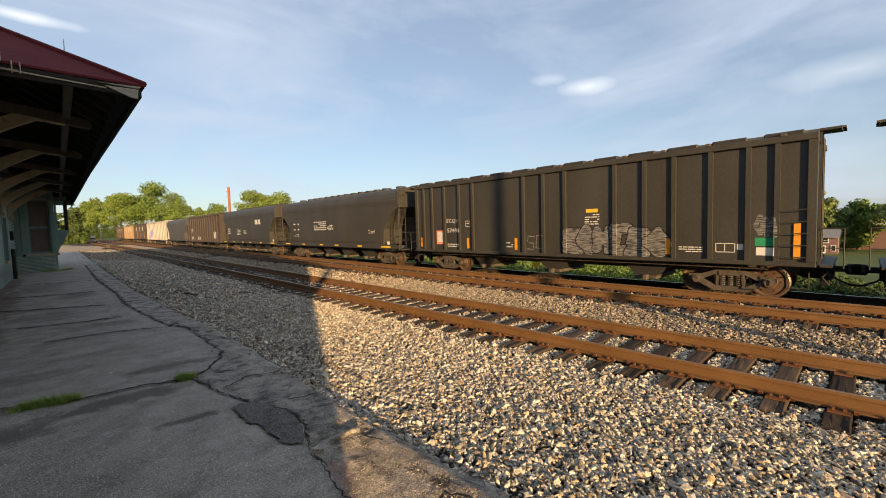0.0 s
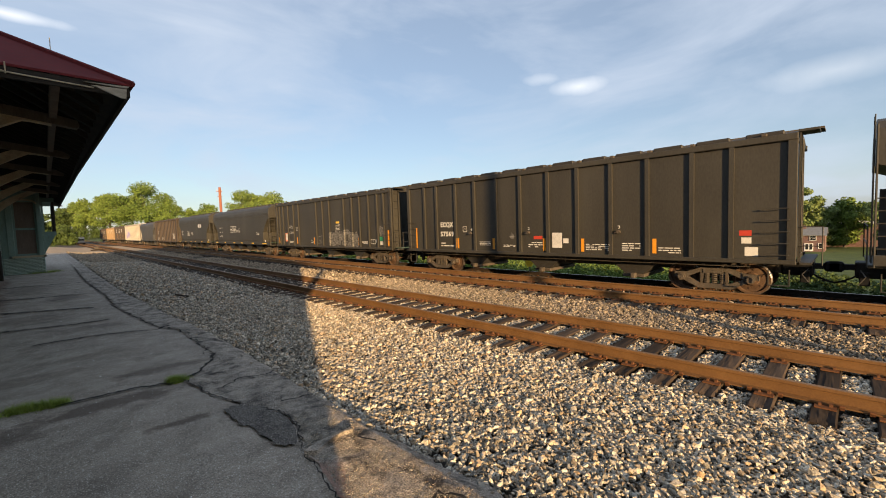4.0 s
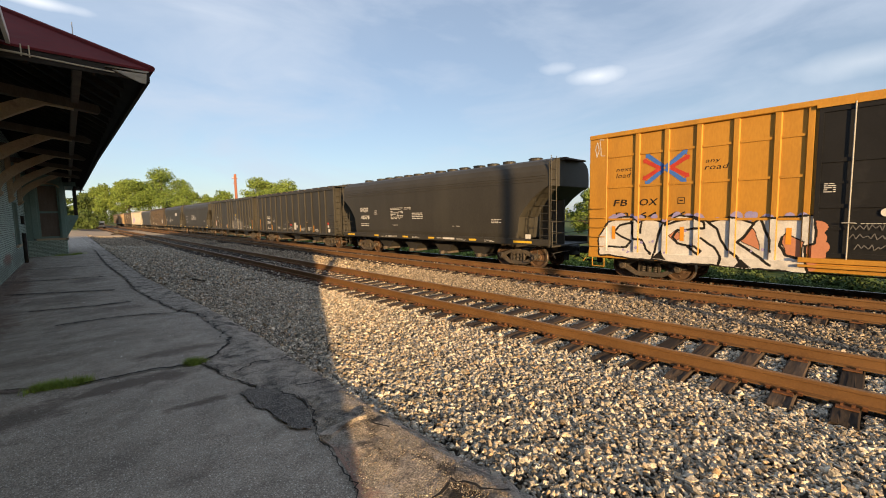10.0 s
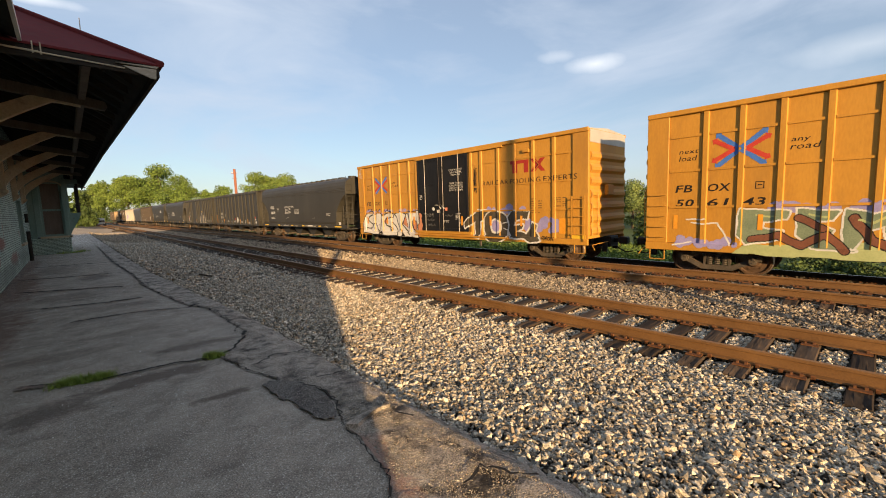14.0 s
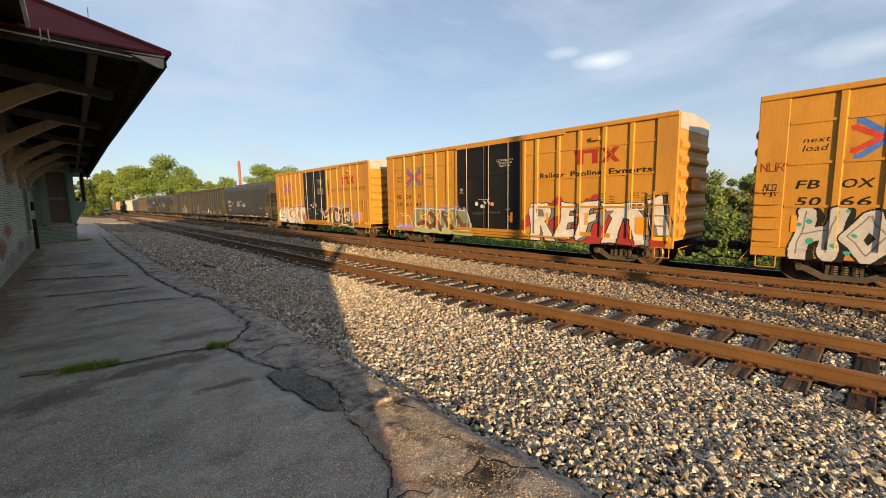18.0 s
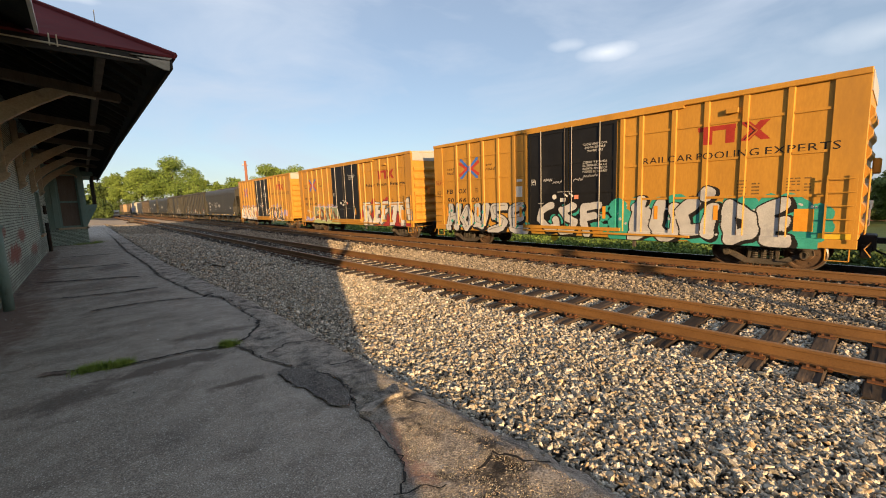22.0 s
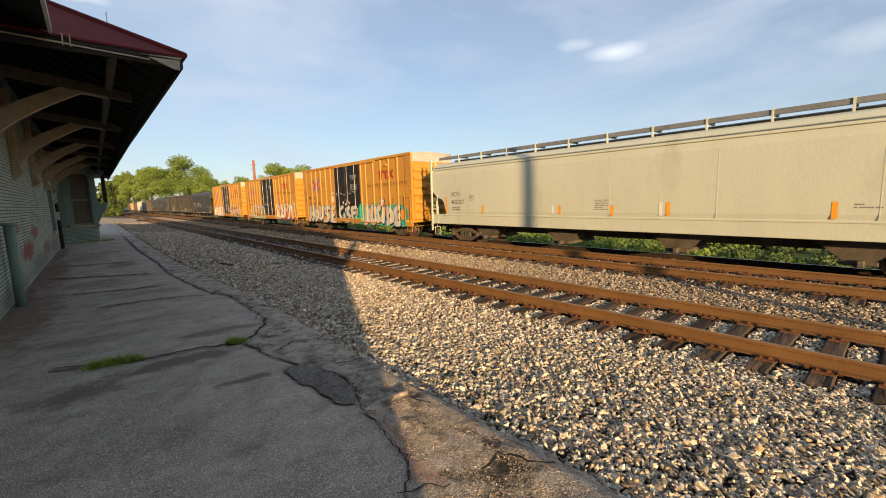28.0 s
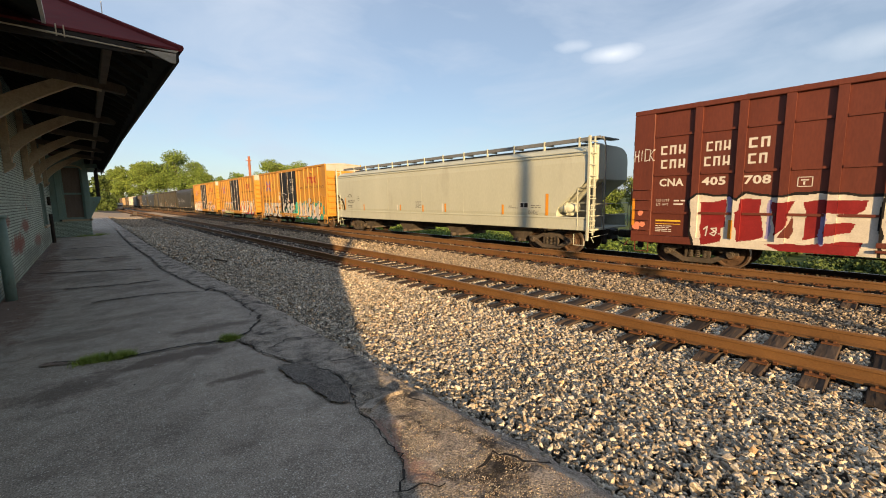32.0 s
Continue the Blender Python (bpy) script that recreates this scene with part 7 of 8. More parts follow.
for k in (range(0, 2), range(2, 3), range(3, 4), range(4, 6), range(6, 7), range(7, 9)):
    cv.strokes([BCD[q] for q in k], 0.36, [(0.06, 2)], (-0.05, -0.04)).strokes([BCD[q] for q in k], 0.36, [(0.035, 2), (0, 1)])
cv.spray(-7.2, -1.9, 1.0, 1.9, 26, 0.05, 1, 5, True)
cv.put(car, lv, {1: "silver", 2: "blackink", 3: "teal"})
for i, (y0, y1, z) in enumerate(((1.12, 0.72, 2.84), (0.7, 0.28, 2.74), (-0.2, -0.62, 2.8), (-0.6, -1.2, 2.9))):
    lay(car, "scribble", scrawl(y0, y1, z, 0.17, 60 + i), "silver", lv)
graffiti_line(car, lv, "NUR", 7.85, 7.3, 3.05, 3.28, 0.018, 91, "spraymaroon")
graffiti_line(car, lv, "OSR", 7.75, 7.45, 2.4, 2.72, 0.016, 92, "blackink")
lay(car, "placard", flat_rects([(2.6, 2.25, 2.3, 2.75), (2.55, 2.25, 2.95, 3.05)]), "white", lv, 0.006)

# brown box car
car, h, lv = box_car("dark red-brown ribbed box car with maroon and cream graffiti", -111.05, -127.0, "brown", (6.08, 4.97, 3.95, 2.97, 2.0, -2.0, -3.0, -4.0, -5.0, -6.1), (4.2, 2.96, 1.74), "brown", rib_w=0.2, top_mat="brownblack")
for words, z0, z1 in ((((7.16, 6.37, 3), (5.87, 5.2, 3), (4.83, 4.28, 2)), 3.6, 3.88), (((7.14, 6.36, 3), (5.91, 5.19, 3), (4.82, 4.32, 2)), 3.16, 3.44)):
    for a, b, n in words:
        w = (a - b) / n
        for i in range(n):
            p, q, k = a - (i + 0.08) * w, a - (i + 0.8) * w, 0.22 * w
            marks = [(p, p - k, z0, z1)]
            if i % 3 == 0:
                marks += [(p - k, q, z0, z0 + k), (p - k, q, z1 - k, z1)]
            elif i % 3 == 1:
                marks += [(q + k, q, z0, z1), (p - k, q + k, z1 - k, z1)]
            else:
                marks += [(q + k, q, z0, z1), (p - k, q + k, z0 + k, z0 + 2 * k)]
            lay(car, "sign_mark", flat_rects(marks), "white", lv)
lay(car, "lettering", fit_text("CNA", 7.14, 6.42, 2.6, 2.83, 0, 0.01), "white", lv)
lay(car, "lettering", fit_text("405", 5.92, 5.3, 2.6, 2.83, 0, 0.01), "white", lv)
lay(car, "lettering", fit_text("708", 4.86, 4.24, 2.6, 2.83, 0, 0.01), "white", lv)
lay(car, "lettering", fit_text("LD LMT", 7.2, 6.8, 2.1, 2.18), "white", lv)
lay(car, "lettering", fit_text("LT WT", 7.2, 6.83, 1.96, 2.04), "white", lv)
lay(car, "stencil", bars(6.68, 6.35, 1.96, 2.18, 2, 3), "white", lv)
lay(car, "marking", flat_rects([(3.69, 3.38, 2.72, 2.74), (3.69, 3.38, 2.48, 2.5), (3.69, 3.67, 2.48, 2.74), (3.4, 3.38, 2.48, 2.74), (3.62, 3.46, 2.64, 2.67), (3.57, 3.53, 2.53, 2.62)]), "white", lv)
lay(car, "data_plate", flat_rects([(7.2, 6.45, 1.45, 1.5), (7.2, 6.45, 1.36, 1.38)]), "yellowmark", lv, 0.004)
lay(car, "stencil", bars(7.2, 6.7, 1.1, 1.33, 4, 4), "white", lv)
lay(car, "reflector", flat_rects([(7.95, 7.86, 1.3, 2.2), (5.16, 5.04, 1.0, 1.55), (1.9, 1.78, 1.0, 1.55)]), "orange", lv, 0.02, "orange reflective strip")
graffiti_line(car, lv, "HICK", 7.95, 7.3, 3.45, 3.85, 0.026, 41, "spraywhite")
cv = Canvas(8.0, -3.0, 0.74, 2.45, seed=43, warp=0.025)
cv.spray(7.88, 7.6, 1.2, 1.9, 6, 0.1, 4, 42)
cv.fill([(6.21, 2.08), (5.98, 2.29), (5.27, 2.25), (5.02, 2.11), (4.84, 2.28), (4.13, 2.21), (3.68, 2.26), (2.76, 2.26), (2.11, 2.19), (1.99, 0.72), (2.99, 0.69), (4.64, 0.69), (6, 0.72), (6.14, 1.38)], 1, 0.07, 2)
cv.fill([(2.05, 2.2), (-2.4, 2.24), (-2.5, 0.8), (2.05, 0.76)], 1, 0.07, 2)
for shape in ([(5.93, 2.05), (5.27, 2.17), (5.21, 1.36), (5.31, 1.29), (5.36, 0.88), (5.83, 0.75)], [(5, 1.8), (4.91, 1.85), (4.92, 2.14), (4.43, 2.15), (4.34, 1.06), (4.94, 0.94)], [(4.18, 2.08), (3.69, 2.11), (3.83, 1.76), (3.9, 1.36), (4.1, 1.11)], [(3.5, 2.08), (2.38, 2.15), (2.39, 1.91), (2.58, 1.74), (3.08, 1.78), (3.07, 1.5), (2.5, 1.55), (2.58, 1.28), (3.1, 1.17), (3.44, 1.1)], [(4.25, 0.87), (3.79, 0.94), (2.39, 1.08), (2.45, 0.7), (3.37, 0.71), (3.9, 0.72)]):
    cv.fill(shape, 3)
cv.letters("RS", 1.9, -2.3, 1.05, 1.95, 0.5, 44, [(0, 3)], 0.1)
cv.fill([(3.75, 1.72), (3.68, 1.3), (3.75, 1.08), (4.0, 1.1), (3.85, 1.45)], 7)
cv.stripe([(5.2, 2.2), (5.15, 1.8)], 0.1, 6).stripe([(4.2, 2.1), (4.25, 1.05)], 0.09, 6).stripe([(3.12, 1.7), (3.1, 1.0)], 0.1, 6)
cv.put(car, lv, {1: "creamspray", 2: "blackink", 3: "spraymaroon", 4: "pink", 6: "lilac", 7: "brown"})
Canvas(5.9, 5.3, 0.95, 1.45, 0.01, 0.005, 47).strokes(([(5.78, 1.24), (5.68, 1.34), (5.72, 1.06)], [(5.45, 1.3), (5.58, 1.27), (5.44, 1.16), (5.5, 1.06), (5.6, 1.12), (5.44, 1.22), (5.45, 1.3)], [(5.38, 1.12), (5.36, 1.12)]), 0.035, [(0, 1)]).put(car, lv, {1: "spraywhite"}, 0.012)


def ribbed_hopper(label, front, rear, paint, ribs, detail=True):
    """A straight-sided covered hopper with outside posts and a hatched roof."""
    car, h = start_car("hopper_car", label, front, rear, "hopper car")
    P, O = -1.52, -1.6
    part("body", boxes([(P, -P, -h + 0.06, h - 0.06, 1.12, 4.3)]), paint, car)
    part("side_sill", boxes([(O - 0.02, P + 0.002, -h, h, 1.0, 1.12)], 0.01), paint, car)
    part("side_sill", boxes([(-P - 0.002, -O, -h, h, 1.0, 1.12)], 0.01), paint, car)
    part("top_chord", boxes([(O - 0.01, P + 0.002, -h, h, 4.27, 4.45)], 0.015), paint, car)
    part("top_chord", boxes([(-P - 0.002, -O, -h, h, 4.27, 4.45)], 0.015), paint, car)
    bm = bmesh.new()
    prism(bm, [(-1.56, 4.3), (-1.56, 4.44), (-0.75, 4.6), (0.75, 4.6), (1.56, 4.44), (1.56, 4.3)], "y", -h + 0.03, h - 0.03)
    roof = part("roof", bm, "blackroof" if paint == "black" else paint, car)
    first = hatch = None
    lv, cuts = [], []
    for y in ribs:
        if first is None:
            bm = bmesh.new()
            prism(bm, [(O, -0.06), (O, 0.06), (P + 0.001, 0.06), (P + 0.001, -0.06)], "z", 1.12, 4.27)
            first = part("side_post", bm, paint, car)
            first.matrix_basis = pose(0, y, 0)
        else:
            share("side_post", first, car, pose(0, y, 0))
        cuts.append((y - 0.06, y + 0.06, O))
    for s in (-1, 1):
        part("corner_post", boxes([(O, P + 0.001, min(s * (h - 0.2), s * h), max(s * (h - 0.2), s * h), 1.12, 4.27)], 0.01), paint, car)
        cuts.append((min(s * (h - 0.2), s * h), max(s * (h - 0.2), s * h), O))
    cuts.sort()
    y = -h
    for a, b, x in cuts:
        if a > y:
            lv.append((y, a, P))
        lv.append((a, b, x))
        y = b
    if y < h:
        lv.append((y, h, P))
    n = 13
    for i in range(n):
        y = -h + 0.7 + i * (2 * h - 1.4) / (n - 1)
        if hatch is None:
            hatch = part("roof_hatch", boxes([(-1.5, -0.5, -0.42, 0.42, 4.44, 4.57)], 0.03), "blackroof" if paint == "black" else paint, roof)
            hatch.matrix_basis = pose(0, y, 0)
            hinge = part("hatch_clamp", boxes([(-1.62, -1.3, -0.06, 0.06, 4.44, 4.52)], 0.01), "steel", roof)
            hinge.matrix_basis = pose(0, y, 0)
        else:
            share("roof_hatch", hatch, roof, pose(0, y, 0))
            share("hatch_clamp", hinge, roof, pose(0, y + 0.5, 0))
    part("running_board", boxes([(-0.4, 0.4, -h - 0.45, h + 0.45, 4.64, 4.69)]), "steel", roof)
    for s in (-1, 1):
        e = part("end_cage", boxes([(-1.5, -1.46, min(s * (h + 0.02), s * (h + 0.06)), max(s * (h + 0.02), s * (h + 0.06)), 1.0, 4.5), (-1.1, -1.06, min(s * (h + 0.02), s * (h + 0.06)), max(s * (h + 0.02), s * (h + 0.06)), 1.0, 4.5), (-1.5, 1.5, min(s * h, s * (h + 0.3)), max(s * h, s * (h + 0.3)), 1.0, 1.06), (-1.55, -0.8, min(s * h, s * (h + 0.4)), max(s * h, s * (h + 0.4)), 4.46, 4.52)]), paint, car)
        part("ladder", ladder_bm_y(s * (h + 0.08), -1.48, -1.08, 1.3, 4.2, 8), paint, e)
        ladder(car, O, min(s * (h - 0.15), s * (h - 0.6)), max(s * (h - 0.15), s * (h - 0.6)), 1.25, 2.5, 5, paint)
        bm = bmesh.new()
        for z in (1.5, 2.0):
            rod(bm, (-1.55, s * (h + 0.05), z), (-1.55, s * (h + 0.5), z), 0.014, 5)
        rod(bm, (-1.55, s * (h + 0.5), 1.0), (-1.55, s * (h + 0.5), 2.0), 0.014, 5)
        part("hand_rail", bm, paint, e)
    for y in (-3.6, 0, 3.6):
        hopper_foot(car, y, 0.95, "blackroof")
    part("brake_pipe", boxes([(-1.3, -1.26, -h + 1, h - 1, 0.86, 0.9)]), "steel", car)
    trucks(car, h - 1.92)
    coupler(car, h)
    underframe(car, h)
    end_gear(car, h, paint)
    return car, h, lv


def hopper_foot(car, y, w, material, z0=0.32):
    """A tapering discharge hopper under the floor with its gate."""
    bm = bmesh.new()
    prism(bm, [(y - w, 1.02), (y + w, 1.02), (y + 0.3, z0 + 0.12), (y - 0.3, z0 + 0.12)], "x", -1.0, 1.0)
    f = part("hopper", bm, material, car)
    part("outlet_gate", boxes([(-1.05, 1.05, y - 0.36, y + 0.36, z0, z0 + 0.12)], 0.02), "steel", f)
    part("gate_shaft", boxes([(-1.3, -1.05, y - 0.12, y + 0.02, z0 - 0.02, z0 + 0.16)], 0.02), "steel", f)


E_RIBS = (6.57, 5.69, 4.38, 3.19, 1.96, 0.71, -0.57, -1.79, -3.03, -4.22, -5.49, -6.48)
car, h, lv = ribbed_hopper("black ribbed covered hopper car with faded white scrawl", 16.6, 0.74, "black", (7.28, 6.63, 5.73, 4.72, 3.84, 1.02, 0.08, -0.86, -2.76, -3.74, -4.62, -5.6, -6.5, -7.13))
lay(car, "lettering", fit_text("ECQX", 5.62, 4.78, 2.46, 2.64), "white", lv)
lay(car, "lettering", fit_text("57498", 5.6, 4.72, 1.98, 2.18), "white", lv)
lay(car, "placard", flat_rects([(6.38, 5.81, 1.39, 2.08)]), "pink", lv)
lay(car, "placard", flat_rects([(6.3, 5.9, 1.5, 2.0)]), "spraywhite", lv, 0.005)
for y in (7.55, 4.2, 1.44, -4.45):
    lay(car, "reflector", flat_rects([(y + 0.07, y - 0.07, 1.22, 1.72)]), "orange", lv, 0.008, "orange reflective strip")
lay(car, "reflector", flat_rects([(-7.48, -7.62, 1.2, 2.15)]), "orange", lv, 0.03, "orange reflective strip")
lay(car, "marking", flat_rects([(-5.73, -6.21, 1.58, 1.6), (-5.73, -6.21, 1.33, 1.35), (-5.73, -5.75, 1.33, 1.6), (-5.95, -5.97, 1.33, 1.6), (-6.19, -6.21, 1.33, 1.6), (-6.25, -6.4, 1.41, 1.58)]), "white", lv)
lay(car, "placard", flat_rects([(-6.66, -7.09, 1.53, 1.76)]), "green", lv)
lay(car, "placard", flat_rects([(-6.69, -7.09, 1.27, 1.49)]), "white", lv)
lay(car, "placard", flat_rects([(-1.7, -2.15, 2.66, 2.79)]), "yellowmark", lv)
lay(car, "stencil", bars(-1.65, -2.2, 2.2, 2.62, 5, 2), "white", lv)
lay(car, "stencil", bars(-4.75, -5.4, 1.3, 1.5, 3, 3), "white", lv)
lay(car, "stencil", bars(5.6, 4.75, 1.25, 1.45, 2, 4), "white", lv)
lay(car, "stencil", bars(1.95, 1.6, 1.3, 1.55, 3, 5), "white", lv)
M["chalk"] = mat("faded_white_spray", (0.035, 0.033, 0.03), (0.24, 0.23, 0.215), 0.7, scale=4, fine=9, bump=0.0, stretch=(1, 0.5, 5), mix=0.6, cut=(0.42, 0.6))
Canvas(-0.6, -4.6, 1.13, 2.25, seed=51).letters("EOMCSO", -0.85, -4.45, 1.28, 2.0, 0.34, 51, [(0.035, 2), (0.0, 1)]).put(car, lv, {1: "chalk", 2: "blackink"})
graffiti_line(car, lv, "SC", 0.9, 0.1, 1.3, 1.8, 0.05, 52, "chalk")
graffiti_line(car, lv, "ON", -6.65, -7.1, 1.85, 2.35, 0.12, 53, "chalk")
lay(car, "marking", flat_rects([(4.35, 4.05, 2.5, 2.52), (4.35, 4.05, 2.25, 2.27), (4.35, 4.33, 2.25, 2.52), (4.07, 4.05, 2.25, 2.52), (4.27, 4.13, 2.38, 2.42)]), "white", lv)

car, h, lv = ribbed_hopper("clean black ribbed covered hopper car with white marks", -0.7, -16.5, "black", E_RIBS)
lay(car, "lettering", fit_text("ECQX", 5.45, 4.58, 2.24, 2.46, 0, 0.012), "white", lv)
lay(car, "lettering", fit_text("57569", 5.47, 4.55, 1.78, 2.0, 0, 0.012), "white", lv)
lay(car, "stencil", bars(5.45, 4.55, 1.25, 1.5, 2, 5), "white", lv)
lay(car, "reflector", flat_rects([(7.3, 7.2, 1.15, 2.22)]), "orange", lv, 0.03, "orange reflective strip")
for y in (4.28, 2.14, -0.38, -1.98, -4.43):
    lay(car, "reflector", flat_rects([(y + 0.06, y - 0.06, 1.2, 1.68)]), "orange", lv, 0.008, "orange reflective strip")
lay(car, "placard", flat_rects([(-0.73, -1.15, 1.32, 1.9)]), "spraywhite", lv)
lay(car, "placard", flat_rects([(-1.2, -1.42, 1.5, 1.68)]), "spraywhite", lv)
lay(car, "placard", flat_rects([(0.1, -0.3, 1.65, 1.78)]), "red", lv)
lay(car, "placard", flat_rects([(-6.67, -6.95, 1.77, 1.92)]), "red", lv)
lay(car, "placard", flat_rects([(-6.72, -6.95, 1.55, 1.72), (-6.8, -7.1, 1.2, 1.45)]), "white", lv)
for k, y in enumerate((3.42, 0.33, -3.3)):
    lay(car, "stencil", fit_text(str(k + 1), y + 0.04, y - 0.04, 2.03, 2.13), "white", lv)
    bm = bmesh.new()
    rod(bm, (-1.52, y, 1.92), (-1.66, y, 1.92), 0.06, 8)
    rod(bm, (-1.64, y - 0.1, 1.9), (-1.64, y + 0.12, 1.88), 0.02, 6)
    part("vibrator_bracket", bm, "steel", car)
lay(car, "marking", flat_rects([(3.96, 3.71, 2.22, 2.24), (3.96, 3.71, 1.98, 2.0), (3.96, 3.94, 1.98, 2.24), (3.73, 3.71, 1.98, 2.24), (3.88, 3.79, 2.1, 2.13)]), "white", lv)
for y0, y1, z0, z1, n, sd in ((2.95, 2.3, 1.35, 1.55, 3, 6), (1.6, 1.0, 1.3, 1.42, 2, 7), (0.35, -0.3, 1.3, 1.55, 3, 8), (-2.1, -3.0, 1.25, 1.5, 4, 9), (-3.4, -4.0, 1.25, 1.55, 4, 10), (-4.55, -5.2, 1.2, 1.42, 3, 11)):
    lay(car, "stencil", bars(y0, y1, z0, z1, n, sd), "white", lv)
lay(car, "marking", flat_poly([(1.29, 1.75), (1.16, 1.94), (1.03, 1.75), (1.1, 1.66), (1.22, 1.66)]), "chalk", lv)


def round_hopper(label, front, rear, paint, z_sill, z_belt, z_top, ends, hatches, name="hopper_car", sill_mat=None, feet=(), end_tone=None, rear_ends=None):
    """A covered hopper with bulging smooth sides. ends: rows of (distance from the end, height of the lower edge)."""
    car, h = start_car(name, label, front, rear, "hopper car")
    ring = [(-1.57, 0.0), (-1.598, 0.06), (-1.6, 0.35), (-1.6, 0.75), (-1.585, 0.80), (-1.575, 0.83), (-1.5, 0.90), (-1.3, 0.955), (-1.0, 0.985), (-0.6, 1.0)]
    half = [(x, z_sill + (z_top - z_sill) * t) for x, t in ring]
    prof = half + [(-x, z) for x, z in half[::-1]]
    rear_ends = rear_ends or ends
    stations = sorted({round(h - d, 3) for d, _ in ends} | {round(d - h, 3) for d, _ in rear_ends} | {0.0, h / 2, -h / 2})

    def low(y):
        d = h - abs(y)
        rows = ends if y > 0 else rear_ends
        return float(np.interp(d, [e[0] for e in rows], [e[1] for e in rows]))

    bm = bmesh.new()
    rings = [[bm.verts.new((x, y, max(z, low(y)))) for x, z in prof] for y in stations]
    for a, b in zip(rings, rings[1:]):
        for i in range(len(prof) - 1):
            bm.faces.new((a[i], a[i + 1], b[i + 1], b[i]))
        bm.faces.new((a[-1], a[0], b[0], b[-1]))
    bm.faces.new(rings[0])
    bm.faces.new(rings[-1][::-1])
    bmesh.ops.remove_doubles(bm, verts=bm.verts[:], dist=0.0005)
    bmesh.ops.dissolve_degenerate(bm, dist=0.0005, edges=bm.edges[:])
    bmesh.ops.recalc_face_normals(bm, faces=bm.faces[:])
    body = part("body", bm, paint, car)
    sill = sill_mat or paint
    for s in (-1, 1):
        part("side_sill", boxes([(min(s * 1.52, s * 1.62), max(s * 1.52, s * 1.62), -h, h, z_sill - 0.05 if paint == "grey" else 1.04, z_sill + 0.02)], 0.01), sill, car)
        if paint == "grey":
            part("sill_plate", boxes([(min(s * 1.56, s * 1.6), max(s * 1.56, s * 1.6), -h, h, 1.0, z_sill - 0.04)], 0.01), sill, car)
        for z in z_belt:
            bm = bmesh.new()
            rod(bm, (s * 1.592, -h + 0.15, z), (s * 1.592, h - 0.15, z), 0.022, 6)
            part("belt", bm, paint, car)
    # platforms, ladders and rails at the ends
    for s in (-1, 1):
        plat = part("end_platform", boxes([(-1.5, 1.5, min(s * (h - 1.1), s * (h + 0.1)), max(s * (h - 1.1), s * (h + 0.1)), 0.98, 1.05)], 0.01), sill, car)
        part("ladder", ladder_bm_y(s * (h + 0.05), -1.55, -1.15, 1.2, z_top - 0.1, 9), sill, plat)
        bm = bmesh.new()
        x = -1.6
        rod(bm, (x, s * h, 1.0), (x, s * h, z_top - 0.25), 0.022, 6)
        rod(bm, (x, s * (h - 0.42), 1.0), (x, s * (h - 0.42), 2.6), 0.018, 6)
        for i in range(6):
            rod(bm, (x, s * h, 1.15 + i * 0.3), (x, s * (h - 0.42), 1.15 + i * 0.3), 0.014, 5)
        part("side_ladder", bm, sill, plat)
        bm = bmesh.new()
        for z in (1.55, 2.0):
            rod(bm, (-1.55, s * (h + 0.12), z), (1.55, s * (h + 0.12), z), 0.014, 5)
        rod(bm, (-1.55, s * (h + 0.12), 1.0), (-1.55, s * (h + 0.12), 2.0), 0.016, 5)
        rod(bm, (1.55, s * (h + 0.12), 1.0), (1.55, s * (h + 0.12), 2.0), 0.016, 5)
        part("hand_rail", bm, sill, plat)
        part("shear_plate", boxes([(-0.3, -0.24, min(s * (h - 1.2), s * (h - 0.1)), max(s * (h - 1.2), s * (h - 0.1)), 1.05, 2.9)]), end_tone or paint, plat)
    first = None
    for y in hatches:
        if first is None:
            bm = bmesh.new()
            rod(bm, (0, 0, z_top - 0.05), (0, 0, z_top + 0.15), 0.3, 16)
            rod(bm, (0, 0, z_top + 0.15), (0, 0, z_top + 0.19), 0.33, 16, 0.28)
            first = part("round_hatch", bm, paint, car)
            first.matrix_basis = pose(0, y, 0)
        else:
            share("round_hatch", first, car, pose(0, y, 0))
    for y in feet:
        hopper_foot(car, y, 1.0, "blackroof" if paint != "grey" else "steel")
    trucks(car, h - 1.95)
    coupler(car, h)
    underframe(car, h)
    end_gear(car, h, sill)
    lv = [(-h, h, -1.6)]
    return car, h, lv


ENDS = [(0.0, 3.45), (0.25, 3.35), (0.75, 3.0), (1.15, 2.6), (1.45, 2.2), (1.52, 1.62), (1.6, 1.2)]
HATCHES = [7.22, 5.75, 4.76, 3.81, 2.8, 1.85, 0.88, -0.08, -1.05, -1.98, -2.99, -3.92, -4.9, -6.37]


def center_hopper(label, front, rear, marks=True, feet=(-3.9, -1.3, 1.3, 3.9)):
    car, h, lv = round_hopper(label, front, rear, "black", 1.28, (3.64, 3.76, 3.86), 4.62, ENDS, [y * (front - rear) / 16.15 for y in HATCHES], feet=feet)
    part("roof_walk", boxes([(-0.75, -0.45, -h - 0.2, -h + 0.9, 4.55, 4.6), (-0.75, 0.75, -h - 0.3, -h + 0.2, 4.5, 4.56)]), "steel", car)
    for y0, y1 in ((7.57, 6.7), (4.35, 3.9), (1.46, 0.97), (-0.77, -1.23), (-3.73, -4.19), (-6.33, -7.27)):
        plate(car, "reflector", "yellowmark", min(y0, y1), max(y0, y1), 1.12, 1.21, -1.622, 0.004, "yellow reflective bar")
    lay(car, "placard", flat_rects([(-6.97, -7.24, 1.31, 1.49)]), "white", lv, 0.03)
    return car, h, lv


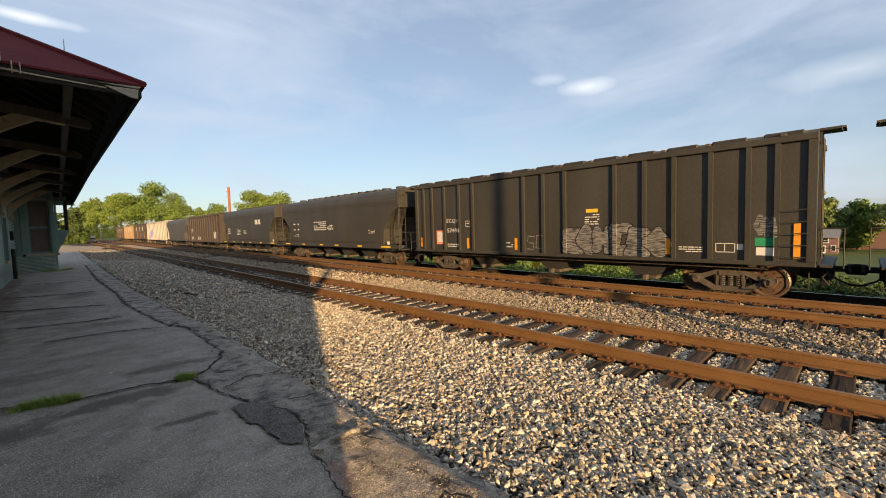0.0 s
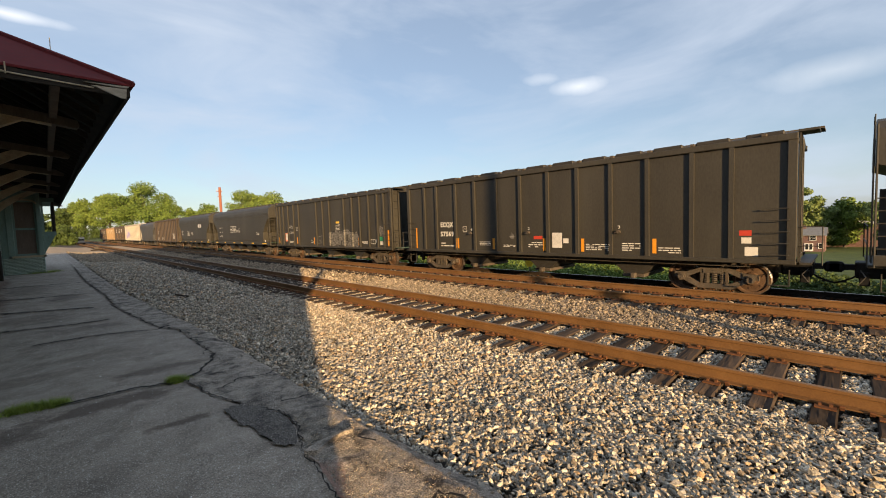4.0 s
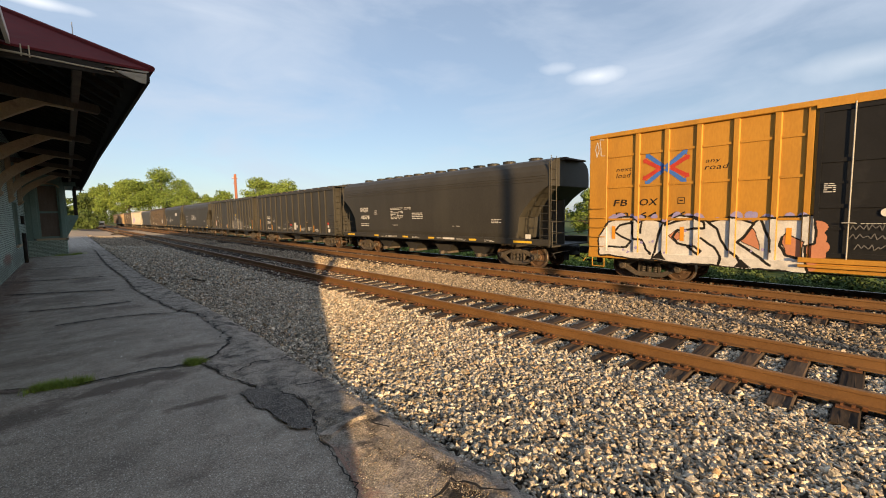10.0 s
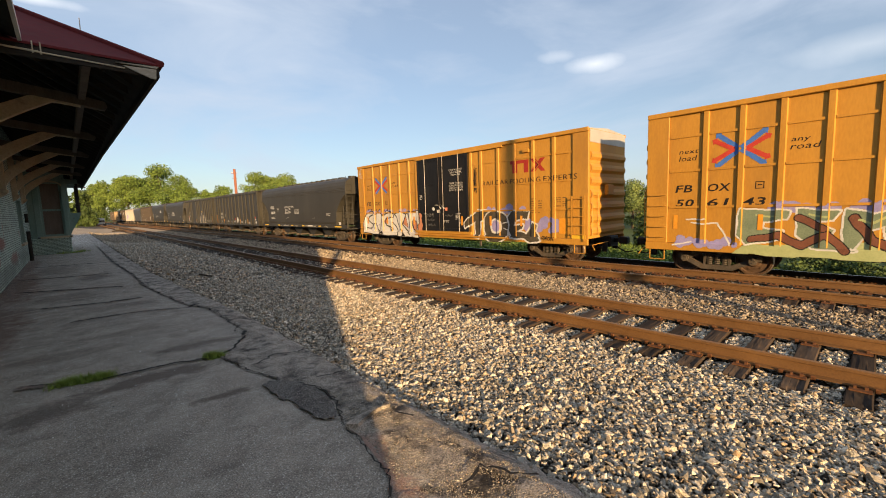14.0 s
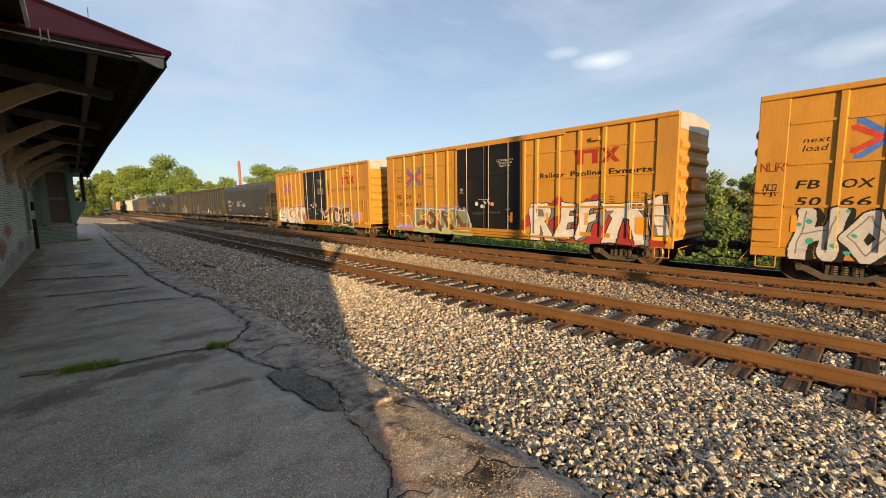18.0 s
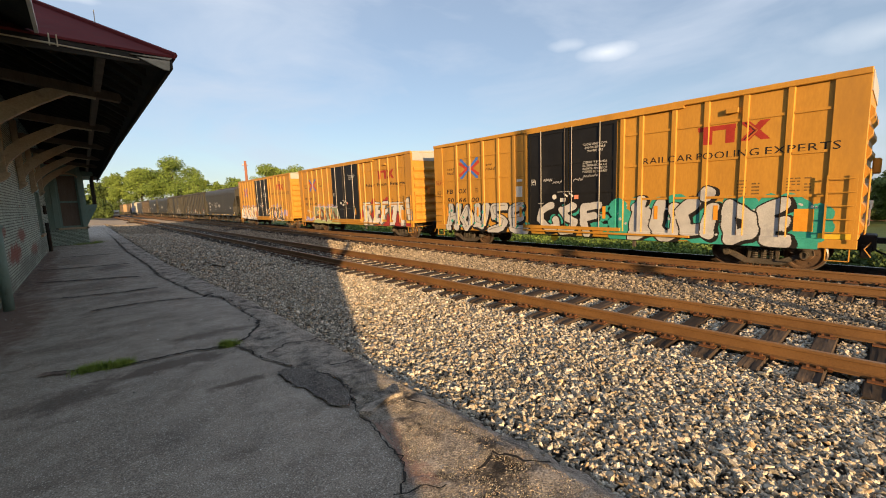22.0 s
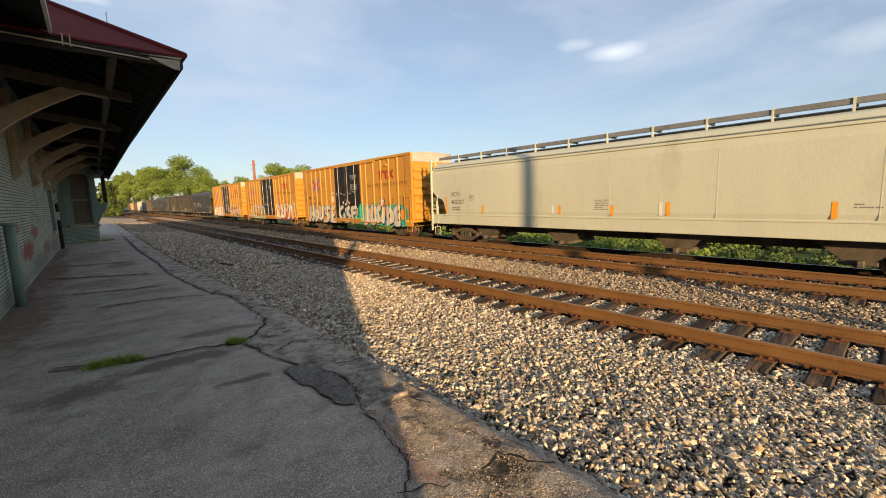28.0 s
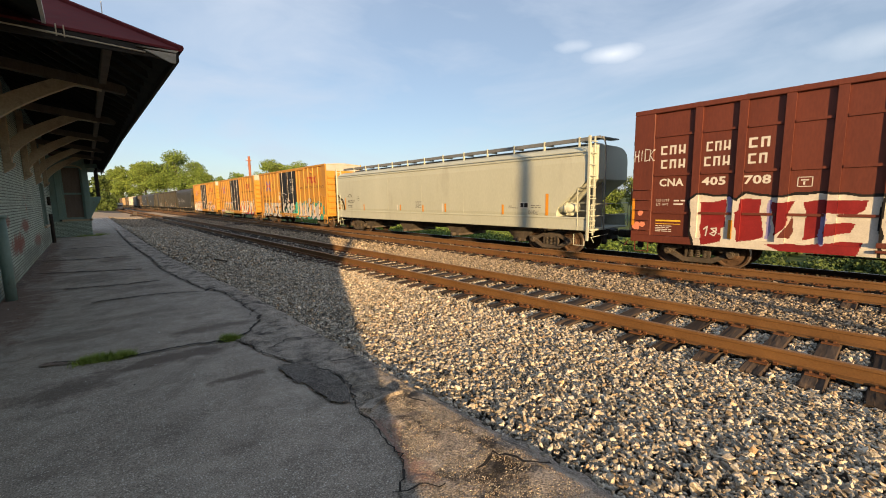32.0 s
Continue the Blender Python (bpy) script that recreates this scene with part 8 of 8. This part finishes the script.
car, h, lv = center_hopper("black round-sided covered hopper car with white lettering", -17.9, -34.05)
lay(car, "lettering", fit_text("SHQX", 5.92, 5.0, 2.64, 2.88, 0, 0.012), "white", lv)
lay(car, "lettering", fit_text("42578", 5.88, 4.88, 2.17, 2.38, 0, 0.012), "white", lv)
lay(car, "stencil", bars(5.88, 4.95, 1.7, 1.92, 2, 3), "white", lv)
lay(car, "marking", flat_rects([(4.32, 4.03, 2.66, 2.68), (4.32, 4.03, 2.42, 2.44), (4.32, 4.3, 2.42, 2.68), (4.05, 4.03, 2.42, 2.68), (4.24, 4.11, 2.52, 2.58)]), "white", lv)
lay(car, "stencil", bars(2.6, 0.7, 2.68, 2.82, 2, 4), "white", lv)
lay(car, "stencil", bars(2.6, 1.4, 2.14, 2.64, 6, 5), "white", lv)
lay(car, "stencil", bars(0.6, -0.33, 2.14, 2.52, 4, 6), "white", lv)
lay(car, "stencil", bars(-5.1, -5.67, 1.94, 2.14, 3, 7), "white", lv)
lay(car, "stencil", bars(2.5, 1.9, 1.78, 1.84, 1, 8), "white", lv)
lay(car, "stencil", bars(-2.6, -3.1, 1.76, 1.82, 1, 9), "white", lv)
lay(car, "stencil", bars(-1.45, -1.8, 1.13, 1.22, 1, 10), "white", lv, 0.03)
lay(car, "company_sign", flat_rects([(-1.9, -2.75, 1.13, 1.22)]), "white", lv, 0.03)
for y0, y1 in ((3.6, 3.0), (2.9, 2.0), (0.6, 0.0), (-2.9, -3.5), (-4.7, -5.3)):
    lay(car, "stencil", bars(y0, y1, 1.1, 1.2, 2, int(y0 * 10)), "white", lv, 0.03)
car, h, lv = center_hopper("black round-sided covered hopper car, lettering small and worn", 34.3, 18.1)
for y0, y1, z0, z1, n in ((5.9, 4.9, 2.65, 2.85, 1), (5.9, 4.9, 2.2, 2.4, 1), (5.8, 5.0, 1.75, 1.95, 2), (2.3, 0.4, 2.2, 2.9, 5), (0.3, -0.6, 2.2, 2.6, 4), (-5.0, -5.7, 1.95, 2.2, 3)):
    lay(car, "stencil", bars(y0, y1, z0, z1, n, int(y0 * 7)), "white", lv)
car, h, lv = center_hopper("black covered hopper car with a white sign", 51.2, 35.9)
lay(car, "company_sign", bars(-2.6, -4.0, 2.9, 3.4, 1, 3, 0.1), "spraywhite", lv)
for y0, y1, z0, z1, n in ((6.0, 5.2, 2.0, 2.7, 3), (2.9, 1.8, 1.9, 2.6, 5), (1.0, 0.0, 2.0, 2.4, 3)):
    lay(car, "stencil", bars(y0, y1, z0, z1, n, int(y0 * 7)), "white", lv)
R12 = [6.6 - i * 1.1 for i in range(13)]
car, h, lv = ribbed_hopper("brown-black ribbed hopper car far down the train", 68.8, 52.6, "brownblack", R12)
for y0, y1, z0, z1, n in ((6.3, 5.4, 2.3, 2.8, 2), (6.3, 5.2, 1.3, 1.7, 2), (3.0, 1.5, 1.3, 1.7, 2), (-4.9, -5.9, 1.4, 2.4, 1)):
    lay(car, "stencil", bars(y0, y1, z0, z1, n, int(y0 * 7), 0.2), "white", lv)
car, h, lv = round_hopper("dark grey smooth covered hopper car far down the train", 84.6, 70.0, "darkgrey", 1.28, (3.7,), 4.5, ENDS, [5, 2.5, 0, -2.5, -5], feet=(-3.5, 0, 3.5))
car, h, lv = ribbed_hopper("pale cream freight car far down the train", 106.6, 86.0, "palewhite", [9 - i * 1.5 for i in range(13)])
Canvas(9, 2, 1.2, 4, 0.06, seed=61).spray(8.5, 3.0, 1.4, 3.4, 24, 0.5, 1, 61).put(car, lv, {1: "lilac"})
for a, b, m_ in ((127.2, 108.2, "brownblack"), (147.8, 128.6, "tan"), (169.0, 149.2, "brownblack")):
    car, h, lv = ribbed_hopper("weathered tan and brown freight car at the far end", a, b, m_, [8.4 - i * 1.4 for i in range(13)])
    for y in (6, 1, -4):
        lay(car, "marking", flat_rects([(y, y - 1.6, 2.9, 3.9)]), "spraywhite", lv)
        lay(car, "reflector", flat_rects([(y - 2, y - 2.5, 1.2, 2.6)]), "orange", lv, 0.008)

# pale grey covered hopper
AC_FRONT = [(0.0, 2.78), (0.36, 2.42), (0.56, 2.38), (0.82, 2.27), (0.96, 2.06), (1.03, 1.8), (1.06, 1.5)]
AC_REAR = [(0.0, 2.95), (0.1, 2.85), (0.6, 2.5), (1.0, 2.15), (1.25, 1.9), (1.33, 1.7), (1.36, 1.5)]
car, h, lv = round_hopper("pale grey smooth covered hopper car with orange strips", -89.3, -109.4, "grey", 1.49, (3.86, 3.98), 4.28, AC_FRONT, [], rear_ends=AC_REAR, feet=(6.6, 2.3, -2.1, -6.4), end_tone="greyshade")
rail = part("running_board", boxes([(-0.95, -0.3, -h - 0.1, h + 0.05, 4.5, 4.54)]), "greyshade", car, "grey grating walkway on the roof")
part("walk_edge", boxes([(-0.99, -0.94, -h - 0.1, h + 0.05, 4.42, 4.57)]), "greyshade", rail)
post = None
for y in [8.53 - i * 1.62 for i in range(12)]:
    if post is None:
        post = part("walk_bracket", boxes([(-1.02, -0.94, -0.026, 0.026, 4.2, 4.6), (-0.95, -0.3, -0.03, 0.03, 4.42, 4.5)]), "grey", rail)
        post.matrix_basis = pose(0, y, 0)
    else:
        share("walk_bracket", post, rail, pose(0, y, 0))
for y in (6.7, 3.35, 0.0, -3.35, -6.7):
    part("weld_seam", boxes([(-1.6035, -1.595, y - 0.012, y + 0.012, 1.52, 3.6)], 0.002), "grey", car)
part("trough_hatch", boxes([(-0.28, 0.28, -h + 0.4, h - 0.4, 4.27, 4.42)], 0.03), "galv", car)
lay(car, "lettering", fit_text("ACFX", 8.51, 7.87, 2.44, 2.66), "blackink", lv)
lay(car, "lettering", fit_text("462027", 8.53, 7.55, 2.05, 2.26), "blackink", lv)
lay(car, "stencil", bars(8.5, 7.9, 1.7, 1.9, 2, 3), "blackink", lv)
lay(car, "marking", flat_rects([(7.19, 6.9, 2.45, 2.47), (7.19, 6.9, 2.22, 2.24), (7.19, 7.17, 2.22, 2.47), (6.92, 6.9, 2.22, 2.47), (7.1, 6.99, 2.33, 2.38)]), "blackink", lv)
for y, z0, z1, w in ((8.89, 1.56, 2.4, 0.06), (6.28, 1.55, 1.96, 0.06), (2.05, 1.6, 1.94, 0.06), (-0.12, 1.56, 1.93, 0.06), (-2.0, 1.58, 2.02, 0.06), (-5.92, 1.54, 1.98, 0.06), (-8.26, 1.54, 2.42, 0.07)):
    lay(car, "reflector", flat_rects([(y + w, y - w, z0, z1)]), "orange", lv, 0.006, "orange reflective strip")
lay(car, "reflector", flat_rects([(2.42, 2.32, 1.6, 1.94), (-1.72, -1.84, 1.58, 2.02)]), "white", lv, 0.006)
lay(car, "stencil", bars(0.55, 0.0, 1.75, 2.15, 6, 4), "faintink", lv)
lay(car, "placard", flat_rects([(-6.88, -7.33, 1.82, 2.08)]), "white", lv, 0.004)
lay(car, "placard", flat_rects([(-6.91, -7.08, 1.86, 2.05), (-7.11, -7.3, 1.86, 2.05)]), "blackink", lv, 0.006)
lay(car, "stencil", bars(-6.25, -6.75, 1.8, 1.95, 2, 5), "faintink", lv)
lay(car, "stencil", bars(-7.45, -7.95, 1.82, 1.98, 2, 6), "faintink", lv)
graffiti_line(car, lv, "DUDE", -7.35, -7.85, 1.58, 1.74, 0.016, 63, "faintink")
for s in (-1, 1):
    stile = part("end_stile", boxes([(-1.66, -1.6, min(s * (h - 0.02), s * (h + 0.08)), max(s * (h - 0.02), s * (h + 0.08)), 0.62, 4.52)], 0.008), "grey", car)
    part("end_stile", boxes([(-1.3, -1.25, min(s * (h + 0.02), s * (h + 0.08)), max(s * (h + 0.02), s * (h + 0.08)), 0.8, 4.52)], 0.008), "grey", car)
    rung = None
    for i in range(9):
        bm = bmesh.new()
        rod(bm, (-1.63, s * (h + 0.14), 0), (-1.27, s * (h + 0.14), 0), 0.02, 6)
        rod(bm, (-1.63, s * (h + 0.05), 0), (-1.63, s * (h + 0.14), 0), 0.02, 6)
        if rung is None:
            rung = part("rung", bm, "grey", stile)
            rung.matrix_basis = pose(0, 0, 0.95)
        else:
            bm.free()
            share("rung", rung, stile, pose(0, 0, 0.95 + i * 0.42))
bm = bmesh.new()
rod(bm, (-1.35, -h + 0.55, 1.86), (-1.35, -h + 1.55, 1.86), 0.2, 14)
for y in (-h + 0.95, -h + 1.0):
    rod(bm, (-1.35, y, 1.86), (-1.35, y + 0.05, 1.86), 0.22, 14)
part("air_reservoir", bm, "grey", car, "grey air tank on the end platform", True)
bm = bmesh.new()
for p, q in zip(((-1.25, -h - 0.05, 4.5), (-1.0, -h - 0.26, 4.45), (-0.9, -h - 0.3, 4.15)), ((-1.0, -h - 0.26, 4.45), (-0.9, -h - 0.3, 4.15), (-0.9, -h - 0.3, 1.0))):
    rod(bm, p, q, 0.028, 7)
part("pipe_rail", bm, "greyshade", car, "grey pipe hand rail")
part("top_platform", boxes([(-1.1, 0.2, -h - 0.26, -h + 0.1, 4.47, 4.52)], 0.01), "greyshade", car)
bm = bmesh.new()
prism(bm, [(-h + 0.1, 2.85), (-h + 0.3, 2.85), (-h + 1.55, 1.75), (-h + 1.4, 1.72)], "x", -1.58, -1.5)
part("end_brace", bm, "grey", car)

# ---- distance ----
tree(9.0, 355, 21.0, 16.1, "dark green tree beyond the crossing", "leaf_d", 11, 5000, 0.7, low=0.05)
tree(18.5, 344, 25.9, 16.1, "sunlit green tree beside the track", "leaf_y", 12, 11000, 0.5, low=0.05)
tree(29.9, 333, 28.5, 24.7, "broad yellow-green tree beyond the crossing", "leaf_y", 13, 15000, 0.5, low=0.05)
tree(46.9, 322, 35.8, 35.5, "large round green tree beyond the crossing", "leaf", 14, 20000, 0.5, low=0.1)
tree(27.8, 149, 13.4, 9, "round green tree beyond the crossing", "leaf", 15, 9000, 0.25, low=0.1)
tree(33.6, 152, 10.6, 7, "green tree behind the train", "leaf", 25, 4000, 0.3, low=0.05)
tree(38.4, 150, 12.2, 8.5, "small green tree behind the train", "leaf", 16, 4000, 0.3, low=0.05)
tree(50, 150, 17.2, 14, "wide yellow-green tree behind the train", "leaf_y", 17, 11000, 0.26)
tree(61, 151, 17.0, 15, "wide yellow-green tree behind the train", "leaf_y", 26, 11000, 0.26)
tree(-4, 150, 11.5, 10, "dark green tree behind the depot", "leaf_d", 27, 3000, 0.5, low=0.05)
tree(-14, 140, 13, 12, "dark green tree behind the depot", "leaf_d", 28, 3000, 0.5, low=0.05)
for i, (x, y, top, w) in enumerate(((121, 16.8, 7.2, 8.5), (123, 13.2, 10.6, 9), (121, 9.2, 9.2, 8.5), (126, 5.2, 5.6, 8), (130, 0.5, 5.0, 9), (121, 22, 7.5, 9), (118, 28.5, 8.6, 10), (122, 37, 8, 11), (122, -7, 6, 10), (120, 48, 8, 12), (118, 60, 9, 13), (115, 75, 9, 14), (110, 92, 10, 14))):
    tree(x, y, top + 6.4, w, "tall leafy tree on the slope beyond the tracks", "leaf_haze" if i % 3 != 1 else "leaf_y", 40 + i, 9000, 0.28, low=0.02, group="trees on the slope")

# undergrowth below the far trees
def shrub(x, y, h, w, seed, label="dark green shrub below the far trees", group="shrubs below the far trees", n=1800, leaf=0.42):
    th = empty("shrub", label, "shrub", group)
    th.location = (x, y, gz(x, y) - 0.2)
    part("stem", rod(bmesh.new(), (0, 0, -0.1), (0, 0, h * 0.5), 0.12, 7, 0.06), "bark", th)
    leaf_cloud("foliage", [(0, 0, h * 0.5, w * 0.4, w * 0.4, h * 0.45), (-w * 0.3, 0.3, h * 0.35, w * 0.28, w * 0.28, h * 0.34), (w * 0.32, -0.2, h * 0.36, w * 0.28, w * 0.28, h * 0.35)], n, leaf, "leaf_d", seed, th)


for k, (x, y, h, w) in enumerate(((3.4, 141, 5.0, 4.0), (6.0, 330, 9.5, 9.0), (12.5, 338, 8.5, 9.0), (19.5, 335, 9.5, 10.0), (27, 330, 9.0, 10.0), (35, 326, 9.0, 10.0), (43, 322, 8.5, 10.0), (52, 322, 9.0, 10.0), (-1.0, 150, 5.5, 5.0))):
    shrub(x, y, h, w, 61 + k)
for k, (x, y, top, w) in enumerate(((47.0, 13.4, 1.2, 5.0), (44.0, 10.2, 0.3, 4.5), (50.0, 9.3, -0.2, 4.0), (46.0, 16.0, 1.0, 5.0), (47.5, 6.6, -0.8, 3.2))):
    shrub(x, y, top - gz(x, y), w, 161 + k, "dense green shrub on the lawn beyond the tracks", "shrubs on the lawn", 5200, 0.2)

# weeds along the far side of the train's track
rw = random.Random(8)
weeds = []
for i in range(480):
    x, y = (rw.uniform(27, 44), rw.uniform(9, 75)) if i < 250 else (rw.uniform(18.8, 25), rw.uniform(-6, 70))
    k = rw.uniform(0.4, 1.05) if i < 250 else rw.uniform(0.14, 0.36)
    weeds.append((x, y, gz(x, y) + k * 0.4, k * 1.5, k * 1.5, k))
wd = leaf_cloud("weeds", weeds, 85000, 0.12, "leaf", 62, None)
tagged(wd, "bright green weeds and brambles along the track", "weeds", kind="stuff")
weeds = [(x, y, gz(x, y) + k * 0.4, k * 1.6, k * 1.6, k) for x, y, k in ((rw.uniform(26, 46), rw.uniform(-6, 9), rw.uniform(0.25, 0.7)) for _ in range(70))]
wd = leaf_cloud("weeds", weeds, 18000, 0.12, "leaf_d", 63, None)
tagged(wd, "dark green low bushes below the tracks", "weeds", kind="stuff")

# crossing: dusty road over the tracks, dirt lot
road = tagged(sheet("road", lines(-40, 13.3, 1.2), lines(66, 106, 1.5), "dirt", 0.012, 0.02, 12), "dusty tan road and dirt beyond the platform", "road", kind="structure")
tagged(sheet("road", lines(18.2, 60, 2.5), lines(58, 70, 2), "asphalt", 0.02, 0.0, 13), "pale asphalt road beyond the crossing", "road", kind="structure")


def far_pole(x, y, h, r):
    th = empty("utility_pole", "sunlit red-brown wooden utility pole behind the train", "utility pole")
    th.location = (x, y, gz(x, y) - 0.1)
    part("pole", rod(bmesh.new(), (0, 0, 0), (0, 0, h), r, 12, r * 0.8), "polewood", th)
    part("crossarm", boxes([(-0.55, 0.35, -0.05, 0.05, h - 0.75, h - 0.66)]), "polewood", th)
    part("crossarm", boxes([(-0.4, 0.3, -0.05, 0.05, h - 1.6, h - 1.52)]), "polewood", th)
    for k, u in enumerate((-0.45, -0.28, 0.28)):
        part("insulator", rod(bmesh.new(), (u, 0, h - 0.63), (u, 0, h - 0.48), 0.05, 8, 0.03), "gutter", th)


M["polewood"] = mat("red_brown_pole", (0.20, 0.075, 0.045), (0.32, 0.13, 0.075), 0.85, scale=2, fine=20, bump=0.4, stretch=(3, 3, 0.3))
far_pole(21.3, 75, 11.0, 0.24)


def brick_house():
    """Two-storey brick house with a low gable roof, its windows and double door."""
    M["housebrick"] = brick_mat("house_brick", (0.15, 0.078, 0.07), (0.22, 0.115, 0.10), (0.22, 0.18, 0.165), (0.18, 0.095, 0.08))
    M["shingle"] = mat("grey_shingle", (0.13, 0.135, 0.14), (0.22, 0.225, 0.23), 0.9, scale=2, fine=18, bump=0.5)
    M["trim"] = mat("white_trim", (0.62, 0.62, 0.6), (0.78, 0.78, 0.76), 0.6, scale=3, fine=30, bump=0.05)
    th = empty("brick_house", "two-storey brown brick house with white windows and grey roof", "house")
    x, y0, y1, zb, ze, zr = 110.0, 3.2, 11.05, -6.4, -2.85, -1.45
    part("wall", boxes([(x, x + 7, y0, y1, zb, ze)]), "housebrick", th)
    bm = bmesh.new()
    prism(bm, [(x - 0.4, ze - 0.05), (x + 3.5, zr), (x + 7.4, ze - 0.05), (x + 7.4, ze + 0.1), (x + 3.5, zr + 0.16), (x - 0.4, ze + 0.1)], "y", y0 - 0.3, y1 + 0.3)
    part("roof", bm, "shingle", th)
    for ye in (y0 + 0.05, y1 - 0.15):
        bm = bmesh.new()
        prism(bm, [(x, ze), (x + 7, ze), (x + 3.5, zr - 0.02)], "y", ye, ye + 0.1)
        part("gable", bm, "housebrick", th)
    for ya, yb, za, zc in ((9.3, 10.15, -3.85, -2.95), (6.8, 7.55, -3.6, -2.95), (4.55, 5.4, -3.8, -2.95), (9.35, 10.1, -5.5, -4.5), (6.75, 7.5, -5.45, -4.45), (3.5, 4.1, -5.45, -4.45)):
        w = part("window", boxes([(x - 0.05, x - 0.01, ya, yb, za, zc)]), "glass", th)
        part("window_frame", boxes([(x - 0.1, x - 0.004, ya - 0.08, ya, za - 0.08, zc + 0.08), (x - 0.1, x - 0.004, yb, yb + 0.08, za - 0.08, zc + 0.08), (x - 0.1, x - 0.004, ya, yb, zc, zc + 0.08), (x - 0.12, x - 0.004, ya, yb, za - 0.08, za), (x - 0.08, x - 0.055, ya, yb, (za + zc) / 2 - 0.03, (za + zc) / 2 + 0.03)]), "trim", w)
    d = part("door", boxes([(x - 0.1, x - 0.01, 4.9, 6.25, -6.0, -4.45)]), "trim", th, "white double door")
    for ya in (5.05, 5.65):
        part("pane", boxes([(x - 0.125, x - 0.104, ya, ya + 0.42, -5.7, -4.6)]), "glass", d)
    part("chimney", boxes([(x + 2.8, x + 3.5, 6.2, 6.9, zr - 0.6, zr + 0.55)]), "housebrick", th)
    return th


brick_house()
shed = empty("long_shed", "long low building with a pale metal roof", "shed")
part("wall", boxes([(132, 138, -10, 5.6, -6.6, -1.2)]), "housebrick", shed)
bm = bmesh.new()
prism(bm, [(131.5, -1.25), (135, -0.1), (138.5, -1.25), (138.5, -1.1), (135, 0.06), (131.5, -1.1)], "y", -10.4, 6.0)
part("roof", bm, "galv", shed)

# white truck parked beyond the crossing
truck = empty("box_truck", "white box truck parked beyond the crossing", "truck")
truck.location = (6.3, 146, gz(6.3, 146) - 0.05)
part("cargo_box", boxes([(-1.05, 1.05, -0.5, 4.5, 0.6, 2.1)], 0.05), "galv", truck)
part("cab", boxes([(-0.95, 0.95, -2.2, -0.55, 0.45, 1.7)], 0.15), "galv", truck)
part("windscreen", boxes([(-0.85, 0.85, -2.24, -2.205, 1.1, 1.55)]), "glass", truck)
wheel = part("wheel", rod(bmesh.new(), (-0.14, 0, 0), (0.14, 0, 0), 0.42, 16), "blackink", truck)
wheel.matrix_basis = pose(-0.9, -1.4, 0.42)
for x, y in ((0.9, -1.4), (-0.9, 3.2), (0.9, 3.2)):
    share("wheel", wheel, truck, pose(x, y, 0.42))

# switch stand beside the near track
stand = empty("switch_stand", "dark iron switch stand beside the near track", "switch stand")
stand.location = (5.15, 79, -0.2)
part("base", boxes([(-0.7, 0.7, -0.2, 0.2, 0, 0.18)], 0.02), "tie", stand)
part("housing", boxes([(-0.25, 0.25, -0.2, 0.2, 0.18, 0.62)], 0.05), "steel", stand)
part("lever", rod(bmesh.new(), (0, -0.1, 0.45), (0.75, -0.1, 0.25), 0.03, 6), "steel", stand)

# round warning sign beyond the tracks
sign = empty("warning_sign", "round yellow warning sign on a grey post", "sign")
sign.location = (24, 15.8, gz(24) - 0.1)
part("post", rod(bmesh.new(), (0, 0, 0), (0, 0, 1.98), 0.03, 6), "darkgrey", sign)
part("disc", rod(bmesh.new(), (-0.055, 0, 1.65), (-0.035, 0, 1.65), 0.32, 24), "yellowmark", sign)


# ---- movement ----
def motions():
    times = [i * 1.0 for i in range(33)]
    for car, mid in CARS:
        walk(car, [(t, pose(TRACK_X, mid + gone(t), T3)) for t in times])
    turns = [(k / 30, -math.degrees(gone(k / 30) / WHEEL_R)) for k in range(0, 961, 4)]
    for w, y in WHEELS:
        walk(w, [(t, pose(0, y, WHEEL_R, a)) for t, a in turns])


motions()
